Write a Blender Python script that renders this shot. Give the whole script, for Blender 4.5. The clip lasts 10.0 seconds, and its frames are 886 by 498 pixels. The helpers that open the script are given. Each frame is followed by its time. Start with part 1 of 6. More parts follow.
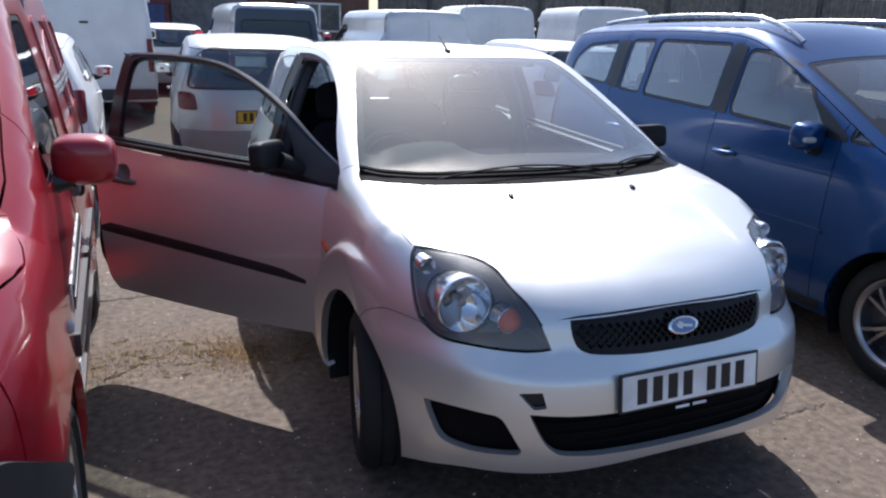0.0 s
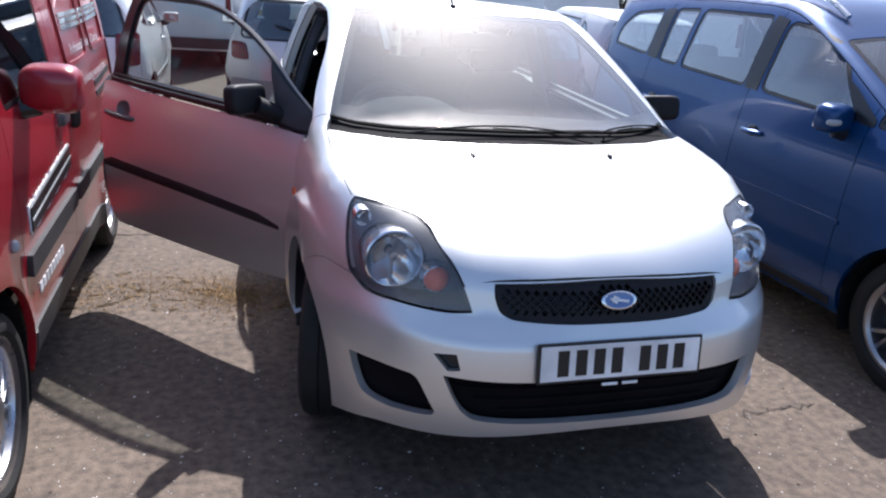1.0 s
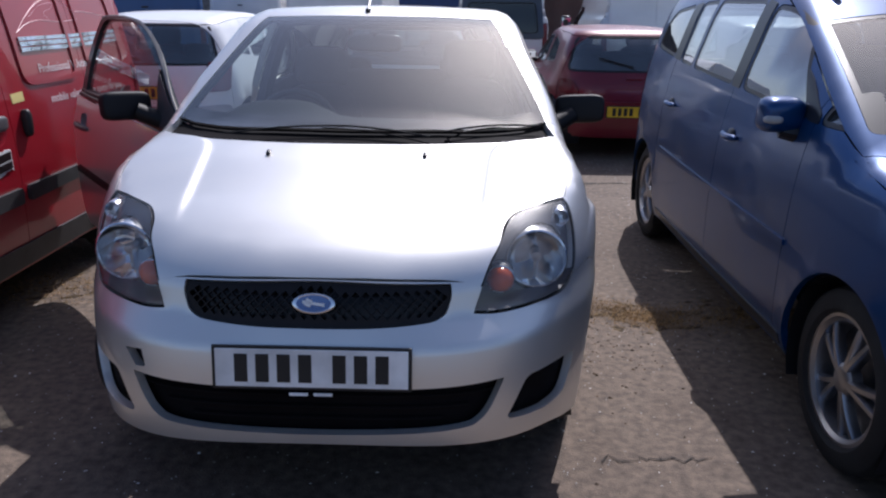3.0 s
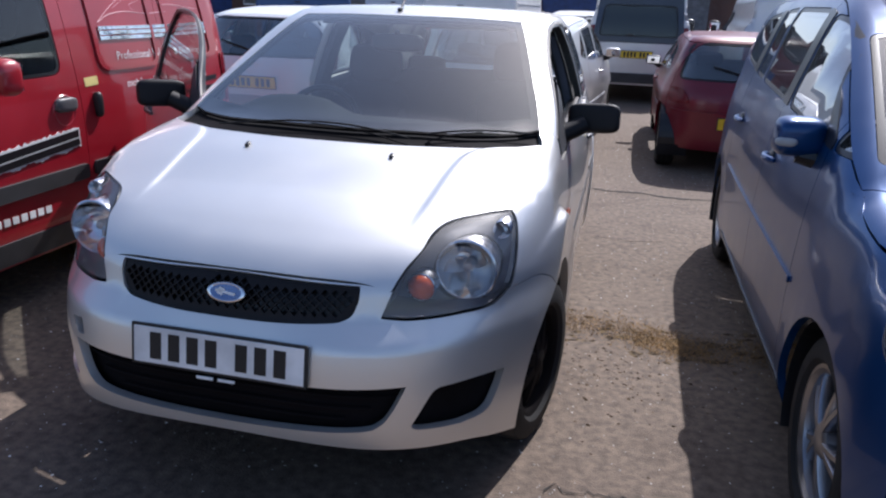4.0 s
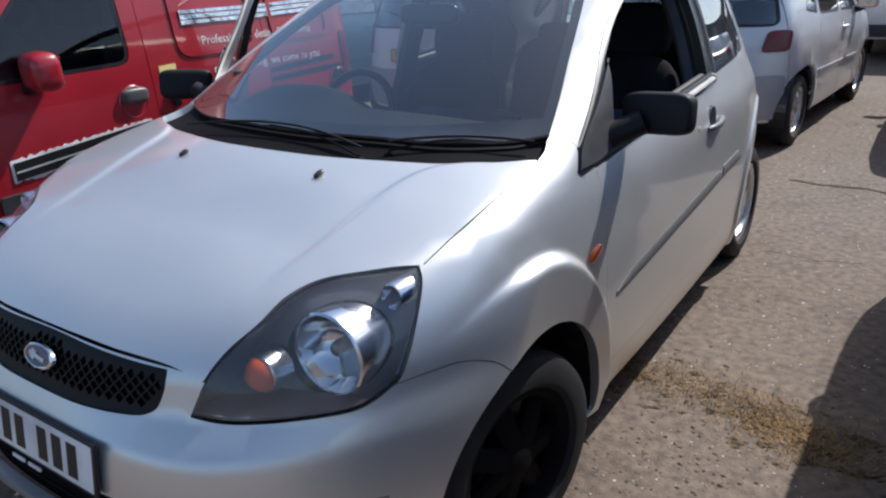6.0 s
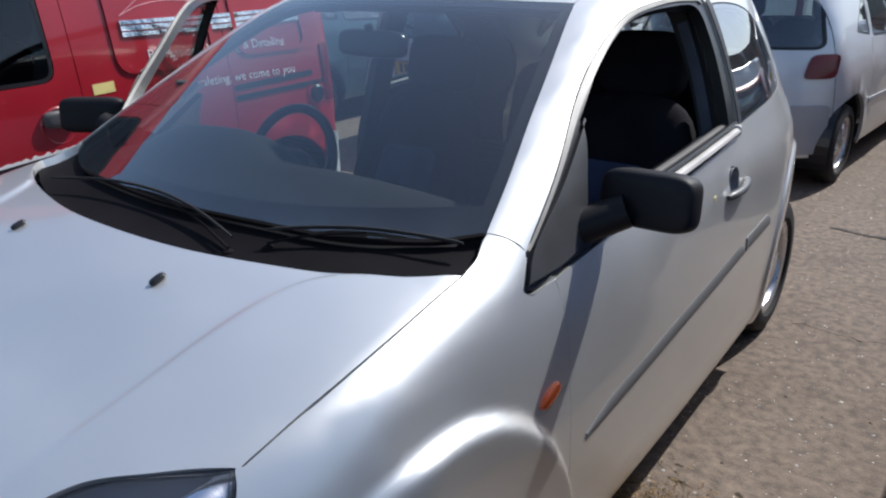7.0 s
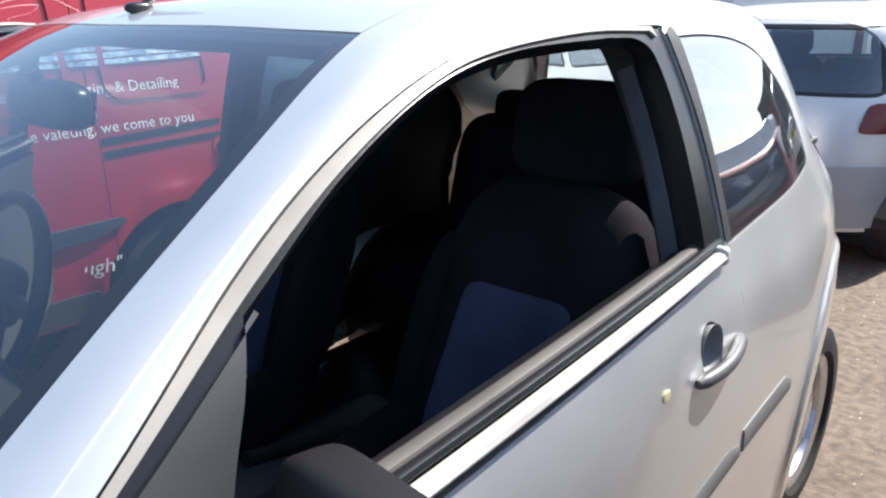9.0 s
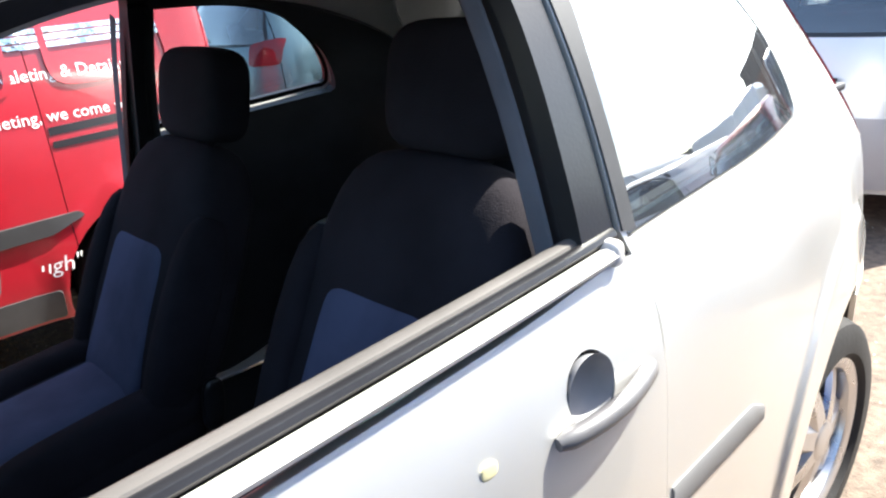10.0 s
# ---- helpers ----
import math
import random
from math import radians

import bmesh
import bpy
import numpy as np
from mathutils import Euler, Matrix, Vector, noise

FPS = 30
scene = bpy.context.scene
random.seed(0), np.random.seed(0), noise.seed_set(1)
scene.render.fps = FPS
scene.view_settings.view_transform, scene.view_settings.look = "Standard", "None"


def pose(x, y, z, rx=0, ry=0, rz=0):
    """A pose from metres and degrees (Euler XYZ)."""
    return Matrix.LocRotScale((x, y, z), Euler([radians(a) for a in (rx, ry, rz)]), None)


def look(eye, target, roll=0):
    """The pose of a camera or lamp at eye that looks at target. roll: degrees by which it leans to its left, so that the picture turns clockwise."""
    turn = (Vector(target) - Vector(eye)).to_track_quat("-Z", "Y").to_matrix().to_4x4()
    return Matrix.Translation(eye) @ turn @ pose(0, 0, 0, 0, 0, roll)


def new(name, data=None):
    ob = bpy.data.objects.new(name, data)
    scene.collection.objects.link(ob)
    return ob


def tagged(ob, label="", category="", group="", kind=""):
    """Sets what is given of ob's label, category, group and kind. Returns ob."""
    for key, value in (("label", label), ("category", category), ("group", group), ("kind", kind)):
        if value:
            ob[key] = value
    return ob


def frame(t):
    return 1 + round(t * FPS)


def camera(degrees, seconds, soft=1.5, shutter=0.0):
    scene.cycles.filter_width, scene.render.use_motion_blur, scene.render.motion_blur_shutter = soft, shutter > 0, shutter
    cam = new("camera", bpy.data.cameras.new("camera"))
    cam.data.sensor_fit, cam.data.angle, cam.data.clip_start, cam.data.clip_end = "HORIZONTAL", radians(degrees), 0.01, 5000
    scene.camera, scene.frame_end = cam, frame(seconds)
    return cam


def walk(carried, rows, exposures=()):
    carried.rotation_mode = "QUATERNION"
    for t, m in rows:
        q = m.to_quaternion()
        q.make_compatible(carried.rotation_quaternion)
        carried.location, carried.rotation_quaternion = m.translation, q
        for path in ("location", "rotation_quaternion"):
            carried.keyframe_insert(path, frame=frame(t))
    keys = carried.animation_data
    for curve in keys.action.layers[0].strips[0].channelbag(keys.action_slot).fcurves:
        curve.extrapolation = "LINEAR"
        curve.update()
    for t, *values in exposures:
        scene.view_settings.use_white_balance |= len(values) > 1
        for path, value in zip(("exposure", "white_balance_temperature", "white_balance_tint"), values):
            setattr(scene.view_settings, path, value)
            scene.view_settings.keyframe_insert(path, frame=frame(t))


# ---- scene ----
from mathutils import geometry

cam = camera(62.0, 10.0, soft=2.2)
PATH = [
    (0, (-1.521, -1.545, 1.565), (-0.746, 0.206, 0.986), 1.7),
    (0.5, (-1.327, -1.65, 1.55), (-0.646, 0.132, 0.95), 3.5),
    (1, (-1.087, -1.671, 1.532), (-0.527, 0.129, 0.864), 4.4),
    (1.5, (-0.743, -1.686, 1.47), (-0.351, 0.166, 0.826), 0.6),
    (2, (-0.342, -1.789, 1.511), (-0.096, 0.085, 0.858), 0.4),
    (2.5, (0.024, -1.765, 1.458), (0.152, 0.131, 0.836), 0.6),
    (4, (1.01, -1.614, 1.48), (0.566, 0.232, 0.851), 2.0),
    (4.5, (1.266, -1.457, 1.487), (0.647, 0.333, 0.843), 2.4),
    (5, (1.493, -1.249, 1.485), (0.678, 0.449, 0.814), -1.7),
    (6.5, (1.544, -0.249, 1.468), (0.433, 1.245, 0.74), -1.2),
    (7, (1.41, 0.052, 1.51), (0.278, 1.537, 0.794), -1.0),
    (7.5, (1.364, 0.350, 1.556), (0.154, 1.855, 0.898), 0.1),
    (8, (1.325, 0.678, 1.507), (0.115, 2.162, 0.929), -1.5),
    (8.5, (1.275, 0.899, 1.468), (0.04, 2.357, 0.877), -0.3),
    (9, (1.217, 1.133, 1.452), (-0.035, 2.559, 0.82), -0.9),
    (9.5, (1.226, 1.398, 1.461), (-0.097, 2.719, 0.753), -0.1),
    (10, (1.268, 1.648, 1.359), (-0.13, 2.903, 0.673), -5.0),
]
walk(cam, [(t, look(eye, target, roll)) for t, eye, target, roll in PATH],
     exposures=[(0, 0.46, 5850, 12), (1.0, 0.72, 5850, 14), (2.5, -0.1, 5850, 18), (4.5, 0.4, 5900, 14), (6.5, 0.24, 5950, 9), (7.0, 0.24, 5950, 9), (7.5, 0.62, 6000, 10), (8.0, 0.62, 6000, 10), (8.5, 0.9, 6100, 10), (9.0, 1.15, 6250, 9), (9.5, 1.85, 6400, 8), (10, 2.3, 6500, 6)])


# ---- world, sun ----
SUN = Vector((0.265, 0.81, 1.0)).normalized()
world = bpy.data.worlds.new("world")
scene.world = world
world.use_nodes = True
wn = world.node_tree
sky = wn.nodes.new("ShaderNodeTexSky")
sky.sky_type, sky.sun_disc = "NISHITA", False
sky.sun_elevation, sky.sun_rotation = math.asin(SUN.z), math.atan2(SUN.x, SUN.y)
sky.air_density, sky.dust_density, sky.ozone_density = 1.0, 1.8, 0.9
wn.links.new(sky.outputs[0], wn.nodes["Background"].inputs[0])
wn.nodes["Background"].inputs[1].default_value = 0.12
sun = new("sun", bpy.data.lights.new("sun", "SUN"))
sun.data.energy, sun.data.angle, sun.data.color = 4.7, radians(0.53), (1.0, 0.95, 0.87)
sun.matrix_world = look(SUN * 50, (0, 0, 0))


# ---- materials ----
def node_material(name):
    m = bpy.data.materials.new(name)
    m.use_nodes = True
    return m, m.node_tree, m.node_tree.nodes["Principled BSDF"]


def noise_mix(nt, scale, a, b, lo=0.35, hi=0.65, detail=6, coords="Object"):
    tc, nz, cr = (nt.nodes.new("ShaderNode" + k) for k in ("TexCoord", "TexNoise", "ValToRGB"))
    nz.inputs["Scale"].default_value, nz.inputs["Detail"].default_value = scale, detail
    nt.links.new(tc.outputs[coords], nz.inputs["Vector"])
    nt.links.new(nz.outputs["Fac"], cr.inputs["Fac"])
    cr.color_ramp.elements[0].position, cr.color_ramp.elements[1].position = lo, hi
    cr.color_ramp.elements[0].color, cr.color_ramp.elements[1].color = (*a, 1), (*b, 1)
    return cr.outputs["Color"], nz


def bump(nt, sh, height, strength, distance):
    b = nt.nodes.new("ShaderNodeBump")
    b.inputs["Strength"].default_value, b.inputs["Distance"].default_value = strength, distance
    nt.links.new(height, b.inputs["Height"])
    nt.links.new(b.outputs["Normal"], sh.inputs["Normal"])


def paint(name, color, metallic=0.0, rough=0.35, coat=0.8, dirt=0.12, scale=3.0):
    m, nt, sh = node_material(name)
    dark = tuple(c * (1 - dirt) for c in color)
    col, _ = noise_mix(nt, scale, dark, color)
    nt.links.new(col, sh.inputs["Base Color"])
    r, nz = noise_mix(nt, 6.0, (rough * 0.96,) * 3, (rough * 1.05,) * 3)
    nt.links.new(r, sh.inputs["Roughness"])
    sh.inputs["Metallic"].default_value = metallic
    sh.inputs["Coat Weight"].default_value, sh.inputs["Coat Roughness"].default_value = coat, 0.05
    return m


def plastic(name, color, rough=0.5, grain=0.25, scale=180.0, spec=0.5):
    m, nt, sh = node_material(name)
    col, _ = noise_mix(nt, 6.0, tuple(c * 0.75 for c in color), tuple(c * 1.2 for c in color))
    nt.links.new(col, sh.inputs["Base Color"])
    sh.inputs["Roughness"].default_value = rough
    sh.inputs["Specular IOR Level"].default_value = spec
    _, nz = noise_mix(nt, scale, (0, 0, 0), (1, 1, 1))
    bump(nt, sh, nz.outputs["Fac"], grain, 0.002)
    return m


def metal(name, color, rough=0.2):
    m, nt, sh = node_material(name)
    r, _ = noise_mix(nt, 14.0, (rough * 0.8,) * 3, (rough * 1.3,) * 3)
    nt.links.new(r, sh.inputs["Roughness"])
    sh.inputs["Base Color"].default_value, sh.inputs["Metallic"].default_value = (*color, 1), 1.0
    return m


def pane_glass(name, tint, floor=0.05, power=5.0, rough=0.0, gain=0.95, dust_haze=0.0, haze_tint=(0.8, 0.8, 0.8)):
    """Car glass: clear tinted sheet with a gloss that rises at grazing views."""
    m = bpy.data.materials.new(name)
    m.use_nodes = True
    nt = m.node_tree
    nt.nodes.remove(nt.nodes["Principled BSDF"])
    lw, pw, ml, ad = nt.nodes.new("ShaderNodeLayerWeight"), nt.nodes.new("ShaderNodeMath"), nt.nodes.new("ShaderNodeMath"), nt.nodes.new("ShaderNodeMath")
    lw.inputs["Blend"].default_value = 0.5
    pw.operation, ml.operation, ad.operation = "POWER", "MULTIPLY", "ADD"
    pw.inputs[1].default_value, ml.inputs[1].default_value, ad.inputs[1].default_value = power, gain, floor
    ad.use_clamp = True
    nt.links.new(lw.outputs["Facing"], pw.inputs[0])
    nt.links.new(pw.outputs[0], ml.inputs[0])
    nt.links.new(ml.outputs[0], ad.inputs[0])
    tr, gl, mx = nt.nodes.new("ShaderNodeBsdfTransparent"), nt.nodes.new("ShaderNodeBsdfGlossy"), nt.nodes.new("ShaderNodeMixShader")
    tr.inputs["Color"].default_value = (*tint, 1)
    gl.inputs["Roughness"].default_value = rough
    nt.links.new(ad.outputs[0], mx.inputs[0])
    nt.links.new(tr.outputs[0], mx.inputs[1])
    nt.links.new(gl.outputs[0], mx.inputs[2])
    # Rough film of dust; its colour also puts a haze tint into the glass.
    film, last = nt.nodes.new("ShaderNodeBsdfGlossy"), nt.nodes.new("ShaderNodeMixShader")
    film.inputs["Color"].default_value = (*haze_tint, 1)
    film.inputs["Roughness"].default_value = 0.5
    amount, _ = noise_mix(nt, 5.0, (dust_haze * 0.88,) * 3, (dust_haze * 1.12,) * 3)
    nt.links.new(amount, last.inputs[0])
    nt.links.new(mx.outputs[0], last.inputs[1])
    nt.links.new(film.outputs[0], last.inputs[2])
    nt.links.new(last.outputs[0], nt.nodes["Material Output"].inputs["Surface"])
    return m


SILVER = paint("silver_paint", (0.785, 0.78, 0.76), 0.80, 0.43, 0.9, 0.04, 2.0)
# Body-coloured rubbing strip, with its shade put into this darker colour.
SHADED_STRIP = paint("shaded_strip_paint", (0.17, 0.168, 0.17), 0.1, 0.55, 0.0, 0.08, 3.0)
RED = paint("red_paint", (0.34, 0.008, 0.019), 0.0, 0.32, 0.7, 0.15)
DARK_RED = paint("dark_red_paint", (0.17, 0.005, 0.018), 0.1, 0.35, 0.45, 0.2)
BLUE = paint("blue_paint", (0.001, 0.047, 0.172), 0.45, 0.32, 0.45, 0.12)
PALE_SILVER = paint("pale_silver_paint", (0.66, 0.66, 0.66), 0.45, 0.38, 0.7, 0.08)
WHITE = paint("white_paint", (0.80, 0.81, 0.82), 0.0, 0.4, 0.4, 0.1)
NAVY = paint("navy_paint", (0.02, 0.03, 0.06), 0.2, 0.35, 0.6, 0.2)
DEEP_BLUE = paint("deep_blue_paint", (0.03, 0.10, 0.28), 0.0, 0.45, 0.3, 0.15)
DASH = plastic("dash_grey", (0.010, 0.010, 0.012), 0.8, 0.25, 180.0, 0.2)
BLACK = plastic("black_plastic", (0.018, 0.017, 0.019), 0.5)
TRIM = plastic("dark_trim", (0.035, 0.035, 0.038), 0.55, 0.12, 500.0)
SATIN = plastic("satin_black", (0.012, 0.012, 0.014), 0.3, 0.1)
RUBBER = plastic("rubber", (0.02, 0.019, 0.019), 0.75, 0.5, 90.0, 0.3)
GREY_TRIM = plastic("grey_trim", (0.20, 0.20, 0.215), 0.6, 0.12, 500.0)
PALE_GREY = plastic("pale_grey_plastic", (0.38, 0.39, 0.40), 0.6, 0.35)
CLOTH = plastic("black_cloth", (0.018, 0.016, 0.02), 0.95, 0.6, 400.0, 0.1)
INSERT = plastic("blue_cloth", (0.070, 0.078, 0.13), 0.95, 0.6, 400.0, 0.1)
LINING = plastic("roof_lining", (0.20, 0.20, 0.21), 0.95, 0.4, 300.0, 0.1)
CHROME = metal("chrome", (0.8, 0.8, 0.82), 0.07)
ALLOY = metal("alloy", (0.62, 0.62, 0.64), 0.3)
STEEL = metal("dull_steel", (0.14, 0.14, 0.145), 0.5)
# Darker alloy: the blue car's wheel shade is put into its colour.
SHADE_GREY_ALLOY = metal("shade_grey_alloy", (0.40, 0.40, 0.42), 0.35)
AMBER = plastic("amber_lens", (0.68, 0.11, 0.02), 0.15, 0.0)
RED_LENS = plastic("red_lens", (0.15, 0.005, 0.011), 0.12, 0.0)
WHITE_PLATE = plastic("plate_white", (0.80, 0.80, 0.80), 0.4, 0.05)
YELLOW_PLATE = plastic("plate_yellow", (0.75, 0.50, 0.02), 0.4, 0.05)
INK = plastic("ink", (0.012, 0.012, 0.013), 0.5, 0.05)
VINYL = plastic("white_vinyl", (0.78, 0.78, 0.78), 0.4, 0.05)
PINK_VINYL = plastic("pink_vinyl", (0.80, 0.42, 0.44), 0.4, 0.05)
SEAL = plastic("door_seal", (0.075, 0.068, 0.064), 0.6, 0.1, 500.0)
RIM_SEAL = plastic("rim_seal", (0.30, 0.28, 0.25), 0.5, 0.1, 500.0)
WEBBING = plastic("seat_belt_webbing", (0.10, 0.102, 0.125), 0.8, 0.3, 600.0)
BELT_TRIM = plastic("pale_belt_trim", (0.46, 0.44, 0.42), 0.45, 0.1, 400.0)
MIRROR_BLACK = plastic("mirror_black", (0.009, 0.008, 0.010), 0.55, 0.15, 300.0, 0.3)
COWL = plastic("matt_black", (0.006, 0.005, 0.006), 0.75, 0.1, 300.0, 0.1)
BEZEL = plastic("lamp_bezel", (0.095, 0.09, 0.10), 0.33, 0.05)
REFLECTOR = metal("lamp_reflector", (0.93, 0.93, 0.94), 0.10)
nt = REFLECTOR.node_tree
facets, spot = nt.nodes.new("ShaderNodeTexVoronoi"), nt.nodes.new("ShaderNodeTexCoord")
facets.inputs["Scale"].default_value = 11.0
nt.links.new(spot.outputs["Object"], facets.inputs["Vector"])
bump(nt, nt.nodes["Principled BSDF"], facets.outputs["Distance"], 0.5, 0.03)
BARREL = metal("bright_plated_plastic", (0.85, 0.85, 0.87), 0.22)
HANDLE = plastic("handle_grey", (0.09, 0.088, 0.092), 0.4, 0.1)
PALE_YELLOW = plastic("pale_yellow_paper", (0.75, 0.68, 0.40), 0.7, 0.1)
YELLOW = plastic("yellow_sticker", (0.62, 0.52, 0.20), 0.5, 0.05)
BADGE = paint("badge_blue", (0.12, 0.17, 0.32), 0.7, 0.2, 0.9)
# The film's teal puts the screen's cool haze into its colour.
SCREEN = pane_glass("windscreen_glass", (0.69, 0.80, 0.775), 0.125, 2.9, dust_haze=0.005, haze_tint=(0.58, 0.80, 0.82))
PANE = pane_glass("side_glass", (0.80, 0.87, 0.86), 0.17, 2.0, dust_haze=0.03)
DOOR_PANE = pane_glass("door_glass", (0.55, 0.60, 0.58), 0.03, 4.0, dust_haze=0.01)
DARK_PANE = pane_glass("tinted_glass", (0.30, 0.34, 0.36), 0.07, 3.5)
LENS = pane_glass("lamp_lens", (0.93, 0.94, 0.95), 0.05, dust_haze=0.09)
INNER = bpy.data.materials.new("inner_glass_face")
INNER.use_nodes = True
INNER.node_tree.nodes.remove(INNER.node_tree.nodes["Principled BSDF"])
clear = INNER.node_tree.nodes.new("ShaderNodeBsdfTransparent")
INNER.node_tree.links.new(clear.outputs[0], INNER.node_tree.nodes["Material Output"].inputs["Surface"])
MIRROR = metal("mirror_glass", (0.85, 0.86, 0.87), 0.02)


# ---- body shells: signed fields whose zero set is a car's skin ----
def smax(a, b, k):
    h = np.clip(0.5 + 0.5 * (a - b) / k, 0, 1)
    return b + (a - b) * h + k * h * (1 - h)


def smin(a, b, k):
    return -smax(-a, -b, k)


def curve(pairs):
    """A smooth function through (x, y) pairs."""
    xs, ys = np.array(pairs, float).T
    m = np.gradient(ys, xs)
    t = np.linspace(xs[0], xs[-1], 600)
    i = np.clip(np.searchsorted(xs, t) - 1, 0, len(xs) - 2)
    h = xs[i + 1] - xs[i]
    s = (t - xs[i]) / h
    v = ((2 * s**3 - 3 * s**2 + 1) * ys[i] + (s**3 - 2 * s**2 + s) * h * m[i]
         + (-2 * s**3 + 3 * s**2) * ys[i + 1] + (s**3 - s**2) * h * m[i + 1])
    return lambda q: np.interp(q, t, v)


def fold_at(y):
    """Where the bonnet's long crease runs: straight, then sweeping out below the windscreen."""
    return 0.449 + 0.09 * (y - 0.395) + 0.012 * np.exp(np.minimum(y - 0.80, 0.16) / 0.05)


def make_shell(width, lean, bonnet, roof, front, back, screen, arches, crown=0.07, nose=0.6, tail=0.25, edge=0.07, flare=0.018, lip=0.0, ring=0.36, roof_crown=0.06, base=0.90, bend=0.16, half=0.84, cowl=1.03, rib=0.0, pinch=0.0, flare_back=1.0, shelf=0.0):
    """A car's skin. width(y), lean(z): half width; bonnet(y), roof(y): centre heights; front(z), back(z): ends; screen: rise of the windscreen."""
    def raised(x, y):
        if not rib:
            return 0.0
        return rib / (1 + np.exp(np.clip((x - fold_at(y)) / 0.0055, -30, 30))) * np.clip((y - 0.30) / 0.15, 0, 1) * np.clip((0.94 - y) / 0.07, 0, 1)

    def f(p):
        x, y, z = np.abs(p[..., 0]), p[..., 1], p[..., 2]
        r1, r2 = (np.hypot(y - a, z - b) for a, b in arches)
        if lip:
            (a1, b1), (a2, b2) = arches
            r1 = np.hypot((y - a1) * np.where(y > a1, 1.18, 1.0), z - b1)
            r2 = np.hypot((y - a2) * np.where(y < a2, 1.18, 1.0), z - b2)
            puff = flare * sum(k * (0.55 + 0.45 * np.clip((r - ring) / lip, 0, 1)) / (1 + np.exp(np.clip((r - ring - lip - 0.02) / 0.0055, -30, 30))) for r, k in ((r1, 1.0), (r2, flare_back)))
        else:
            puff = flare * (np.exp(-((r1 - ring) / 0.05) ** 2) + np.exp(-((r2 - ring) / 0.05) ** 2))
        side = x - width(y) - lean(z) - puff + pinch * np.clip(y - 2.716, 0, None) ** 1.656 * np.clip((z - 0.909) / 0.491, 0, 1)
        yy = y - bend * (x / 0.7) ** 2
        glass = cowl + screen * (yy - base) - 0.05 * (yy - base) * (yy - base - 0.85)
        top = smax(smin(glass, roof(y) - roof_crown * x**2, 0.07), bonnet(y) - crown * x**2 + raised(x, y), 0.025)
        u = x / half
        ease = lambda v: np.clip(v, 0, 1) ** 2 * (3 - 2 * np.clip(v, 0, 1))
        setback = shelf * (0.35 + 0.65 * ease((x - 0.1) / 0.3) * (1 - ease((x - 0.5) / 0.25))) * ease((z - 0.60) / 0.07)
        ends = smax(front(z) + nose * u**4 + setback - y, y - back(z) + tail * u**4, 0.05)
        return smax(smax(side, z - top, edge), ends, 0.06)
    return f


silver_shell = make_shell(
    width=curve([(-0.5, 0.80), (0, 0.815), (0.3, 0.826), (0.6, 0.832), (1.1, 0.835), (1.6, 0.842), (2.4, 0.842), (2.9, 0.83), (3.2, 0.79), (3.6, 0.685), (3.92, 0.62), (4.4, 0.55)]),
    lean=curve([(0.0, -0.12), (0.15, -0.06), (0.25, -0.022), (0.4, -0.006), (0.6, 0), (0.75, -0.006), (0.9, -0.025), (1.0, -0.055), (1.1, -0.083), (1.25, -0.135), (1.4, -0.205), (1.6, -0.33)]),
    bonnet=curve([(-0.5, 0.3), (-0.1, 0.64), (0.06, 0.745), (0.14, 0.80), (0.3, 0.875), (0.516, 0.945), (0.709, 1.003), (0.95, 1.05), (1.3, 1.08), (1.7, 1.09), (4.5, 0.9)]),
    roof=curve([(-0.5, 1.2), (1.4, 1.41), (1.7, 1.452), (2.0, 1.472), (2.4, 1.477), (3.0, 1.458), (3.5, 1.41), (3.9, 1.33), (4.5, 1.2)]),
    front=curve([(0.0, 0.2), (0.12, 0.10), (0.2, 0.045), (0.3, 0.012), (0.45, 0), (0.6, 0.02), (0.69, 0.05), (0.74, 0.065), (0.8, 0.10), (0.95, 0.25), (1.6, 0.9)]),
    back=curve([(0.0, 3.8), (0.2, 3.87), (0.5, 3.92), (0.85, 3.89), (1.0, 3.84), (1.2, 3.73), (1.35, 3.6), (1.5, 3.4), (1.7, 3.1)]),
    screen=0.495, nose=0.55, tail=0.6, flare=0.034, lip=0.145, ring=0.365, rib=-0.0085, pinch=0.208, arches=((0.785, 0.30), (3.215, 0.30)), flare_back=0.4, shelf=0.045)


def cast(shell, o, d, reach):
    """Where rays from o along d first meet the skin (the nearest approach if they miss)."""
    n = 90
    s = np.linspace(0, reach, n)
    q = o[:, None, :] + s[None, :, None] * d[:, None, :]
    v = shell(q)
    inside = v < 0
    first = np.where(inside.any(1), inside.argmax(1), v.argmin(1))
    hi, lo = s[first], s[np.maximum(first - 1, 0)]
    for _ in range(18):
        mid = (lo + hi) / 2
        neg = shell(o + mid[:, None] * d) < 0
        hi, lo = np.where(neg, mid, hi), np.where(neg, lo, mid)
    return o + hi[:, None] * d


def slope(shell, p):
    e = 0.004
    g = np.stack([shell(p + e * a) - shell(p - e * a) for a in np.eye(3)], -1)
    return g / np.maximum(np.linalg.norm(g, axis=1, keepdims=True), 1e-9)


# ---- building tools ----
def link(name, bm, material, parent=None, label="", smooth=False):
    """Link a bmesh as one mesh object, as a part of parent where one is given."""
    me = bpy.data.meshes.new(name)
    bm.to_mesh(me)
    bm.free()
    for m in material if isinstance(material, (list, tuple)) else [material]:
        me.materials.append(m)
    if smooth:
        me.shade_smooth()
        me.set_sharp_from_angle(angle=radians(38))
    ob = new(name, me)
    ob.parent = parent
    if label:
        ob["label"] = label
    return ob


part = link


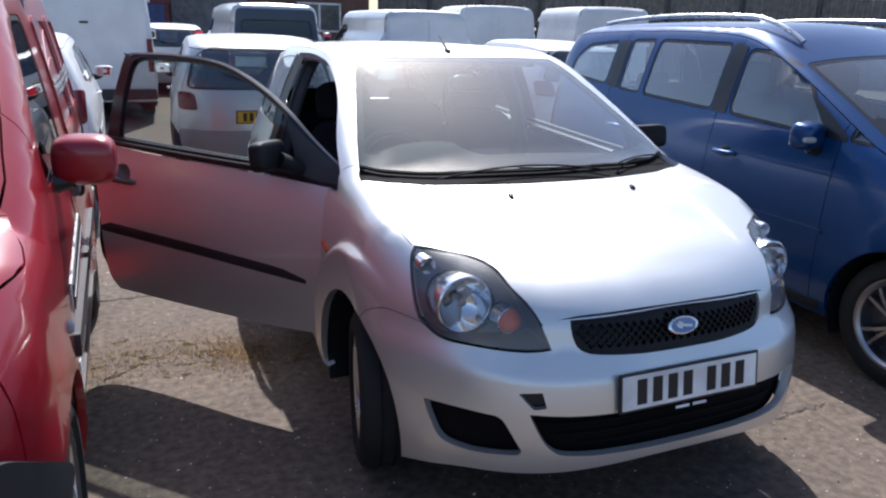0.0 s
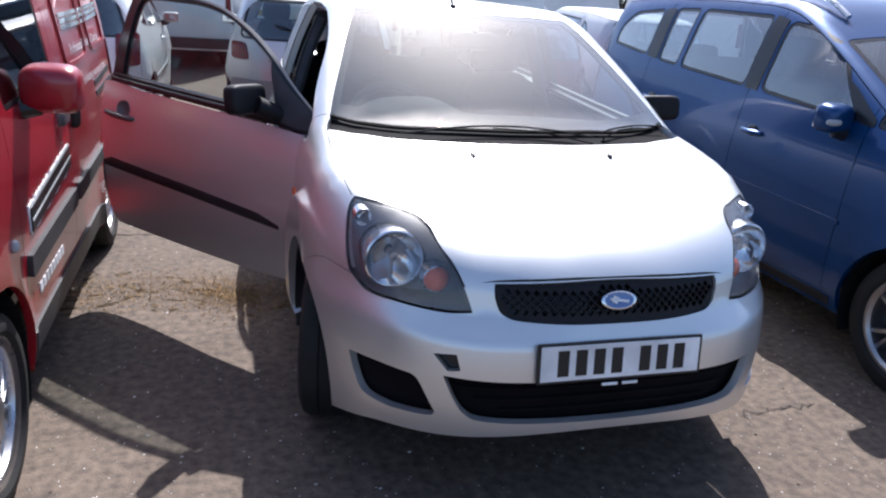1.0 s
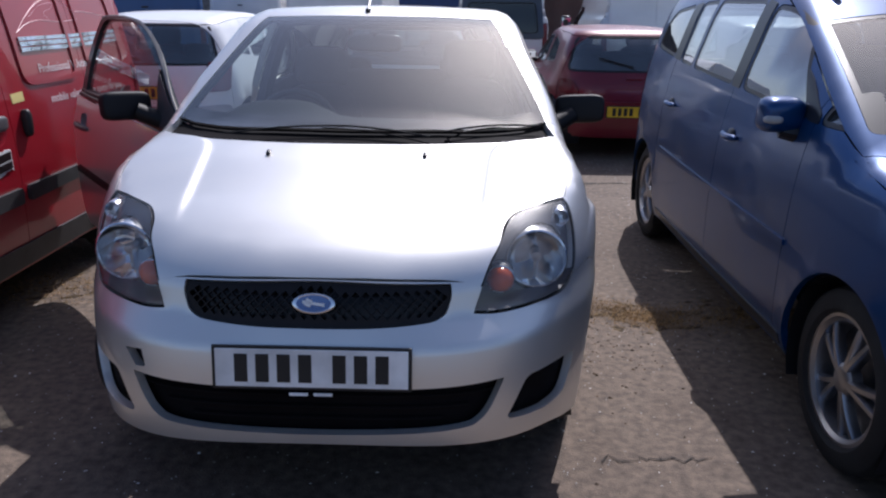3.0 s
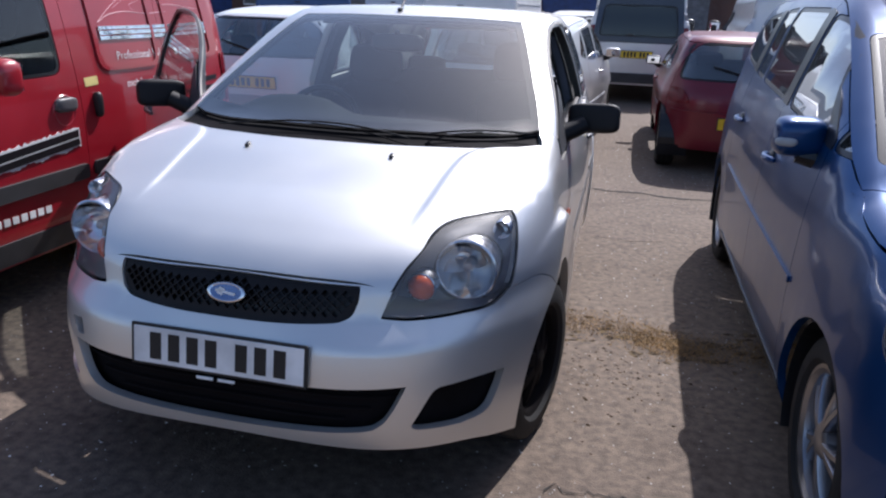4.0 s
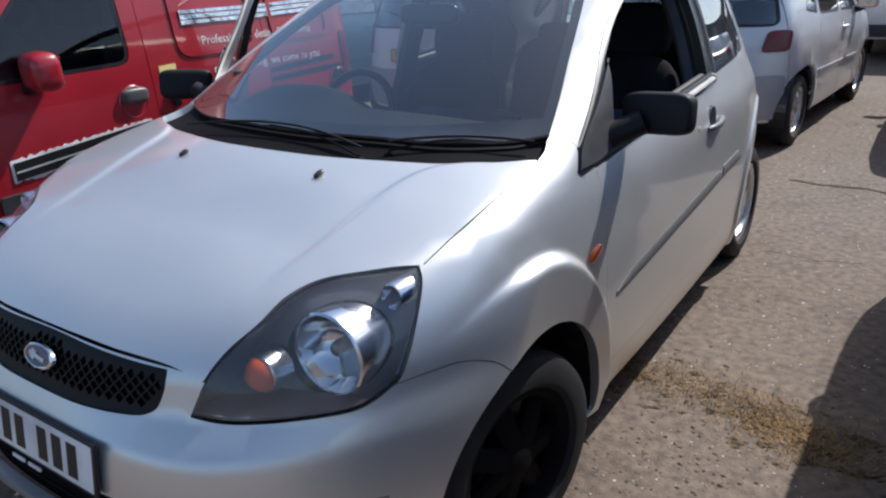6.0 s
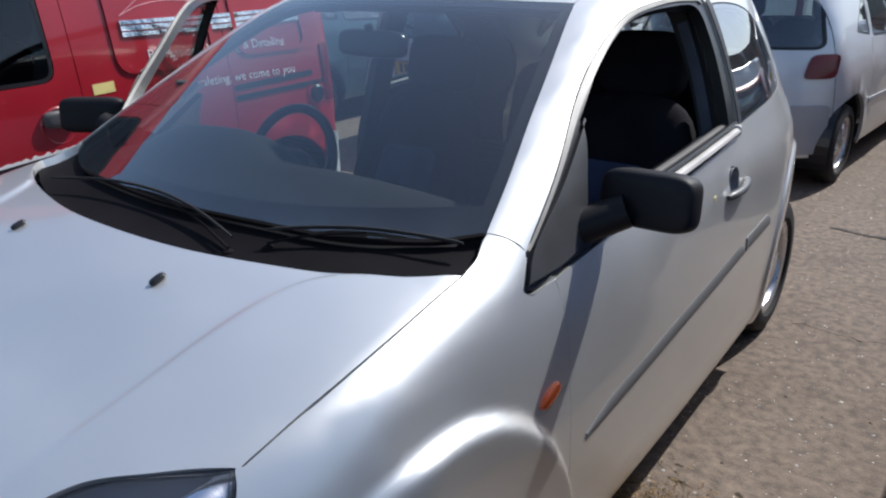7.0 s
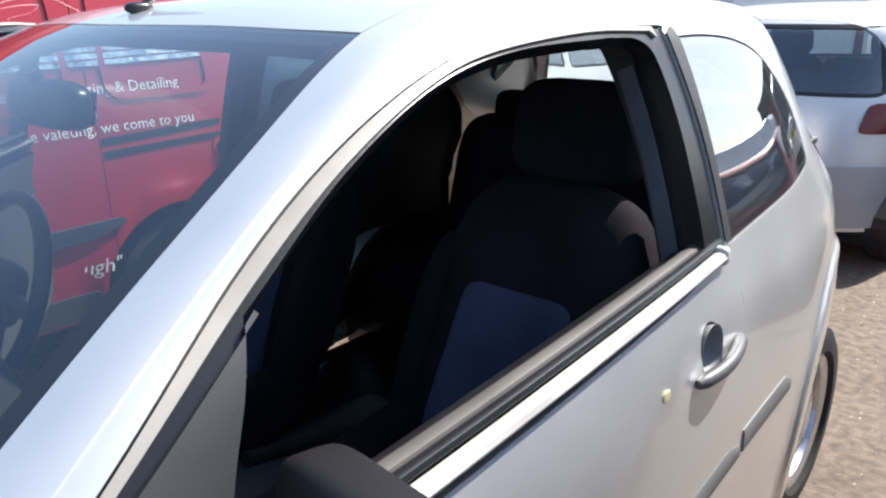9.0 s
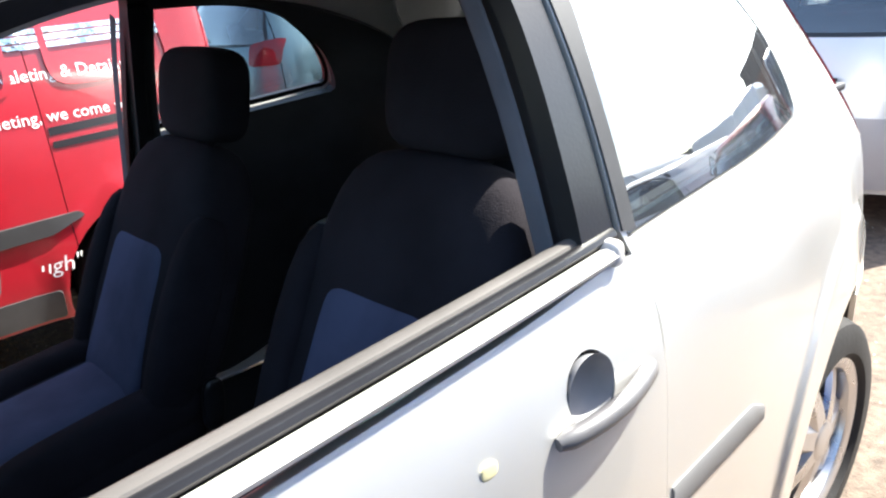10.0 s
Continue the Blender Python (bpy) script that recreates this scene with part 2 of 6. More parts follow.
def thing(name, label, category, m=None, group=""):
    ob = new(name)
    ob.empty_display_size = 0.2
    if m is not None:
        ob.matrix_world = m
    return tagged(ob, label, category, group)


def rbox(bm, size, at=(0, 0, 0), bevel=0.01, turn=(0, 0, 0), segs=2):
    m = pose(*at, *turn) @ Matrix.Diagonal((*size, 1))
    v = bmesh.ops.create_cube(bm, size=1, matrix=m)["verts"]
    if bevel:
        e = list({e for q in v for e in q.link_edges})
        bmesh.ops.bevel(bm, geom=e, offset=bevel, segments=segs, affect="EDGES", profile=0.6)
    return bm


def box(size, at=(0, 0, 0), bevel=0.01, turn=(0, 0, 0), segs=2):
    return rbox(bmesh.new(), size, at, bevel, turn, segs)


def grid_mesh(bm, p, wrap_u=False, wrap_v=False):
    """Quads over an array of points p[u, v]."""
    nu, nv = p.shape[:2]
    vs = [[bm.verts.new(p[i, j]) for j in range(nv)] for i in range(nu)]
    for i in range(nu if wrap_u else nu - 1):
        for j in range(nv if wrap_v else nv - 1):
            q = (vs[i][j], vs[(i + 1) % nu][j], vs[(i + 1) % nu][(j + 1) % nv], vs[i][(j + 1) % nv])
            if len(set(q)) == 4:
                bm.faces.new(q)
    return vs


def pillow(bm, size, at, e1=0.5, e2=0.5, turn=(0, 0, 0), warp=None, nu=28, nv=16):
    """A rounded cushion (superellipsoid); smaller e is squarer."""
    u, v = np.linspace(-math.pi, math.pi, nu, endpoint=False), np.linspace(-math.pi / 2, math.pi / 2, nv)
    pw = lambda c, e: np.sign(c) * np.abs(c) ** e
    U, V = np.meshgrid(u, v, indexing="ij")
    p = np.stack([pw(np.cos(V), e1) * pw(np.cos(U), e2), pw(np.cos(V), e1) * pw(np.sin(U), e2), pw(np.sin(V), e1)], -1) * np.array(size) / 2
    if warp:
        p = warp(p)
    M = np.array(pose(*at, *turn))
    p = p @ M[:3, :3].T + M[:3, 3]
    grid_mesh(bm, p, wrap_u=True)
    bmesh.ops.remove_doubles(bm, verts=bm.verts, dist=1e-5)
    return bm


def lathe(bm, profile, segs=40, axis="x"):
    """Turn (along, radius) pairs round an axis."""
    a = np.linspace(0, 2 * math.pi, segs, endpoint=False)
    pr = np.array(profile, float)
    c, s = np.cos(a)[:, None] * pr[:, 1], np.sin(a)[:, None] * pr[:, 1]
    l = np.broadcast_to(pr[:, 0], c.shape)
    p = np.stack({"x": (l, c, s), "y": (c, l, s), "z": (c, s, l)}[axis], -1)
    grid_mesh(bm, p, wrap_u=True)
    bmesh.ops.remove_doubles(bm, verts=bm.verts, dist=1e-5)
    bmesh.ops.recalc_face_normals(bm, faces=bm.faces)
    return bm


def tube(bm, pts, r, sides=8, flat=1.0):
    """A bar along points; r may be a list."""
    P = np.array(pts, float)
    T = np.gradient(P, axis=0)
    T /= np.linalg.norm(T, axis=1, keepdims=True)
    worst = np.abs(T).max(0)
    up = np.eye(3)[2 if worst[2] < 0.9 else int(np.argmin(worst))]
    A = np.cross(T, up)
    A /= np.linalg.norm(A, axis=1, keepdims=True)
    B = np.cross(A, T)
    R = np.broadcast_to(np.array(r, float), (len(P),))[:, None, None]
    a = np.linspace(0, 2 * math.pi, sides, endpoint=False)
    ring = np.cos(a)[None, :, None] * A[:, None] + flat * np.sin(a)[None, :, None] * B[:, None]
    vs = grid_mesh(bm, P[:, None] + R * ring, wrap_v=True)
    bm.faces.new(vs[0]), bm.faces.new(vs[-1][::-1])
    bmesh.ops.recalc_face_normals(bm, faces=bm.faces)
    return bm


def spline(pts, n=8):
    """Points along a smooth open line through pts."""
    P = np.array(pts, float)
    if len(P) < 3:
        return P[0] + np.linspace(0, 1, n + 1)[:, None] * (P[-1] - P[0])
    Q = np.vstack([2 * P[0] - P[1], P, 2 * P[-1] - P[-2]])
    out = []
    for a, b, c, d in zip(Q, Q[1:], Q[2:], Q[3:]):
        for s in np.linspace(0, 1, n, endpoint=False):
            out.append(0.5 * (2 * b + (c - a) * s + (2 * a - 5 * b + 4 * c - d) * s * s + (3 * b - a - 3 * c + d) * s**3))
    return np.array(out + [P[-1]])


def loop(*runs, n=8):
    """A closed outline of smooth runs that meet in corners: each run ends where the next begins."""
    out = []
    for i, run in enumerate(runs):
        nxt = runs[(i + 1) % len(runs)][0]
        pts = list(run) + ([nxt] if tuple(run[-1]) != tuple(nxt) else [])
        out.append(spline(pts, n)[:-1] if len(pts) > 1 else np.array(pts, float))
    return np.vstack(out)


def resample(poly, gap):
    P = np.asarray(poly, float)
    out = []
    for a, b in zip(P, np.roll(P, -1, 0)):
        k = max(1, int(np.ceil(np.linalg.norm(b - a) / gap)))
        out += [a + (b - a) * s / k for s in range(k)]
    Q = np.array(out)
    keep = np.linalg.norm(Q - np.roll(Q, 1, 0), axis=1) > 1e-5
    return Q[keep]


def inside(P, poly):
    x, y = P[:, 0], P[:, 1]
    c = np.zeros(len(P), bool)
    for (x1, y1), (x2, y2) in zip(poly, np.roll(poly, -1, 0)):
        if y1 != y2:
            c ^= ((y1 > y) != (y2 > y)) & (x < (x2 - x1) * (y - y1) / (y2 - y1) + x1)
    return c


def shrink(poly, d):
    """The outline moved inwards by d (outwards: minus)."""
    P = np.asarray(poly, float)
    area = np.sum(P[:, 0] * np.roll(P[:, 1], -1) - np.roll(P[:, 0], -1) * P[:, 1])
    t = np.roll(P, -1, 0) - np.roll(P, 1, 0)
    n = np.stack([-t[:, 1], t[:, 0]], -1) * np.sign(area)
    return P + d * n / np.maximum(np.linalg.norm(n, axis=1, keepdims=True), 1e-9)


AXIS = 0.9   # depth of the upright axis about which noses are unrolled


def aim(proj, q):
    """Rays towards the skin for points q of a view: side (y, z), top (x, y), front and back (x, z), nose (turn * 0.8, z)."""
    a, b, o = q[:, 0], q[:, 1], np.zeros(len(q))
    if proj == "side":
        return np.stack([o + 1.5, a, b], -1), np.tile((-1.0, 0, 0), (len(q), 1)), 1.5
    if proj == "top":
        return np.stack([a, b, o + 2.6], -1), np.tile((0, 0, -1.0), (len(q), 1)), 2.4
    if proj == "front":
        return np.stack([a, o - 0.6, b], -1), np.tile((0, 1.0, 0), (len(q), 1)), 2.5
    if proj == "back":
        return np.stack([a, o + 6.5, b], -1), np.tile((0, -1.0, 0), (len(q), 1)), 5.0
    s, c = np.sin(a / 0.8), np.cos(a / 0.8)
    return np.stack([1.7 * s, AXIS - 1.7 * c, b], -1), np.stack([-s, c, o], -1), 1.65


def on_skin(shell, proj, pts):
    return cast(shell, *aim(proj, np.asarray(pts, float)))


def skin(name, shell, proj, outline, material, parent, holes=(), step=0.06, gap=0.002, deep=0.02, lift=0.0, sign=1, label="", fine=0.025, sheet=0.0, push=(0, 0, 0), rows=None):
    """A panel cut out of a car's skin along an outline, with turned-in edges; sheet: a second face that far below (glass)."""
    poly = resample(shrink(resample(outline, fine), gap), fine)
    cuts = [resample(shrink(resample(h, fine), -gap), fine) for h in holes]
    lo, hi = poly.min(0), poly.max(0)
    gx, gy = np.arange(lo[0] + step / 2, hi[0], step), np.arange(lo[1] + step / 2, hi[1], step)
    g = np.stack(np.meshgrid(gx, gy, indexing="ij"), -1).reshape(-1, 2)
    rim = np.vstack([poly] + cuts)
    if rows is not None:
        far = np.linalg.norm(g[:, None] - rows[None, ::3], axis=2).min(1) > 0.02
        g = np.vstack([g[far], rows])
    if len(g):
        g = g[inside(g, poly)]
        for c in cuts:
            g = g[~inside(g, c)]
        if len(g):
            g = g[(np.linalg.norm(g[:, None] - rim[None], axis=2).min(1) > 0.45 * fine)]
    pts = np.vstack([rim, g]) if len(g) else rim
    edges, k = [], 0
    for c in [poly] + cuts:
        edges += [(k + i, k + (i + 1) % len(c)) for i in range(len(c))]
        k += len(c)
    vo, _, fo, *_ = geometry.delaunay_2d_cdt([Vector(p) for p in pts], edges, [], 0, 1e-6)
    P2 = np.array([(v.x, v.y) for v in vo])
    F = np.array([f for f in fo if len(f) == 3])
    mid = P2[F].mean(1)
    keep = inside(mid, poly)
    for c in cuts:
        keep &= ~inside(mid, c)
    F = F[keep]
    P3 = on_skin(shell, proj, P2)
    N = slope(shell, P3)
    P3 = P3 + lift * N + np.array(push)
    fn = np.cross(P3[F[:, 1]] - P3[F[:, 0]], P3[F[:, 2]] - P3[F[:, 0]])
    if np.sum(fn * N[F].mean(1)) < 0:
        F = F[:, ::-1]
    count = {}
    for a, b, c in F:
        for e in ((a, b), (b, c), (c, a)):
            count[e] = count.get(e, 0) + 1
    rims = [e for e in count if (e[1], e[0]) not in count]
    verts, norms, faces = list(P3), list(N), [tuple(f) for f in F]
    if deep:
        twin = {}
        centre = P3.mean(0)
        for e in rims:
            for v in e:
                if v not in twin:
                    twin[v] = (len(verts), len(verts) + 1)
                    verts += [P3[v], P3[v] - deep * N[v]]
                    norms += [N[v], N[v]]
        for a, b in rims:
            n = np.cross(P3[b] - P3[a], N[a])
            n /= max(np.linalg.norm(n), 1e-9)
            for v in (a, b):
                for w in twin[v]:
                    norms[w] = n
            faces.append((twin[a][0], twin[a][1], twin[b][1], twin[b][0]))
    if sheet:
        k = len(verts)
        verts += list(P3 - sheet * N)
        norms += list(-N)
        faces += [tuple(k + i for i in f[::-1]) for f in F]
    V, M = np.array(verts), np.array(norms)
    if sign < 0:
        V, M = V * (-1, 1, 1), M * (-1, 1, 1)
        faces = [f[::-1] for f in faces]
    me = bpy.data.meshes.new(name)
    me.from_pydata([tuple(v) for v in V], [], [tuple(int(i) for i in f) for f in faces])
    me.materials.append(material)
    if sheet:
        me.materials.append(INNER)
        for q in me.polygons[len(faces) - len(F):]:
            q.material_index = 1
    me.shade_smooth()
    me.normals_split_custom_set_from_vertices([tuple(n) for n in M])
    ob = new(name, me)
    ob.parent = parent
    if label:
        ob["label"] = label
    return ob


def disc(cx, cy, r, n=40, a0=0, a1=360):
    a = np.radians(np.linspace(a0, a1, n, endpoint=(a1 - a0) < 360))
    return np.stack([cx + r * np.cos(a), cy + r * np.sin(a)], -1)


def wheel(parent, at, style, radius=0.29, rim=0.2, width=0.19, side=1, turn=0.0, tint=None):
    """A road wheel: a tyre that carries its rim, spokes and hub cap."""
    w, R = width / 2, radius
    bm = bmesh.new()
    lathe(bm, [(-w * 0.8, rim), (-w, rim + 0.02), (-w, R - 0.035), (-w * 0.86, R - 0.01), (-w * 0.6, R), (-w * 0.3, R), (-w * 0.27, R - 0.007), (-w * 0.22, R - 0.007), (-w * 0.2, R),
               (w * 0.2, R), (w * 0.22, R - 0.007), (w * 0.27, R - 0.007), (w * 0.3, R), (w * 0.6, R), (w * 0.86, R - 0.01), (w, R - 0.035), (w, rim + 0.02), (w * 0.8, rim)], 56)
    tyre = part("wheel", bm, RUBBER, parent, "black rubber tyre on its rim", True)
    tyre.matrix_basis = pose(*at, 0, 0, turn) @ pose(0, 0, 0, 0, 0, 0 if side > 0 else 180)
    bm = bmesh.new()
    lathe(bm, [(-w * 0.8, rim - 0.012), (w * 0.3, rim - 0.03), (w * 0.75, rim - 0.02), (w * 0.86, rim - 0.006), (w * 0.86, rim + 0.008), (w * 0.7, rim + 0.006)], 56)
    part("rim", bm, tint or ALLOY, tyre, smooth=True)
    bm = bmesh.new()
    lathe(bm, [(0, 0.001), (0, rim - 0.02)], 40)
    part("brake_disc", bm, STEEL, tyre, smooth=True)
    bm = bmesh.new()
    f = w * 0.72
    n, wide, pair = {"fifteen": (16, 0.017, 0), "twin": (5, 0.026, 0.2), "eight": (8, 0.05, 0), "five": (5, 0.075, 0), "seven": (7, 0.055, 0)}[style]
    for i in range(n):
        for off in ((-pair, pair) if pair else (0,)):
            a = 2 * math.pi * i / n + off
            s = np.linspace(0.035, rim - 0.01, 7)
            half = wide / 2 * (1.0 + (0.35 if not pair else 0.0) * (1 - s / rim))
            x = f - 0.035 * (s / rim) ** 2 + (0.012 * (s / rim) if pair else 0)
            b = a + (0.0 if not pair else -off * 0.55 * (1 - s / rim))
            ring = []
            for sx, h in ((0.0, -1), (0.012, -0.6), (0.012, 0.6), (0.0, 1), (-0.025, 0.8), (-0.025, -0.8)):
                ring.append(np.stack([x + sx, s * np.cos(b) - h * half * np.sin(b), s * np.sin(b) + h * half * np.cos(b)], -1))
            grid_mesh(bm, np.stack(ring, 1), wrap_v=True)
    bmesh.ops.recalc_face_normals(bm, faces=bm.faces)
    part("spokes", bm, tint or ALLOY, tyre, smooth=True)
    bm = bmesh.new()
    lathe(bm, [(f - 0.03, 0.058), (f + 0.004, 0.055), (f + 0.012, 0.045), (f + 0.016, 0.03), (f + 0.018, 0.001)], 28)
    part("hub_cap", bm, tint or ALLOY, tyre, smooth=True)
    return tyre


def bars(parent, at, size, count, material, facing=(0, 0, 0), gap_after=None):
    """Plain upright bars in a row, for characters that stay unread."""
    w, h = size
    pitch = w / (count + (0.6 if gap_after else 0))
    M = pose(*at, *facing)
    x = -w / 2 + pitch / 2
    for i in range(count):
        bm = box((pitch * 0.62, 0.0016, h), (0, 0, 0), 0)
        ob = part("bar", bm, material, parent)
        ob.matrix_basis = M @ pose(x, 0, 0)
        x += pitch * (1.6 if gap_after == i + 1 else 1)


def number_plate(parent, at, facing, ground, border=INK):
    bm = box((0.53, 0.009, 0.121), (0, 0, 0), 0.004)
    pl = part("number_plate", bm, border, parent, "number plate with dark surround")
    pl.matrix_basis = pose(*at, *facing)
    bm = box((0.512, 0.006, 0.105), (0, -0.0035, 0), 0.003)
    part("plate_face", bm, ground, pl)
    bars(pl, (0, -0.0068, 0), (0.43, 0.077), 7, INK, (0, 0, 0), 4)
    return pl


def lettering(text, size, shell, at, parent, material, name="lettering", sign=1, slant=0.0, mat_lift=0.0035):
    """Raised flat letters laid on a car's side; at: where the text starts, as (y, z)."""
    cu = bpy.data.curves.new(name, "FONT")
    cu.body, cu.size, cu.shear, cu.resolution_u = text, size, slant, 2
    tmp = bpy.data.objects.new(name, cu)
    scene.collection.objects.link(tmp)
    bpy.context.view_layer.update()
    me = bpy.data.meshes.new_from_object(tmp.evaluated_get(bpy.context.evaluated_depsgraph_get()))
    bpy.data.objects.remove(tmp)
    bm = bmesh.new()
    bm.from_mesh(me)
    q = np.array([(at[0] + v.co.x, at[1] + v.co.y) for v in bm.verts])
    p = on_skin(shell, "side", q)
    p += mat_lift * slope(shell, p)
    for v, c in zip(bm.verts, p):
        v.co = (c[0] * sign, c[1], c[2])
    whole = bpy.data.meshes.new(name)
    bm.to_mesh(whole)
    bm.free()
    return glyphs(whole, name, material, parent)


def glyphs(whole, name, material, parent):
    """Each letter of a flat text mesh as a part of its own."""
    co = np.array([v.co[:] for v in whole.vertices])
    group = list(range(len(co)))

    def root(i):
        while group[i] != i:
            group[i] = group[group[i]]
            i = group[i]
        return i
    for e in whole.edges:
        group[root(e.vertices[0])] = root(e.vertices[1])
    sets = {}
    for f in whole.polygons:
        sets.setdefault(root(f.vertices[0]), []).append(tuple(f.vertices))
    for faces in sets.values():
        used = sorted({i for f in faces for i in f})
        at = {i: k for k, i in enumerate(used)}
        me = bpy.data.meshes.new(name)
        me.from_pydata([tuple(co[i]) for i in used], [], [tuple(at[i] for i in f) for f in faces])
        me.materials.append(material)
        new(name, me).parent = parent


# ---- ground ----
def ground_material():
    m, nt, sh = node_material("worn_tarmac")
    base, _ = noise_mix(nt, 0.55, (0.125, 0.094, 0.072), (0.168, 0.130, 0.100), 0.30, 0.72, 10)
    fine, nz = noise_mix(nt, 26.0, (0.55, 0.54, 0.54), (1.34, 1.30, 1.25), 0.3, 0.7, 12)
    mul = nt.nodes.new("ShaderNodeMix")
    mul.data_type, mul.blend_type = "RGBA", "MULTIPLY"
    mul.inputs[0].default_value = 1.0
    nt.links.new(base, mul.inputs[6]), nt.links.new(fine, mul.inputs[7])
    stain, _ = noise_mix(nt, 3.1, (0.80, 0.78, 0.77), (1, 1, 1), 0.30, 0.50, 9)
    mul2 = nt.nodes.new("ShaderNodeMix")
    mul2.data_type, mul2.blend_type = "RGBA", "MULTIPLY"
    mul2.inputs[0].default_value = 1.0
    nt.links.new(mul.outputs[2], mul2.inputs[6]), nt.links.new(stain, mul2.inputs[7])
    nt.links.new(mul2.outputs[2], sh.inputs["Base Color"])
    sh.inputs["Roughness"].default_value = 0.85
    _, n2 = noise_mix(nt, 120.0, (0, 0, 0), (1, 1, 1), 0.3, 0.7, 8)
    bump(nt, sh, n2.outputs["Fac"], 0.7, 0.006)
    return m


TARMAC = ground_material()
bm = bmesh.new()
bmesh.ops.create_grid(bm, x_segments=40, y_segments=40, size=400)
tagged(part("ground", bm, TARMAC), "worn grey-brown tarmac yard", "ground", kind="structure")


# ---- the silver three-door hatchback ----
S = silver_shell
FRONT_HUB, REAR_HUB = (0.79, 0.295), (3.215, 0.295)
silver_car = thing("silver_car", "silver three-door hatchback with its driver's door open", "car")


def arch(c, r, a0, a1, n=18):
    return [tuple(p) for p in disc(c[0], c[1], r, n, a0, a1)]


LAMP = loop([(0.400, 0.675), (0.439, 0.748), (0.476, 0.790), (0.530, 0.830), (0.590, 0.865), (0.660, 0.886), (0.760, 0.898), (0.855, 0.902)], [(0.855, 0.902), (0.848, 0.875), (0.822, 0.815), (0.782, 0.725), (0.763, 0.706), (0.700, 0.676), (0.600, 0.671), (0.478, 0.668)])
LAMP_TOP = [(0.443, 0.150), (0.452, 0.163), (0.472, 0.203), (0.500, 0.260), (0.515, 0.330), (0.551, 0.395), (0.627, 0.455), (0.706, 0.517)]
BONNET_SIDE = [(0.713, 0.527), (0.724, 0.59), (0.735, 0.69), (0.738, 0.814), (0.732, 0.994)]
BONNET_BACK = [(0.732, 0.994), (0.64, 0.925), (0.433, 0.85), (0.165, 0.798), (-0.165, 0.798), (-0.433, 0.85), (-0.64, 0.925), (-0.732, 0.994)]
mir = lambda pts: [(-x, y) for x, y in reversed(pts)]
bonnet_outline = loop([(-0.443, 0.150), (-0.367, 0.141), (-0.2, 0.118), (0.0, 0.113), (0.2, 0.118), (0.367, 0.141), (0.443, 0.150)], LAMP_TOP, BONNET_SIDE, BONNET_BACK, mir(BONNET_SIDE), mir(LAMP_TOP))
FOLD = np.array([(sg * (fold_at(y) + d), y) for y in np.concatenate([np.arange(0.12, 0.80, 0.02), np.arange(0.80, 0.945, 0.008)]) for d in (-0.03, -0.02, -0.012, -0.007, -0.003, 0.0, 0.003, 0.007, 0.012, 0.02, 0.03) for sg in (1, -1)])
bonnet = skin("bonnet", S, "top", bonnet_outline, SILVER, silver_car, step=0.035, gap=0.001, rows=FOLD, label="silver bonnet")
def unroll(pts):
    """Points of the side view (y, z) as points of the nose view."""
    p = on_skin(S, "side", pts)
    return [(0.8 * math.atan2(x, AXIS - y), z) for x, y, z in p]


SEAM_SIDE = [(0.390, 0.702), (0.455, 0.706), (0.526, 0.704), (0.60, 0.675), (0.650, 0.632)]
SEAM = unroll(SEAM_SIDE)
BUMPER_ARCH = unroll([(0.650, 0.632)] + arch(FRONT_HUB, 0.365, 116, 193, 9))
BUMPER_LOW = [BUMPER_ARCH[-1], (0.705, 0.249), (0.576, 0.285), (0.30, 0.315), (0.0, 0.322)]
LAMP_LOW = [(0.404, 0.671), (0.478, 0.664), (0.600, 0.667), (0.700, 0.671), (0.763, 0.700)]
bumper_outline = loop([(-0.435, 0.739), (-0.362, 0.757), (0.0, 0.768), (0.362, 0.757), (0.435, 0.739)], [(0.435, 0.739), (0.404, 0.671)], LAMP_LOW, SEAM, BUMPER_ARCH, BUMPER_LOW + mir(BUMPER_LOW)[1:], mir(BUMPER_ARCH), mir(SEAM), mir(LAMP_LOW), [(-0.404, 0.671), (-0.435, 0.739)])
GRILLE = loop([(-0.354, 0.750), (0.0, 0.762), (0.354, 0.750)], [(0.354, 0.750), (0.345, 0.706), (0.318, 0.668), (0.240, 0.656), (0.0, 0.651), (-0.240, 0.656), (-0.318, 0.668), (-0.345, 0.706)])
INTAKE = loop([(-0.446, 0.500), (-0.232, 0.495), (0.0, 0.494), (0.232, 0.495), (0.446, 0.500)], [(0.446, 0.500), (0.412, 0.425), (0.388, 0.391), (0.350, 0.373), (0.21, 0.363), (0.0, 0.357), (-0.21, 0.363), (-0.350, 0.373), (-0.388, 0.391), (-0.412, 0.425)])
FOG = loop([(0.530, 0.482), (0.63, 0.480), (0.732, 0.470)], [(0.732, 0.470), (0.708, 0.41), (0.672, 0.358), (0.592, 0.350)], [(0.592, 0.350), (0.480, 0.366), (0.463, 0.380)], [(0.463, 0.380), (0.508, 0.465)])
TOW = loop([(-0.474, 0.560), (-0.422, 0.567)], [(-0.422, 0.567), (-0.410, 0.524)], [(-0.410, 0.524), (-0.438, 0.519)], [(-0.438, 0.519), (-0.474, 0.560)])
flip = lambda p: np.asarray(p)[::-1] * (-1, 1)
bumper = skin("front_bumper", S, "nose", bumper_outline, SILVER, silver_car, holes=[GRILLE, INTAKE, FOG, flip(FOG), TOW], step=0.035, deep=0.025, label="silver front bumper with a missing towing cover")
skin("grille_backing", S, "nose", shrink(GRILLE, -0.006), SATIN, silver_car, lift=-0.04, deep=0)
diamonds = []
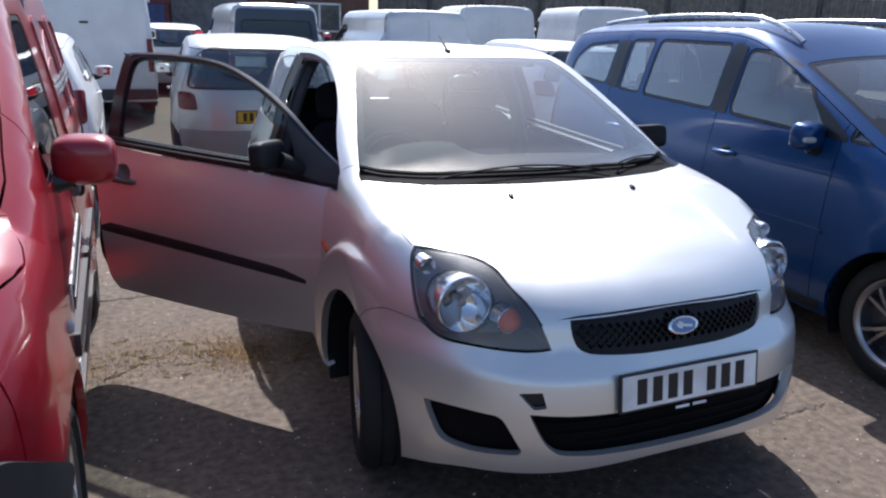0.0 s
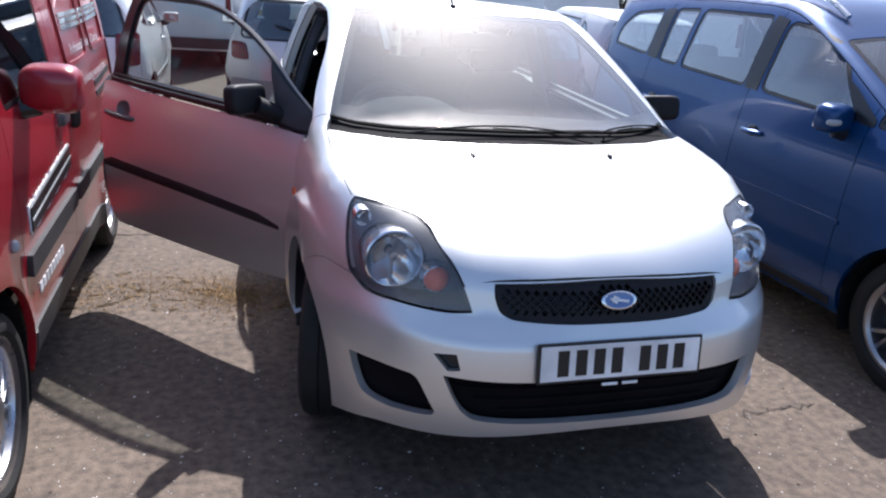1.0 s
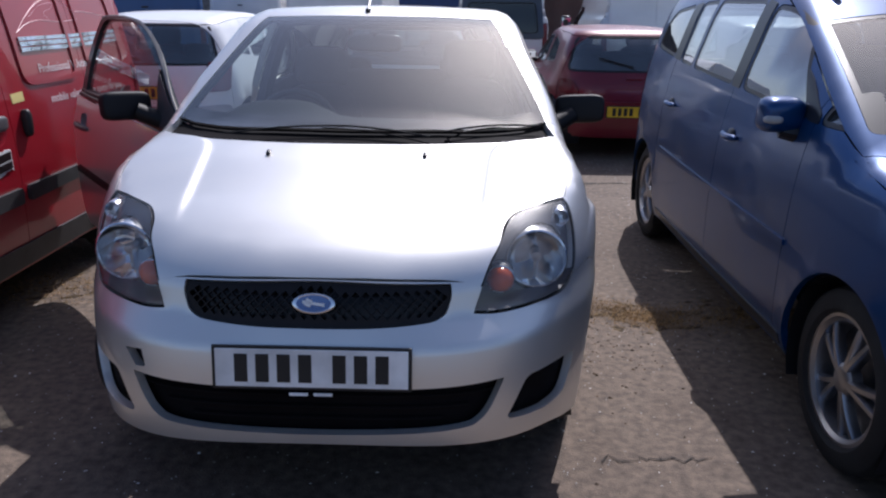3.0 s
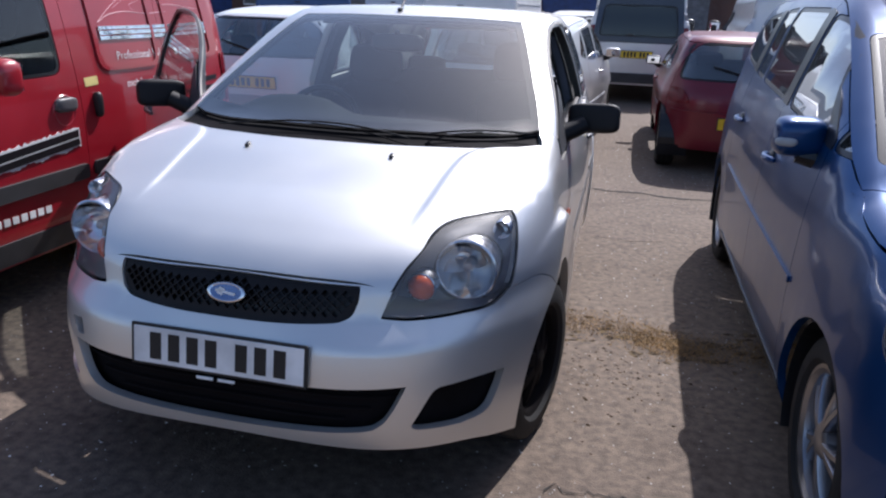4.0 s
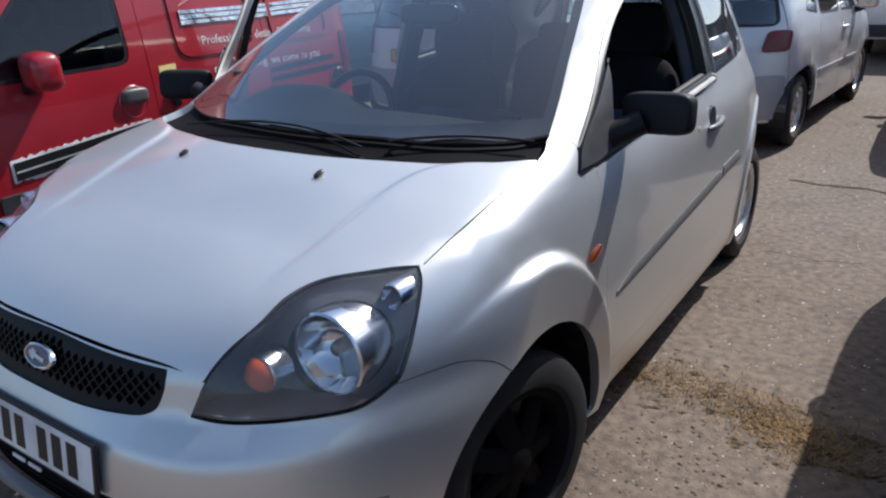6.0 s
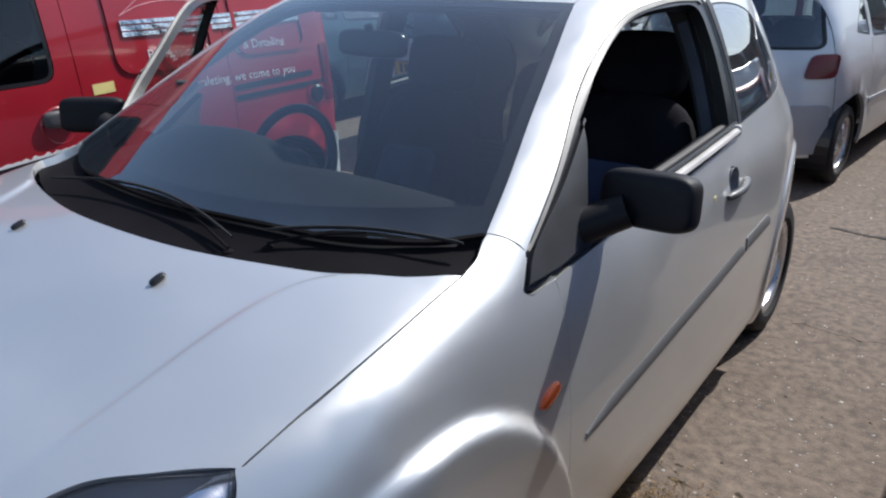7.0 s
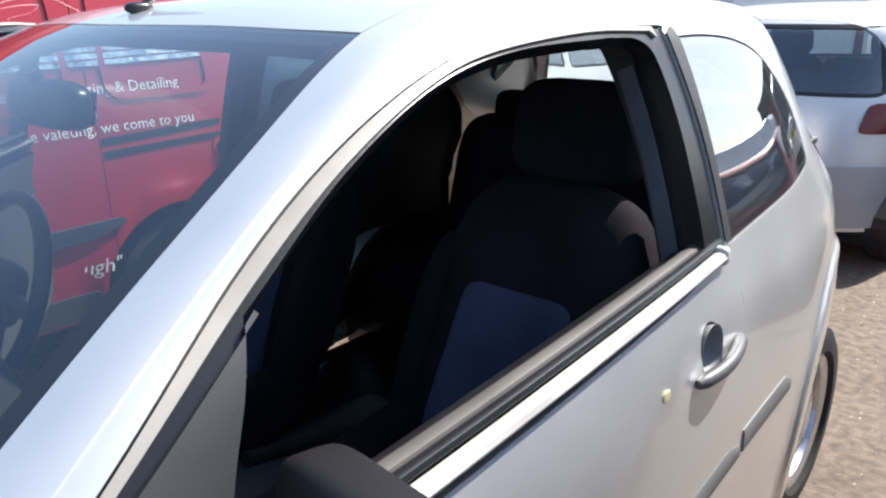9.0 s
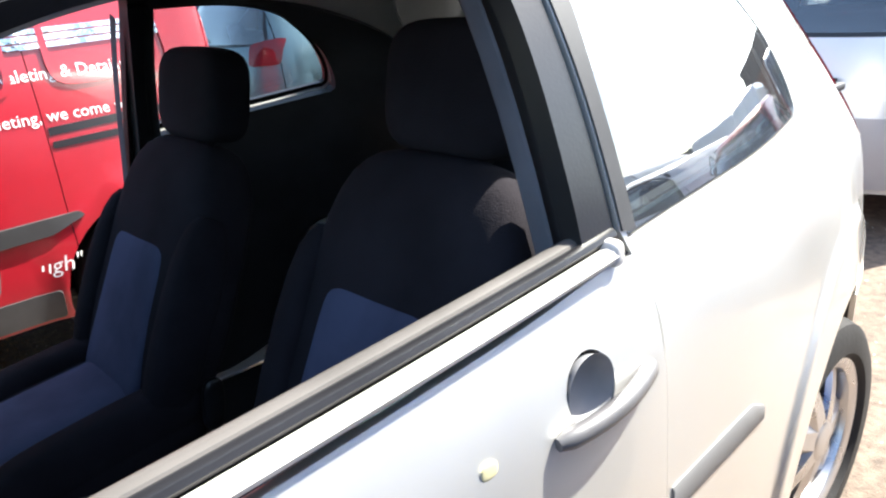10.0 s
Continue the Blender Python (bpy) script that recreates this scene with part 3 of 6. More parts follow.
for i in range(-13, 14):
    for j in range(-3, 4):
        for h in (0, 1):
            cx, cz = 0.0265 * (i + h / 2), 0.706 + 0.026 * (j + h / 2)
            d = np.array([(cx - 0.0108, cz), (cx, cz - 0.0105), (cx + 0.0108, cz), (cx, cz + 0.0105)])
            if inside(d, shrink(GRILLE, 0.006)).all():
                diamonds.append(d)
skin("grille", S, "nose", GRILLE, MIRROR_BLACK, silver_car, holes=diamonds, lift=-0.008, deep=0.012, gap=0.0, label="black diamond mesh grille")
skin("lower_intake", S, "nose", shrink(resample(INTAKE, 0.02), -0.030), COWL, silver_car, push=(0, 0.045, 0), deep=0)
for z in (0.39, 0.425, 0.46):
    bm = bmesh.new()
    w = 0.30 + (z - 0.39) * 1.7
    tube(bm, on_skin(S, "nose", [(a, z) for a in np.linspace(-w, w, 24)]) + np.array((0, 0.036, 0)), 0.004, 6)
    part("intake_slat", bm, COWL, silver_car)
for s in (1, -1):
    skin("fog_recess", S, "nose", shrink(FOG, -0.010), COWL, silver_car, push=(-0.014, 0.04, 0.0), deep=0, sign=s, label="blanked fog lamp recess")
skin("towing_socket", S, "nose", shrink(TOW, -0.004), SATIN, silver_car, lift=-0.03, deep=0)
plate = number_plate(silver_car, (0, 0.004, 0.556), (-8, 0, 0), WHITE_PLATE)
bm = box((0.05, 0.004, 0.008), (-0.035, -0.006, -0.071), 0.001)
rbox(bm, (0.05, 0.004, 0.008), (0.03, -0.006, -0.071), 0.001)
part("dealer_strip", bm, VINYL, plate)
# badge: chrome oval rim round a blue field
b = on_skin(S, "nose", [(0, 0.719)])[0]
bm = bmesh.new()
lathe(bm, [(0.0, 0.001), (-0.006, 0.02), (-0.009, 0.0295), (-0.007, 0.033), (0.0, 0.034)], 40, "y")
for v in bm.verts:
    v.co.x, v.co.z = v.co.x * 1.72, v.co.z * 0.82
badge = part("badge", bm, CHROME, silver_car, "chrome oval badge with a blue field", True)
badge.matrix_basis = pose(0, b[1] - 0.004, 0.712, -22)
bm = bmesh.new()
lathe(bm, [(-0.0085, 0.001), (-0.0092, 0.02), (-0.0094, 0.0265), (-0.004, 0.028)], 40, "y")
for v in bm.verts:
    v.co.x, v.co.z = v.co.x * 1.75, v.co.z * 0.82
part("badge_field", bm, BADGE, badge, smooth=True)
bm = box((0.06, 0.003, 0.008), (0, -0.0105, 0), 0.001, (0, 8, 0))
rbox(bm, (0.018, 0.003, 0.02), (-0.014, -0.0105, 0.002), 0.002, (0, 20, 0))
part("badge_mark", bm, VINYL, badge)

# headlamps
def sunk(p):
    """Points of the lamp's skin moved back to the bezel inside."""
    return np.stack([p[..., 0] - 0.01, np.maximum(0.22 + 0.42 * p[..., 1], p[..., 1] + 0.04), p[..., 2]], -1)


def nose_ring(x, z, radius):
    """A circle facing ahead, as an outline in the nose view."""
    q = disc(x + 0.01, z, radius, 36)
    p = cast(S, np.stack([q[:, 0], np.full(len(q), -0.4), q[:, 1]], -1), np.tile((0.0, 1.0, 0.0), (len(q), 1)), 1.6)
    return np.stack([0.8 * np.arctan2(p[:, 0], AXIS - p[:, 1]), p[:, 2]], -1)


for s in (1, -1):
    lens = skin("headlamp", S, "nose", LAMP, LENS, silver_car, sign=s, deep=0.004, lift=-0.001, gap=0.0006, sheet=0.003, label="clear headlamp with round reflector and amber indicator")
    skin("lamp_seal", S, "nose", LAMP, SATIN, lens, holes=[shrink(resample(LAMP, 0.02), 0.0022)], sign=s, deep=0.008, lift=-0.0005, gap=0.001)
    # a deep bezel box behind the lens
    rim2 = resample(shrink(resample(LAMP, 0.02), 0.002), 0.025)
    back2 = shrink(rim2, 0.004)
    front3, back3 = on_skin(S, "nose", rim2) + np.array((0, 0.008, -0.001)), sunk(on_skin(S, "nose", back2))
    bm = bmesh.new()
    grid_mesh(bm, np.stack([front3, 0.5 * (front3 + back3), back3], 1) * (s, 1, 1), wrap_u=True)
    housing = part("lamp_housing", bm, BEZEL, lens, "dark grey lamp bezel", True)
    plate = skin("housing_back", S, "nose", back2, BEZEL, housing, holes=[nose_ring(0.613, 0.762, 0.0915), nose_ring(0.503, 0.726, 0.042)], step=0.03, deep=0, gap=0.0, sign=s)
    for v in plate.data.vertices:
        v.co = sunk(np.array((abs(v.co.x), v.co.y, v.co.z))) * (s, 1, 1)
    # main reflector: a bowl in a bright barrel that faces straight ahead
    at = pose(s * 0.613, 0.328, 0.762)
    bm = bmesh.new()
    lathe(bm, [(0.085, 0.001), (0.080, 0.020), (0.066, 0.045), (0.044, 0.064), (0.016, 0.079), (0.0, 0.083)], 48, "y")
    bowl = part("reflector", bm, REFLECTOR, lens, "bright reflector bowl", True)
    bowl.matrix_basis = at
    bm = bmesh.new()
    lathe(bm, [(0.006, 0.082), (0.0, 0.083), (-0.004, 0.086), (0.0, 0.0905), (0.02, 0.0905), (0.10, 0.086)], 48, "y")
    part("reflector_barrel", bm, BARREL, lens, "bright rim and barrel", True).matrix_basis = at
    bm = bmesh.new()
    lathe(bm, [(0.018, 0.001), (0.020, 0.013), (0.028, 0.017), (0.05, 0.017), (0.075, 0.012)], 24, "y")
    rbox(bm, (0.012, 0.05, 0.05), (0, 0.06, -0.04), 0.003)
    part("bulb_shield", bm, SHADE_GREY_ALLOY, lens, smooth=True).matrix_basis = at
    at = pose(s * 0.503, 0.228, 0.726)
    bm = bmesh.new()
    lathe(bm, [(-0.012, 0.001), (-0.009, 0.016), (0.002, 0.030), (0.016, 0.037), (0.022, 0.037)], 32, "y")
    part("indicator", bm, AMBER, lens, "amber indicator dome", True).matrix_basis = at
    bm = bmesh.new()
    lathe(bm, [(0.020, 0.035), (0.017, 0.039), (0.02, 0.0415), (0.07, 0.0415)], 32, "y")
    part("indicator_cup", bm, BARREL, lens, smooth=True).matrix_basis = at
    bm = bmesh.new()
    lathe(bm, [(0.035, 0.001), (0.03, 0.014), (0.0, 0.023), (-0.003, 0.026), (0.001, 0.028), (0.09, 0.030)], 24, "y")
    park = part("side_lamp", bm, BARREL, lens, smooth=True)
    park.matrix_basis = pose(s * 0.690, 0.445, 0.858)

# wings, sides, pillars
WING_TOP = [(y, z) for _, y, z in on_skin(S, "top", spline(BONNET_SIDE, 4))]
EDGE_Z = [float(z) for _, _, z in on_skin(S, "top", [(0.722, 1.05), (0.706, 1.108)])]
WING = loop(WING_TOP, [WING_TOP[-1], (1.05, EDGE_Z[0]), (1.108, EDGE_Z[1])], [(1.108, EDGE_Z[1]), (1.124, 1.045), (1.142, 1.022)], [(1.142, 1.022), (1.135, 1.005)], [(1.135, 1.005), (1.098, 0.962)], [(1.098, 0.962), (1.13, 0.946), (1.207, 0.951)],
            [(1.207, 0.951), (1.219, 0.86), (1.222, 0.70), (1.232, 0.50), (1.242, 0.40)], [(1.242, 0.40), (1.235, 0.325), (1.155, 0.25)], arch(FRONT_HUB, 0.365, -7, 110), SEAM_SIDE[::-1], [(0.390, 0.702), (0.406, 0.724), (0.460, 0.818), (0.503, 0.880), (0.517, 0.902)])
DOOR_TOP = [(1.148, 1.022), (1.289, 1.113), (1.459, 1.228), (1.615, 1.313), (1.765, 1.374), (1.905, 1.404), (2.139, 1.418), (2.372, 1.412)]
DOOR_BACK = [(2.380, 1.405), (2.386, 1.25), (2.388, 1.05)]
DOOR_LOW = [(2.388, 1.05), (2.425, 0.95), (2.42, 0.85), (2.405, 0.70), (2.395, 0.50), (2.375, 0.40), (2.33, 0.352)]
DOOR_SILL = [(2.33, 0.352), (1.9, 0.338), (1.5, 0.330), (1.262, 0.335)]
DOOR_FRONT = [(1.262, 0.335), (1.242, 0.40), (1.232, 0.50), (1.222, 0.70), (1.219, 0.86), (1.207, 0.951)]
BELT = [(1.207, 0.951), (1.45, 0.968), (1.8, 0.982), (2.15, 0.999), (2.41, 1.015)]
QUARTER = loop([(2.412, 1.392), (2.404, 1.20), (2.404, 1.036)], [(2.404, 1.036), (2.60, 1.050), (2.80, 1.063), (2.985, 1.078)], [(2.985, 1.078), (3.005, 1.10), (2.99, 1.16), (2.93, 1.245), (2.81, 1.335), (2.69, 1.374), (2.55, 1.390), (2.412, 1.392)])
RAIL_TOP = [(1.142, 1.024), (1.19, 1.068), (1.25, 1.110), (1.40, 1.204), (1.55, 1.289), (1.70, 1.362), (1.80, 1.399), (2.0, 1.430), (2.3, 1.441), (2.7, 1.432), (3.1, 1.402), (3.4, 1.36), (3.52, 1.33)]
TAIL_EDGE = [(3.52, 1.33), (3.60, 1.2), (3.66, 1.05), (3.68, 0.9), (3.68, 0.62)]
side_outline = loop(RAIL_TOP[:1] + [(y, z + 0.007) for y, z in RAIL_TOP[1:-1]] + RAIL_TOP[-1:], TAIL_EDGE, [(3.68, 0.62), (3.55, 0.56)], arch(REAR_HUB, 0.365, 47, 187), [(2.852, 0.25), (2.80, 0.215), (2.0, 0.205), (1.2, 0.215), (1.155, 0.25)], [(1.155, 0.25), (1.235, 0.325), (1.242, 0.40)], DOOR_FRONT[1:], [(1.207, 0.951), (1.13, 0.946), (1.098, 0.962)], [(1.098, 0.962), (1.135, 1.005)], [(1.135, 1.005), (1.142, 1.024)])
door_hole = loop([(1.135, 1.005)] + DOOR_TOP, DOOR_BACK, DOOR_LOW, DOOR_SILL, [(1.262, 0.335), (1.246, 0.40), (1.236, 0.50), (1.226, 0.70), (1.223, 0.86), (1.211, 0.955)], [(1.211, 0.955), (1.13, 0.950), (1.103, 0.966)])
REAR_ARC = arch(REAR_HUB, 0.365, 47, 2)
hinge = {1: None, -1: Matrix.Translation((-0.80, 1.215, 0)) @ pose(0, 0, 0, 0, 0, 43) @ Matrix.Translation((0.80, -1.215, 0))}
WINDOW = loop([(1.366, 1.00), (1.398, 1.08), (1.432, 1.15), (1.456, 1.203)], [(1.456, 1.203), (1.612, 1.293), (1.78, 1.362), (1.95, 1.391), (2.20, 1.397)], [(2.20, 1.397), (2.290, 1.388), (2.322, 1.34), (2.318, 1.15), (2.312, 1.02)], [(2.312, 1.02), (1.85, 1.008)])
LIP = {h: np.vstack([disc(h[0], h[1], r, 70, -20, 200) for r in np.arange(0.378, 0.565, 0.0095)]) for h in (FRONT_HUB, REAR_HUB)}


def rubbing_strip(owner, s, y0, y1, material):
    """A body-side strip whose face leans down a little."""
    ys = np.linspace(y0, y1, max(8, int((y1 - y0) / 0.05)))
    low = np.interp(ys, [1.30, 1.85, 2.40, 2.9], [0.548, 0.592, 0.628, 0.652])
    tall = np.interp(ys, [1.30, 1.42, 2.9], [0.018, 0.042, 0.050]) * np.minimum(1, 0.55 + (y1 - ys) / 0.03)
    rows = []
    for share, out in ((1.0, -0.004), (1.0, 0.0003), (0.88, 0.0030), (0.08, 0.0024), (0.0, 0.0005), (0.0, -0.006)):
        p = on_skin(S, "side", np.stack([ys, low + share * tall], -1))
        p = p + out * slope(S, p)
        p[:, 0] *= s
        rows.append(p)
    bm = bmesh.new()
    vs = grid_mesh(bm, np.stack(rows, 1))
    bm.faces.new(vs[0]), bm.faces.new(vs[-1][::-1])
    bmesh.ops.recalc_face_normals(bm, faces=bm.faces)
    part("rubbing_strip", bm, material, owner, smooth=True)


for s in (1, -1):
    skin("front_wing", S, "side", WING, SILVER, silver_car, sign=s, step=0.035, rows=LIP[FRONT_HUB], deep=0.03, gap=0.0007, label="silver front wing with flared arch")
    skin("body_side", S, "side", side_outline, SILVER, silver_car, holes=[door_hole, QUARTER], sign=s, step=0.04, rows=LIP[REAR_HUB], deep=0.03, gap=0.001, lift=-0.0012, label="silver side panel with pillars and sill")
    skin("rear_bumper_side", S, "side", loop([(3.55, 0.56), (3.68, 0.615)], [(3.68, 0.615), (3.72, 0.5), (3.72, 0.25)], [(3.72, 0.25), (3.58, 0.25)], REAR_ARC[::-1]), SILVER, silver_car, sign=s, step=0.06)
    skin("quarter_window", S, "side", shrink(QUARTER, 0.002), PANE, silver_car, sign=s, deep=0.0, lift=-0.002, sheet=0.003, label="fixed rear quarter window").visible_shadow = False
    skin("quarter_seal", S, "side", QUARTER, SATIN, silver_car, holes=[shrink(resample(QUARTER, 0.02), 0.016)], sign=s, deep=0.015, lift=-0.0045, gap=0.001)
    skin("pillar_strip", S, "side", loop([(2.384, 1.398), (2.390, 1.25), (2.392, 1.046)], [(2.392, 1.046), (2.420, 1.040)], [(2.420, 1.040), (2.418, 1.20), (2.424, 1.392)]), TRIM, silver_car, sign=s, deep=0.006, lift=0.0022, gap=0.0, label="grey-black pillar strip beside the window")
    skin("side_lining", S, "side", loop([(2.36, 1.40), (2.6, 1.39), (2.9, 1.345), (3.15, 1.25), (3.3, 1.13), (3.36, 1.0)], [(3.36, 1.0), (3.36, 0.62)], [(3.36, 0.62), (2.9, 0.62), (2.86, 0.32)], [(2.86, 0.32), (2.36, 0.32)]), TRIM, silver_car, holes=[shrink(resample(QUARTER, 0.02), 0.01)], sign=s, lift=-0.05, deep=0.03, label="dark rear side trim")
    skin("pillar_lining", S, "side", loop([(1.16, 1.035), (1.289, 1.128), (1.459, 1.243), (1.615, 1.325), (1.765, 1.386), (1.905, 1.412), (2.139, 1.424), (2.38, 1.418)], [(2.38, 1.418), (2.38, 1.39)], [(2.38, 1.400), (2.139, 1.408), (1.905, 1.396), (1.765, 1.367), (1.615, 1.305), (1.459, 1.218), (1.289, 1.100), (1.18, 1.012)]), GREY_TRIM, silver_car, sign=s, lift=-0.03, deep=0.02)
    # B pillar trim behind the door's edge
    skin("pillar_trim", S, "side", loop([(2.352, 1.425), (2.360, 1.2), (2.350, 0.9), (2.30, 0.4)], [(2.26, 0.4), (2.40, 0.4)], [(2.40, 0.4), (2.42, 0.9), (2.42, 1.2), (2.415, 1.425)]), TRIM, silver_car, sign=s, lift=-0.015, push=(-0.05, 0, 0), deep=0.05, label="dark pillar trim with seat belt")
    belt_bm = bmesh.new()
    q = on_skin(S, "side", [(2.336 - 0.02 * (1.33 - z), z) for z in np.linspace(1.34, 0.42, 14)]) - np.array((0.080, 0, 0))
    q[:, 0] *= s
    tube(belt_bm, q, 0.017, 8, 0.12)
    part("seat_belt", belt_bm, WEBBING, silver_car, "grey seat belt webbing")
    # door
    door = skin("door", S, "side", loop(BELT, DOOR_LOW[1:], DOOR_SILL, DOOR_FRONT), SILVER, silver_car, holes=[disc(2.264, 0.897, 0.0435, 32)], sign=s, step=0.05, deep=0.03, label="silver front door" + (" standing wide open" if s < 0 else " with its window wound down"))
    if s < 0:
        door.matrix_basis = hinge[s]
    frame_out = loop([(1.140, 1.005)] + [(y, z) for y, z in DOOR_TOP], DOOR_BACK, [(2.388, 1.05), (2.40, 1.02)], BELT[::-1], [(1.207, 0.951), (1.13, 0.950), (1.105, 0.966)])
    skin("window_frame", S, "side", frame_out, SATIN, door, holes=[WINDOW], sign=s, step=0.05, deep=0.03, lift=-0.005, gap=0.004, label="satin black window frame")
    seal_in = [(1.165, 1.024), (1.297, 1.107), (1.465, 1.218), (1.620, 1.303), (1.769, 1.364), (1.908, 1.394), (2.139, 1.408), (2.33, 1.403)]
    skin("window_seal", S, "side", loop([(1.148, 1.022)] + DOOR_TOP[1:-1] + [(2.345, 1.412)], [(2.345, 1.412), (2.345, 1.393)], seal_in[::-1]), RIM_SEAL, door, sign=s, deep=0.01, lift=0.0, gap=0.001, label="pale upper door seal")
    skin("mirror_patch", S, "side", loop([(1.115, 0.966), (1.165, 1.022), (1.30, 1.10), (1.452, 1.198)], [(1.450, 1.196), (1.428, 1.15), (1.394, 1.08), (1.362, 0.985)], [(1.362, 0.985), (1.25, 0.966)]), TRIM, door, sign=s, deep=0.012, lift=0.003, label="black mirror mounting patch")
    for z0, lift, mat, r, y1 in ((0.990, 0.005, BELT_TRIM, 0.0125, 2.355), (1.008, -0.008, SATIN, 0.010, 2.38), (1.014, -0.024, SEAL, 0.0125, 2.37)):
        bm = bmesh.new()
        ys = np.linspace(1.43, y1, 22)
        p = on_skin(S, "side", [(y, z0 + 0.042 * (y - 1.43) - 0.006 * (y - 1.43) * (2.39 - y) * 2) for y in ys])
        p += lift * slope(S, p)
        p[:, 0] *= s
        tube(bm, p, r, 8, 0.8)
        part("belt_seal", bm, mat if s > 0 else SATIN, door, smooth=True)
    if s > 0:
        c = on_skin(S, "side", [(2.352, 1.03)])[0]
        part("seal_end", pillow(bmesh.new(), (0.030, 0.022, 0.034), (c[0] + 0.003, 2.358, 1.030), 0.6, 0.6), BELT_TRIM, door, "pale end cap of the window seal", True)
    # Strip shade is in the colour: grey here, black on the open door.
    rubbing_strip(door, s, 1.30, 2.397, SHADED_STRIP if s > 0 else BLACK)
    rubbing_strip(silver_car, s, 2.418, 2.70, SHADED_STRIP)
    skin("door_card", S, "side", loop([(1.25, 0.40), (1.24, 0.93)], [(1.24, 0.93), (1.8, 0.975), (2.37, 1.0)], [(2.37, 1.0), (2.36, 0.40)]), TRIM, door, sign=s, lift=-0.07, deep=-0.05, label="dark inner door trim")
    p = on_skin(S, "side", [(y, 0.985 + 0.042 * (y - 1.43)) for y in np.linspace(1.47, 2.36, 16)])
    p[:, 0] = (p[:, 0] - 0.048) * s
    part("sill_cap", tube(bmesh.new(), p, 0.03, 10, 0.35), SATIN, door, "smooth black inner window sill", True)
    if s < 0:
        skin("door_window", S, "side", shrink(resample(WINDOW, 0.03), -0.006), DOOR_PANE, door, sign=s, deep=0, lift=-0.014, sheet=0.003, label="clear raised door window")
    # handle: scooped dish and a pull bar
    hy, hz = 2.27, 0.895
    c = on_skin(S, "side", [(2.264, 0.897)])[0]
    bm = bmesh.new()
    lathe(bm, [(0.001, 0.044), (-0.004, 0.042), (-0.018, 0.038), (-0.028, 0.027), (-0.032, 0.001)], 32, "x")
    # Grey puts the shade inside the silver scoop into its colour.
    part("handle_dish", bm, GREY_TRIM, door, "scooped handle dish", True).matrix_basis = pose(s * c[0], 2.264, 0.897, 0, 0, 0 if s > 0 else 180) @ pose(0, 0, 0, 0, -4, 0)
    bm = bmesh.new()
    ys = np.linspace(2.185, 2.385, 14)
    zs = 0.868 + 0.055 * (ys - 2.185)
    p = on_skin(S, "side", np.stack([ys, zs], -1))
    p[:, 0] = (p[:, 0] + 0.020 * np.sin(np.linspace(0.25, math.pi - 0.15, 14))) * s
    tube(bm, p, [0.008] + [0.0125] * 12 + [0.008], 10, 1.0)
    part("door_handle", bm, HANDLE, door, "grey pull handle", True)
    if s > 0:
        c = on_skin(S, "side", [(2.085, 0.888)])[0]
        part("sticker_scrap", pillow(bmesh.new(), (0.003, 0.024, 0.020), (c[0] + 0.0005, 2.085, 0.888), 0.7, 0.8), PALE_YELLOW, door, "small pale yellow scrap of sticker", True)
    # mirror
    bm = bmesh.new()
    pillow(bm, (0.206, 0.066, 0.118), (s * 0.884, 1.428, 1.066), 0.42, 0.36, (-8, -3 * s, -8 * s), lambda p: p * np.stack([1 + 0 * p[:, :, 0], 1 + 0 * p[:, :, 0], 1 + 1.1 * np.minimum(p[:, :, 1], 0)], -1), 40, 22)
    wing = part("door_mirror", bm, MIRROR_BLACK, door, "black door mirror", True)
    bm = bmesh.new()
    tube(bm, [(s * 0.738, 1.352, 0.998), (s * 0.77, 1.365, 1.006), (s * 0.81, 1.388, 1.025), (s * 0.85, 1.405, 1.045)], [0.046, 0.046, 0.046, 0.044], 12, 0.8)
    part("mirror_arm", bm, MIRROR_BLACK, door, smooth=True)
    bm = box((0.135, 0.004, 0.070), (s * 0.888, 1.4625, 1.066), 0.001, (0, 0, -8 * s))
    part("mirror_glass", bm, MIRROR, door)
    # repeater
    c = on_skin(S, "side", [(1.142, 0.738)])[0]
    bm = bmesh.new()
    pillow(bm, (0.022, 0.072, 0.032), (s * c[0], 1.142, 0.738), 0.8, 0.6, (16, 0, 0))
    part("side_repeater", bm, AMBER, silver_car, "orange side repeater lamp", True)
    # wheel well
    for hub in (FRONT_HUB, REAR_HUB):
        bm = bmesh.new()
        a = np.radians(np.linspace(-20, 200, 26))
        p = np.stack([np.stack([np.full_like(a, s * (w if hub is FRONT_HUB else w - 0.06)), hub[0] + 0.362 * np.cos(a), hub[1] + 0.362 * np.sin(a)], -1) for w in (0.80, 0.70, 0.55)], 1)
        p[:, 2, 1:] = hub[0] + (p[:, 2, 1:] - np.array(hub)) * (0.98, 0.98) + np.array((0, hub[1] - hub[0]))
        p[:, 0, 0] = s * (np.minimum(on_skin(S, "side", np.stack([hub[0] + 0.368 * np.cos(a), np.maximum(hub[1] + 0.368 * np.sin(a), 0.24)], -1))[:, 0], 0.84) - 0.012)
        vs = grid_mesh(bm, p)
        bm.faces.new([v[-1] for v in vs])
        part("wheel_well", bm, SATIN, silver_car)
        # Shade under the arch is put into one front wheel as matt black.
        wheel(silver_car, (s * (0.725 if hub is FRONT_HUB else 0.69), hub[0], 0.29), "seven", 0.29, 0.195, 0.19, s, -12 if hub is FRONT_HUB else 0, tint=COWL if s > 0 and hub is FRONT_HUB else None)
    bm = bmesh.new()
    nz = on_skin(S, "top", [(s * 0.264, 0.710)])[0]
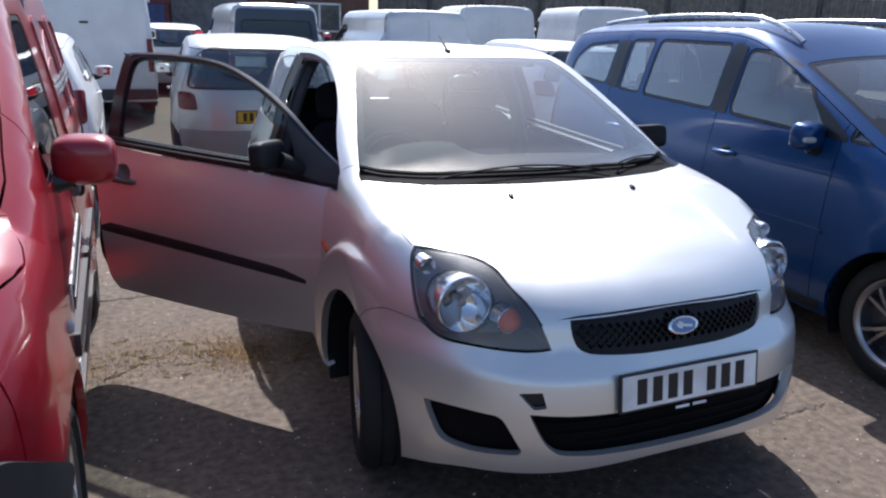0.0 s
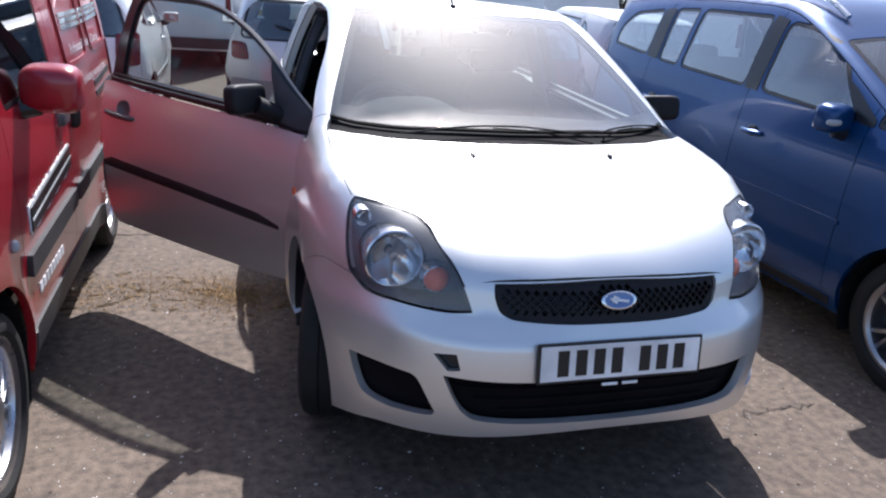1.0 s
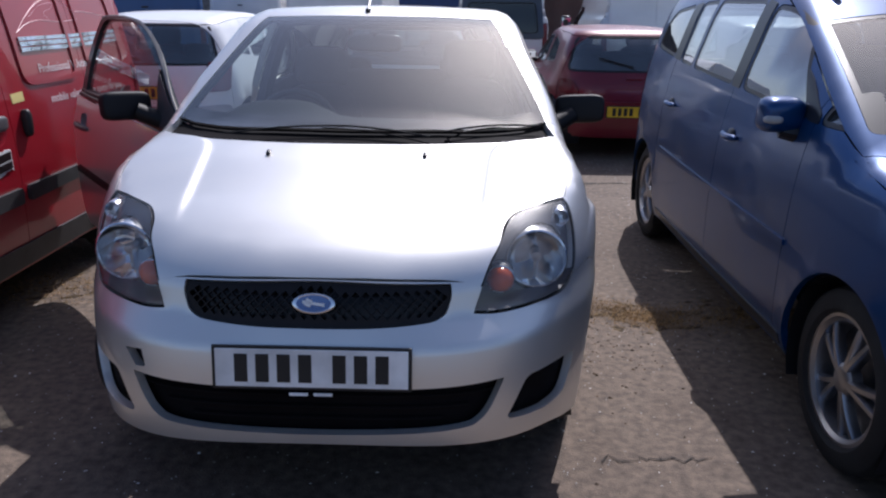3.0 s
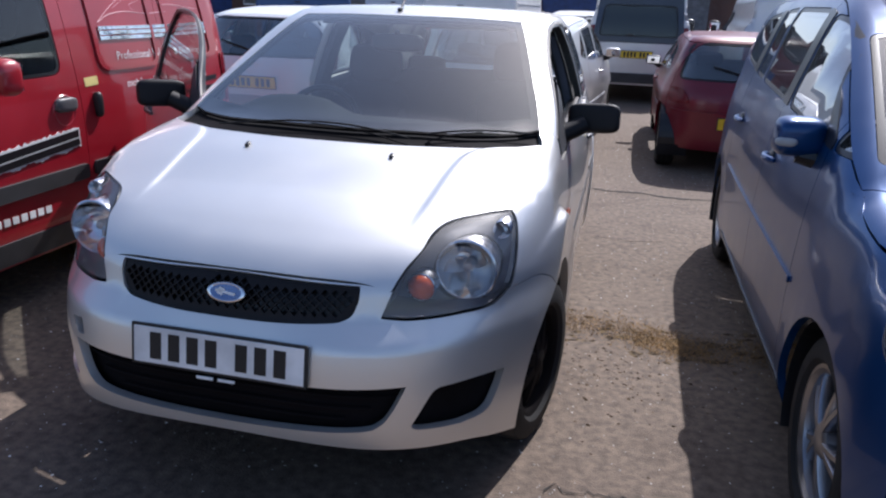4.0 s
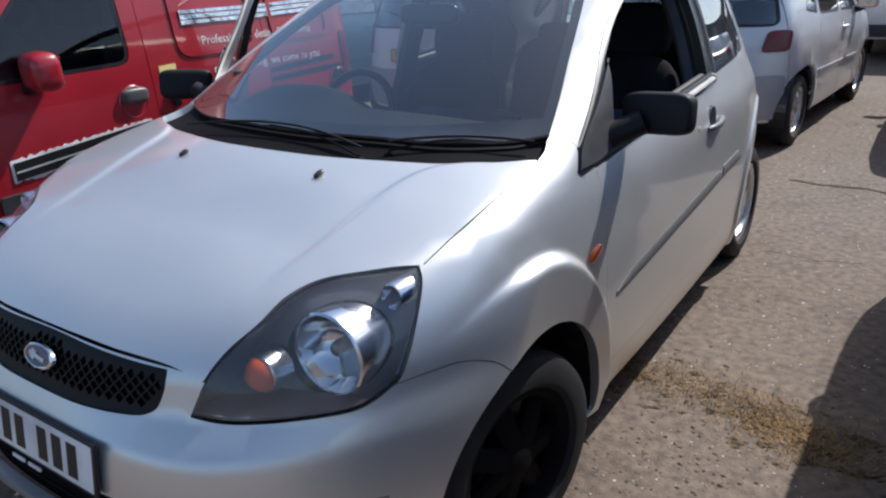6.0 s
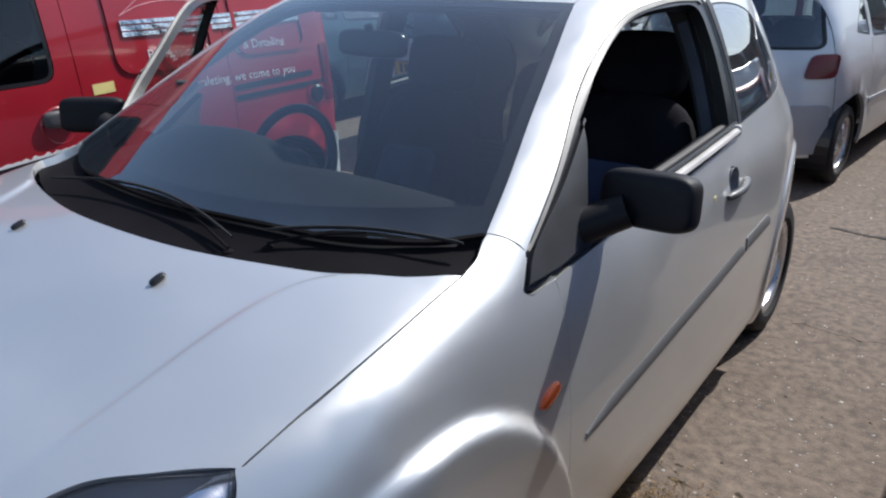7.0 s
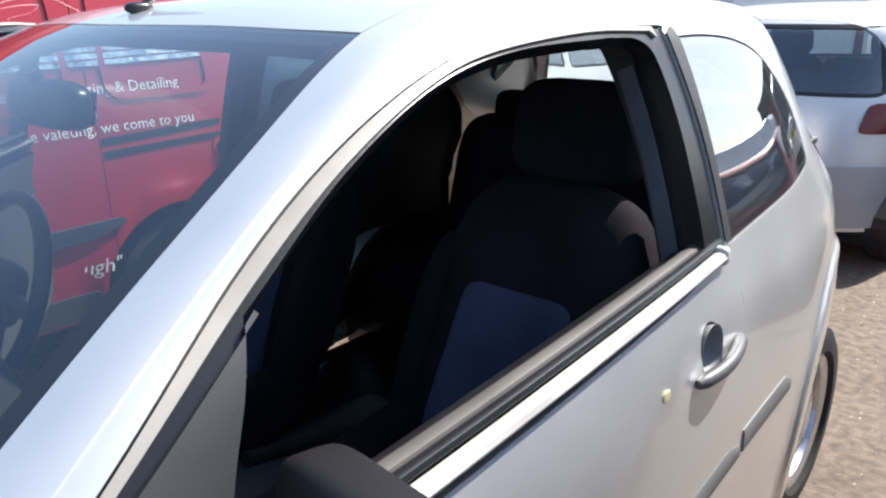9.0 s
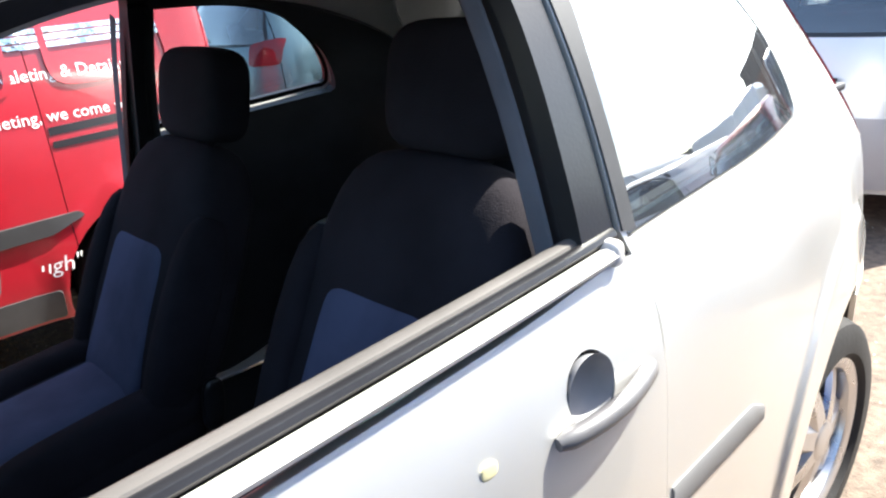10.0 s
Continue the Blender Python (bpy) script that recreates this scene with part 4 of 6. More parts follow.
    pillow(bm, (0.016, 0.034, 0.013), (nz[0], nz[1], nz[2] + 0.005), 0.7, 0.7, (18, 0, 0))
    part("washer_jet", bm, SATIN, silver_car, "black washer jet", True)

# roof, windscreen, cowl, tail
DITCH = [(0.512, 1.788), (0.503, 1.86), (0.485, 1.95), (0.45, 2.2), (0.43, 2.6), (0.43, 3.1), (0.44, 3.42)]
SCREEN_TOP = [(0.512, 1.788), (0.34, 1.757), (0.0, 1.724), (-0.34, 1.757), (-0.512, 1.788)]
SCREEN_SIDE = [(0.706, 1.108), (0.676, 1.23), (0.632, 1.38), (0.587, 1.54), (0.512, 1.788)]
SCREEN_LOW = [(-0.706, 1.108), (-0.60, 1.032), (-0.40, 0.955), (0.0, 0.912), (0.40, 0.955), (0.60, 1.032), (0.706, 1.108)]
roof_outline = loop(DITCH, [(0.44, 3.42), (0.2, 3.48), (-0.2, 3.48), (-0.44, 3.42)], mir(DITCH), [(-0.512, 1.788), (-0.34, 1.754), (0.0, 1.720), (0.34, 1.754), (0.512, 1.788)])
skin("roof", S, "top", roof_outline, SILVER, silver_car, step=0.08, label="silver roof")
for s in (1, -1):
    rail3 = on_skin(S, "side", spline(RAIL_TOP, 8))
    rail = [(x, y) for x, y, _ in rail3]
    k = next(i for i, p in enumerate(rail) if p[1] > 1.80)
    skin("roof_rail", S, "top", loop(SCREEN_SIDE, DITCH, [(0.44, 3.42), (0.55, 3.45)], rail[:0:-3] + [rail[0]], [rail[0]]), SILVER, silver_car, sign=s, step=0.04, gap=0.0, label="silver pillar and roof rail")
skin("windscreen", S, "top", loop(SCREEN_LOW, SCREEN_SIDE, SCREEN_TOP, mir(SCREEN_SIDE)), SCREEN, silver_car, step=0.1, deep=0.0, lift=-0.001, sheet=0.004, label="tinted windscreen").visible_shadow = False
inner = shrink(resample(loop(SCREEN_LOW, SCREEN_SIDE, SCREEN_TOP, mir(SCREEN_SIDE)), 0.03), 0.03)
inner[:, 1] = np.maximum(inner[:, 1], 0.965 + 0.215 * (inner[:, 0] / 0.70) ** 2)
skin("windscreen_surround", S, "top", loop(SCREEN_LOW, SCREEN_SIDE, SCREEN_TOP, mir(SCREEN_SIDE)), COWL, silver_car, holes=[inner], deep=0.01, lift=-0.007, gap=0.0, label="black windscreen surround")
skin("cowl", S, "top", loop(SCREEN_LOW, [(0.706, 1.108), (0.728, 1.0)], [(x, y + 0.006) for x, y in BONNET_BACK]), COWL, silver_car, deep=0.02, lift=-0.022, label="black scuttle panel below the windscreen")
skin("tailgate", S, "back", loop([(-0.44, 1.425), (0.0, 1.435), (0.44, 1.425)], [(0.44, 1.425), (0.58, 1.32), (0.64, 1.0), (0.62, 0.62)], [(0.62, 0.62), (-0.62, 0.62)], [(-0.62, 0.62), (-0.64, 1.0), (-0.58, 1.32)]), SILVER, silver_car, holes=[loop([(-0.42, 1.34), (0.42, 1.34)], [(0.42, 1.34), (0.52, 1.035)], [(0.52, 1.035), (-0.52, 1.035)], [(-0.52, 1.035), (-0.42, 1.34)])], step=0.08, deep=0.03)
skin("rear_window", S, "back", loop([(-0.42, 1.34), (0.42, 1.34)], [(0.42, 1.34), (0.52, 1.035)], [(0.52, 1.035), (-0.52, 1.035)], [(-0.52, 1.035), (-0.42, 1.34)]), PANE, silver_car, deep=0, lift=-0.002, sheet=0.003).visible_shadow = False
skin("rear_bumper", S, "back", loop([(-0.62, 0.61), (0.62, 0.61)], [(0.62, 0.61), (0.66, 0.3)], [(0.66, 0.3), (-0.66, 0.3)], [(-0.66, 0.3), (-0.62, 0.61)]), SILVER, silver_car, step=0.1)
for s in (1, -1):
    skin("tail_lamp", S, "side", loop([(3.53, 1.32), (3.61, 1.2), (3.67, 1.05), (3.69, 0.9), (3.69, 0.64)], [(3.69, 0.64), (3.78, 0.64)], [(3.78, 0.64), (3.77, 0.9), (3.74, 1.05), (3.66, 1.2), (3.58, 1.32)]), RED_LENS, silver_car, sign=s, deep=0.02, lift=0.004, label="red tall tail lamp")

# wipers and aerial
for line, arm in (([(0.328, 0.917), (0.42, 0.968), (0.51, 1.008), (0.60, 1.038), (0.688, 1.062)], [(0.335, 0.906), (0.38, 0.934), (0.44, 0.966), (0.51, 0.999)]),
                  ([(0.275, 0.872), (0.12, 0.906), (-0.05, 0.925), (-0.27, 0.924), (-0.48, 0.897)], [(0.27, 0.862), (0.16, 0.889), (0.04, 0.908), (-0.12, 0.918)])):
    bm = bmesh.new()
    p = on_skin(S, "top", spline(line, 6)) + np.array((0, -0.002, 0.006))
    tube(bm, p, [0.002] + [0.0032] * (len(p) - 2) + [0.002], 6, 1.2)
    blade = part("wiper", bm, RUBBER, silver_car, "black windscreen wiper")
    bm = bmesh.new()
    p = on_skin(S, "top", spline(arm, 6))
    p[:, 2] += np.linspace(-0.014, 0.004, len(p))
    tube(bm, p, np.linspace(0.004, 0.0028, len(p)), 6, 0.7)
    part("wiper_arm", bm, COWL, blade)
    bm = bmesh.new()
    lathe(bm, [(-0.03, 0.011), (-0.006, 0.011), (-0.002, 0.001)], 16, "z")
    part("wiper_pivot", bm, COWL, blade).location = p[0]
p = on_skin(S, "top", [(-0.05, 1.79)])[0]
bm = bmesh.new()
pillow(bm, (0.026, 0.05, 0.02), (-0.05, 1.795, p[2] + 0.006), 0.8, 0.8)
aerial = part("aerial", bm, SATIN, silver_car, "short black roof aerial", True)
bm = bmesh.new()
tube(bm, [(-0.05, 1.80, p[2] + 0.008), (-0.05, 1.845, p[2] + 0.036), (-0.05, 1.90, p[2] + 0.068)], [0.007, 0.006, 0.005], 8)
part("aerial_rod", bm, SATIN, aerial)
bm = box((1.42, 2.9, 0.05), (0, 2.0, 0.24), 0.02)
part("floor_pan", bm, SATIN, silver_car)
bm = box((1.06, 0.66, 0.05), (0, 0.68, 0.36), 0.02)
rbox(bm, (0.95, 0.05, 0.5), (0, 0.38, 0.5), 0.02)
rbox(bm, (1.0, 0.05, 0.62), (0, 1.06, 0.60), 0.02)
part("engine_bay", bm, SATIN, silver_car)

# ---- cabin ----
def seat(car, x, y0=0.0, z0=0.0, label="black cloth front seat with blue-grey insert"):
    """A front seat: backrest with a blue insert, cushion, headrest on two posts."""
    taper = lambda p: p * np.stack([1 - 0.22 * np.clip(p[:, :, 2] / 0.62 + 0.1, 0, 1), 1 + 0 * p[:, :, 0], 1 + 0 * p[:, :, 0]], -1)
    st = part("front_seat", pillow(bmesh.new(), (0.50, 0.17, 0.62), (0, 2.218, 0.802), 0.5, 0.5, (-26, 0, 0), taper), CLOTH, car, label, True)
    st.matrix_basis = pose(x, y0, z0)
    part("cushion", pillow(bmesh.new(), (0.50, 0.52, 0.17), (0, 1.93, 0.50), 0.6, 0.45, (6, 0, 0)), CLOTH, st, smooth=True)
    part("cushion_insert", pillow(bmesh.new(), (0.27, 0.44, 0.10), (0, 1.91, 0.548), 0.5, 0.4, (6, 0, 0)), INSERT, st, "blue-grey cloth seat insert", True)
    part("back_insert", pillow(bmesh.new(), (0.30, 0.08, 0.36), (0, 2.124, 0.722), 0.2, 0.3, (-26, 0, 0), taper), INSERT, st, "blue-grey cloth insert", True)
    for b in (-1, 1):
        part("cushion_bolster", pillow(bmesh.new(), (0.10, 0.46, 0.13), (b * 0.20, 1.93, 0.555), 0.7, 0.5, (6, 0, 0)), CLOTH, st, smooth=True)
        part("back_bolster", pillow(bmesh.new(), (0.08, 0.12, 0.46), (b * 0.215, 2.150, 0.753), 0.7, 0.6, (-26, 0, 0), None, 20, 12), CLOTH, st, smooth=True)
        part("headrest_post", tube(bmesh.new(), [(b * 0.072, 2.345, 1.05), (b * 0.072, 2.37, 1.14)], 0.006, 8), GREY_TRIM, st)
        part("post_collar", pillow(bmesh.new(), (0.025, 0.025, 0.016), (b * 0.072, 2.352, 1.085), 0.6, 0.6), SATIN, st)
    part("headrest", pillow(bmesh.new(), (0.295, 0.12, 0.215), (0, 2.386, 1.183), 0.5, 0.45, (-12, 0, 0)), CLOTH, st, "black cloth headrest", True)
    part("recliner_lever", pillow(bmesh.new(), (0.03, 0.05, 0.12), (0.245, 2.16, 0.56), 0.7, 0.7, (-10, 0, 0)), SATIN, st, smooth=True)
    return st


def rear_bench(car, y0=0.0, z0=0.0, wide=1.24):
    st = part("rear_seat", pillow(bmesh.new(), (wide, 0.50, 0.2), (0, 3.0, 0.50), 0.4, 0.3, (5, 0, 0)), CLOTH, car, "black cloth rear bench", True)
    st.matrix_basis = pose(0, y0, z0)
    part("backrest", pillow(bmesh.new(), (wide - 0.04, 0.16, 0.6), (0, 3.30, 0.78), 0.35, 0.4, (-16, 0, 0)), CLOTH, st, smooth=True)
    for x in (-0.36, 0.36):
        part("headrest", pillow(bmesh.new(), (0.26, 0.09, 0.14), (x, 3.41, 1.075), 0.5, 0.5, (-10, 0, 0)), CLOTH, st, smooth=True)
    return st


def dashboard(car, y0=0.0, z0=0.0, half=0.70, driver=-0.37):
    bm = bmesh.new()
    prof = [(0.97, 0.60), (0.96, 0.93), (1.0, 0.995), (1.10, 1.025), (1.25, 1.035), (1.36, 1.01), (1.41, 0.96), (1.40, 0.80), (1.34, 0.62), (1.2, 0.55)]
    pp = spline(prof + [prof[0]], 4)[:-1]
    P = np.array([[(x, y - 0.05 * (x / 0.7) ** 2 + 0.03, z - 0.02 * (x / 0.7) ** 2 + 0.075 * np.exp(-((x - driver) / 0.21) ** 4) * min(1, max(0, (y - 1.08) / 0.2)) * (z > 0.9)) for y, z in pp] for x in np.linspace(-half, half, 25)])
    vs = grid_mesh(bm, P, wrap_v=True)
    bm.faces.new(vs[0]), bm.faces.new(vs[-1][::-1])
    bmesh.ops.recalc_face_normals(bm, faces=bm.faces)
    dash = part("dashboard", bm, DASH, car, "dark moulded dashboard", True)
    dash.matrix_basis = pose(0, y0, z0)
    for x in (-0.60, -0.10, 0.10, 0.60):
        part("air_vent", lathe(bmesh.new(), [(0.0, 0.045), (0.012, 0.04), (0.006, 0.032), (0.002, 0.001)], 24, "y"), SATIN, dash, smooth=True).matrix_basis = pose(x, 1.425, 0.885, 10)
    part("centre_console", box((0.24, 0.05, 0.26), (0, 1.415, 0.76), 0.02, (-8, 0, 0)), GREY_TRIM, dash)
    part("steering_column", tube(bmesh.new(), [(driver, 1.60, 0.915), (driver, 1.36, 0.80)], 0.04, 12), TRIM, dash)
    a = np.linspace(0, 2 * math.pi, 41)
    rim = part("steering_wheel", tube(bmesh.new(), np.stack([0.185 * np.cos(a), 0 * a, 0.185 * np.sin(a)], -1), 0.016, 10), SATIN, car, "black steering wheel", True)
    rim.matrix_basis = pose(driver, 1.585 + y0, 0.925 + z0, -24)
    part("wheel_boss", pillow(bmesh.new(), (0.15, 0.05, 0.13), (0, 0.01, -0.01), 0.6, 0.6), TRIM, rim, smooth=True)
    for e in ((0.175, -0.02), (-0.175, -0.02), (0.06, -0.17), (-0.06, -0.17)):
        part("wheel_spoke", tube(bmesh.new(), [(0.3 * e[0], 0.01, 0.3 * e[1]), (0.6 * e[0], 0.006, 0.6 * e[1]), (e[0], 0, e[1])], 0.014, 8), TRIM, rim)


seat(silver_car, 0.425, 0.09, 0.01)
seat(silver_car, -0.385, 0.04, -0.03)
rear_bench(silver_car)
dashboard(silver_car)
part("parcel_shelf", box((1.14, 0.34, 0.02), (0, 3.55, 1.015), 0.008), TRIM, silver_car, "dark carpeted parcel shelf")
tunnel = part("centre_tunnel", box((0.20, 0.95, 0.22), (0, 1.85, 0.37), 0.04), TRIM, silver_car, "dark centre tunnel")
part("gear_lever", tube(bmesh.new(), [(0, 1.62, 0.44), (0, 1.64, 0.58), (0, 1.645, 0.67)], [0.03, 0.012, 0.010], 10), RUBBER, tunnel)
part("gear_knob", pillow(bmesh.new(), (0.05, 0.055, 0.065), (0, 1.648, 0.695), 0.8, 0.8), SATIN, tunnel, smooth=True)
part("handbrake", tube(bmesh.new(), [(0.03, 2.15, 0.48), (0.03, 1.95, 0.53), (0.03, 1.85, 0.555)], [0.016, 0.016, 0.018], 10), RUBBER, tunnel)
skin("roof_lining", S, "top", loop([(-0.45, 1.80), (0.0, 1.76), (0.45, 1.80)], [(0.45, 1.80), (0.46, 2.4), (0.44, 3.3)], [(0.44, 3.3), (-0.44, 3.3)], [(-0.44, 3.3), (-0.46, 2.4), (-0.45, 1.80)]), LINING, silver_car, lift=-0.045, deep=0.01, step=0.15, label="pale grey roof lining")
bm = bmesh.new()
pillow(bm, (0.24, 0.05, 0.075), (0.0, 1.60, 1.315), 0.5, 0.5, (-10, 0, 0))
rear_mirror = part("interior_mirror", bm, SATIN, silver_car, "black interior mirror", True)
bm = bmesh.new()
tube(bm, [(0, 1.60, 1.33), (0, 1.585, 1.365)], 0.012, 8)
part("mirror_stem", bm, SATIN, rear_mirror)
bm = box((0.20, 0.003, 0.05), (0, 1.628, 1.31), 0.001, (-10, 0, 0))
part("mirror_face", bm, MIRROR, rear_mirror)


# ---- other vehicles: one builder, with a shell and a plan of panels for each ----
def clip(poly, lo, hi):
    """The part of an outline between two upright lines."""
    for axis_value, keep in ((lo, 1), (hi, -1)):
        out = []
        for a, b in zip(poly, np.roll(poly, -1, 0)):
            da, db = keep * (a[0] - axis_value), keep * (b[0] - axis_value)
            if da >= 0:
                out.append(a)
            if (da >= 0) != (db >= 0):
                out.append(a + (b - a) * da / (da - db))
        poly = np.array(out)
    return poly


def rail_line(shell, y0, y1, lean=0.72, z0=0.75, z1=2.7, n=44):
    """Along the top of a car's side, the highest points that still face sideways: (x, y, z)."""
    ys, zs = np.linspace(y0, y1, n), np.linspace(z0, z1, 120)
    q = np.stack(np.meshgrid(ys, zs, indexing="ij"), -1).reshape(-1, 2)
    p = on_skin(shell, "side", q)
    ok = (np.abs(shell(p)) < 0.004) & (np.abs(slope(shell, p)[:, 2]) < lean) & (p[:, 0] > 0.2)
    ok = ok.reshape(n, -1)
    top = np.array([np.argmin(r) - 1 if not r.all() else len(zs) - 1 for r in ok])
    z = zs[np.maximum(top, 0)]
    z = np.convolve(np.pad(z, 2, "edge"), np.ones(5) / 5, "valid")
    return on_skin(shell, "side", np.stack([ys, z], -1))


def vehicle(car, shell, length, hubs, body, windows, cuts, y0=0.45, y1=None, sill=0.23, ring=0.36, screen=None, back_window=None, nose_top=0.80, base=None, names=None, glass=PANE, lower=None, sides=(1, -1), roof_top=None, step=0.09, lamp_holes=()):
    """Body panels of a parked car: sides cut into doors, roof, bonnet, nose and tail."""
    y1 = y1 or length - 0.3
    rail = rail_line(shell, y0, y1)
    arches = []
    for h in hubs[::-1]:
        half = math.degrees(math.asin((hubs[0][1] - sill) / ring))
        arches.append(disc(h[0], h[1], ring, 22, -half, 180 + half))
    side = np.vstack([rail[:, 1:], [(y1, sill + 0.1)], [(y1, sill)], arches[0], arches[1], [(y0, sill)]])
    lines = [y0] + list(cuts) + [y1]
    for s in sides:
        for i, (a, b) in enumerate(zip(lines, lines[1:])):
            piece = clip(side, a, b)
            holes = [w for w in windows if a < np.mean(np.asarray(w)[:, 0]) < b]
            panel = skin((names or ["front_wing", "door", "rear_door", "rear_quarter", "panel", "panel"])[i], shell, "side", piece, body, car, holes=holes, sign=s, step=step, deep=0.025, fine=0.035)
        for w in windows:
            skin("side_window", shell, "side", shrink(resample(w, 0.04), 0.004), glass, car, sign=s, step=0.2, deep=0, lift=-0.004, sheet=0.003, fine=0.05).visible_shadow = glass is DARK_PANE
            skin("window_seal", shell, "side", w, SATIN, car, holes=[shrink(resample(w, 0.03), 0.018)], sign=s, deep=0.015, lift=-0.003, gap=0.001)
        for h in hubs:
            a = np.radians(np.linspace(-25, 205, 24))
            wide = shell_half(shell, h)
            p = np.stack([np.stack([np.full_like(a, s * w), h[0] + (ring - 0.003) * np.cos(a), h[1] + (ring - 0.003) * np.sin(a)], -1) for w in (wide - 0.02, wide - 0.3)], 1)
            bm = bmesh.new()
            grid_mesh(bm, p)
            part("wheel_well", bm, SATIN, car)
            bm = bmesh.new()
            bm.faces.new([bm.verts.new(v) for v in p[:, 1]])
            part("wheel_well", bm, SATIN, car)
    base = base or (lambda x: 0.9)
    rx, ry = rail[:, 0], rail[:, 1]
    k = int(np.argmin(np.abs(ry - base(0.65))))
    left = [(x, y) for x, y in zip(rx, ry)]
    both = lambda pts: [(-x, y) for x, y in reversed(pts)]
    edge = [(a, nose_top) for a in np.linspace(-1, 1, 21)]
    side_a = on_skin(shell, "side", [(y0, z) for z in np.linspace(rail[0, 2], sill, 9)])
    ta = 0.8 * np.arctan2(side_a[:, 0], AXIS - side_a[:, 1])
    amax = ta[0]
    front_edge = on_skin(shell, "nose", [(a, nose_top + (rail[0, 2] - nose_top) * (abs(a) / amax) ** 4) for a in np.linspace(-amax, amax, 25)])
    low = [(t, z) for t, z in zip(ta, np.linspace(rail[0, 2], sill, 9))]
    top_edge = [(a, nose_top + (rail[0, 2] - nose_top) * (abs(a) / amax) ** 4) for a in np.linspace(-amax, amax, 25)]
    skin("front_panel", shell, "nose", np.array(top_edge + low[1:] + both(low)[:-1]), body, car, holes=lamp_holes, step=step, deep=0.02)
    fe = [(p[0], p[1]) for p in front_edge]
    cowl = [(x, base(abs(x))) for x in np.linspace(left[k][0], -left[k][0], 15)]
    skin("bonnet", shell, "top", np.array(fe + left[1:k] + cowl + both(left[1:k])), body, car, step=0.12, deep=0.02)
    roof_pts = [(x, base(abs(x))) for x in np.linspace(-left[k][0], left[k][0], 15)]
    holes = [screen] if screen is not None else []
    skin("roof", shell, "top", np.array(roof_pts + left[k + 1:] + both(left[k + 1:])), roof_top or body, car, holes=holes, step=0.12, deep=0.02)
    if screen is not None:
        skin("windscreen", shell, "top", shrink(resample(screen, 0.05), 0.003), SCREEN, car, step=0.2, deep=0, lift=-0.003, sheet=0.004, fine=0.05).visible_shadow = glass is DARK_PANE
        skin("screen_seal", shell, "top", screen, SATIN, car, holes=[shrink(resample(screen, 0.03), 0.025)], deep=0.01, lift=-0.002, gap=0.001)
    se = on_skin(shell, "side", [(y1, z) for z in np.linspace(rail[-1, 2], sill, 10)])
    te = on_skin(shell, "top", [(x, y1) for x in np.linspace(-rail[-1, 0], rail[-1, 0], 13)])
    tail = np.array([(p[0], p[2]) for p in te] + [(x, z) for x, z in zip(se[1:, 0], np.linspace(rail[-1, 2], sill, 10)[1:])] + [(-x, z) for x, z in zip(se[1:, 0][::-1], np.linspace(rail[-1, 2], sill, 10)[1:][::-1])])
    skin("tailgate", shell, "back", tail, body, car, holes=[back_window] if back_window is not None else [], step=0.1, deep=0.02)
    if back_window is not None:
        skin("rear_window", shell, "back", shrink(resample(back_window, 0.04), 0.003), glass, car, step=0.2, deep=0, lift=-0.003, sheet=0.003).visible_shadow = False
        skin("rear_seal", shell, "back", back_window, SATIN, car, holes=[shrink(resample(back_window, 0.03), 0.02)], deep=0.01, lift=-0.002, gap=0.001)
    part("floor_pan", box((1.3, length - 0.5, 0.06), (0, length / 2, sill + 0.03), 0.02), SATIN, car)
    return rail


def shell_half(shell, h):
    return float(on_skin(shell, "side", [(h[0], h[1] + 0.42)])[0, 0])


def mirror_on(car, shell, y, z, s, material, size=(0.20, 0.11, 0.13), out=0.12):
    x = float(on_skin(shell, "side", [(y, z - 0.08)])[0, 0])
    squash = lambda p: p * np.stack([1 + 0 * p[:, :, 0], 1 + 0 * p[:, :, 0], 1 + 2.2 * np.minimum(p[:, :, 1], 0)], -1)
    m = part("door_mirror", pillow(bmesh.new(), size, (s * (x + out), y + 0.02, z), 0.55, 0.5, (0, 0, -8 * s), squash), material, car, "door mirror", True)
    part("mirror_arm", tube(bmesh.new(), [(s * (x - 0.02), y, z - 0.07), (s * (x + 0.04), y + 0.005, z - 0.06), (s * (x + out * 0.8), y + 0.02, z - 0.03)], [0.035, 0.03, 0.03], 10), SATIN, m)
    if material is BLUE:
        part("mirror_lamp", pillow(bmesh.new(), (0.07, 0.03, 0.03), (s * (x + out + size[0] * 0.30), y - size[1] * 0.30, z - 0.012), 0.8, 0.7, (0, 0, 14 * s)), PALE_GREY, m, "clear indicator lens", True)
    part("mirror_face", box((size[0] * 0.8, 0.004, size[2] * 0.72), (s * (x + out), y + 0.02 + size[1] * 0.48, z), 0.001, (0, 0, -8 * s)), MIRROR, m)
    return m


def handle_on(car, shell, y, z, s, material, long=0.17):
    ys = np.linspace(y - long / 2, y + long / 2, 12)
    p = on_skin(shell, "side", [(v, z) for v in ys])
    p[:, 0] = (p[:, 0] + 0.004 + 0.026 * np.sin(np.linspace(0.1, math.pi - 0.1, 12))) * s
    h = part("door_handle", tube(bmesh.new(), p, [0.008] + [0.014] * 10 + [0.008], 8), material, car, smooth=True)
    c = p[6]
    part("handle_dish", pillow(bmesh.new(), (0.03, 0.085, 0.06), (c[0] - s * 0.032, y, z + 0.004), 0.9, 0.9), SATIN, h, smooth=True)
    return h


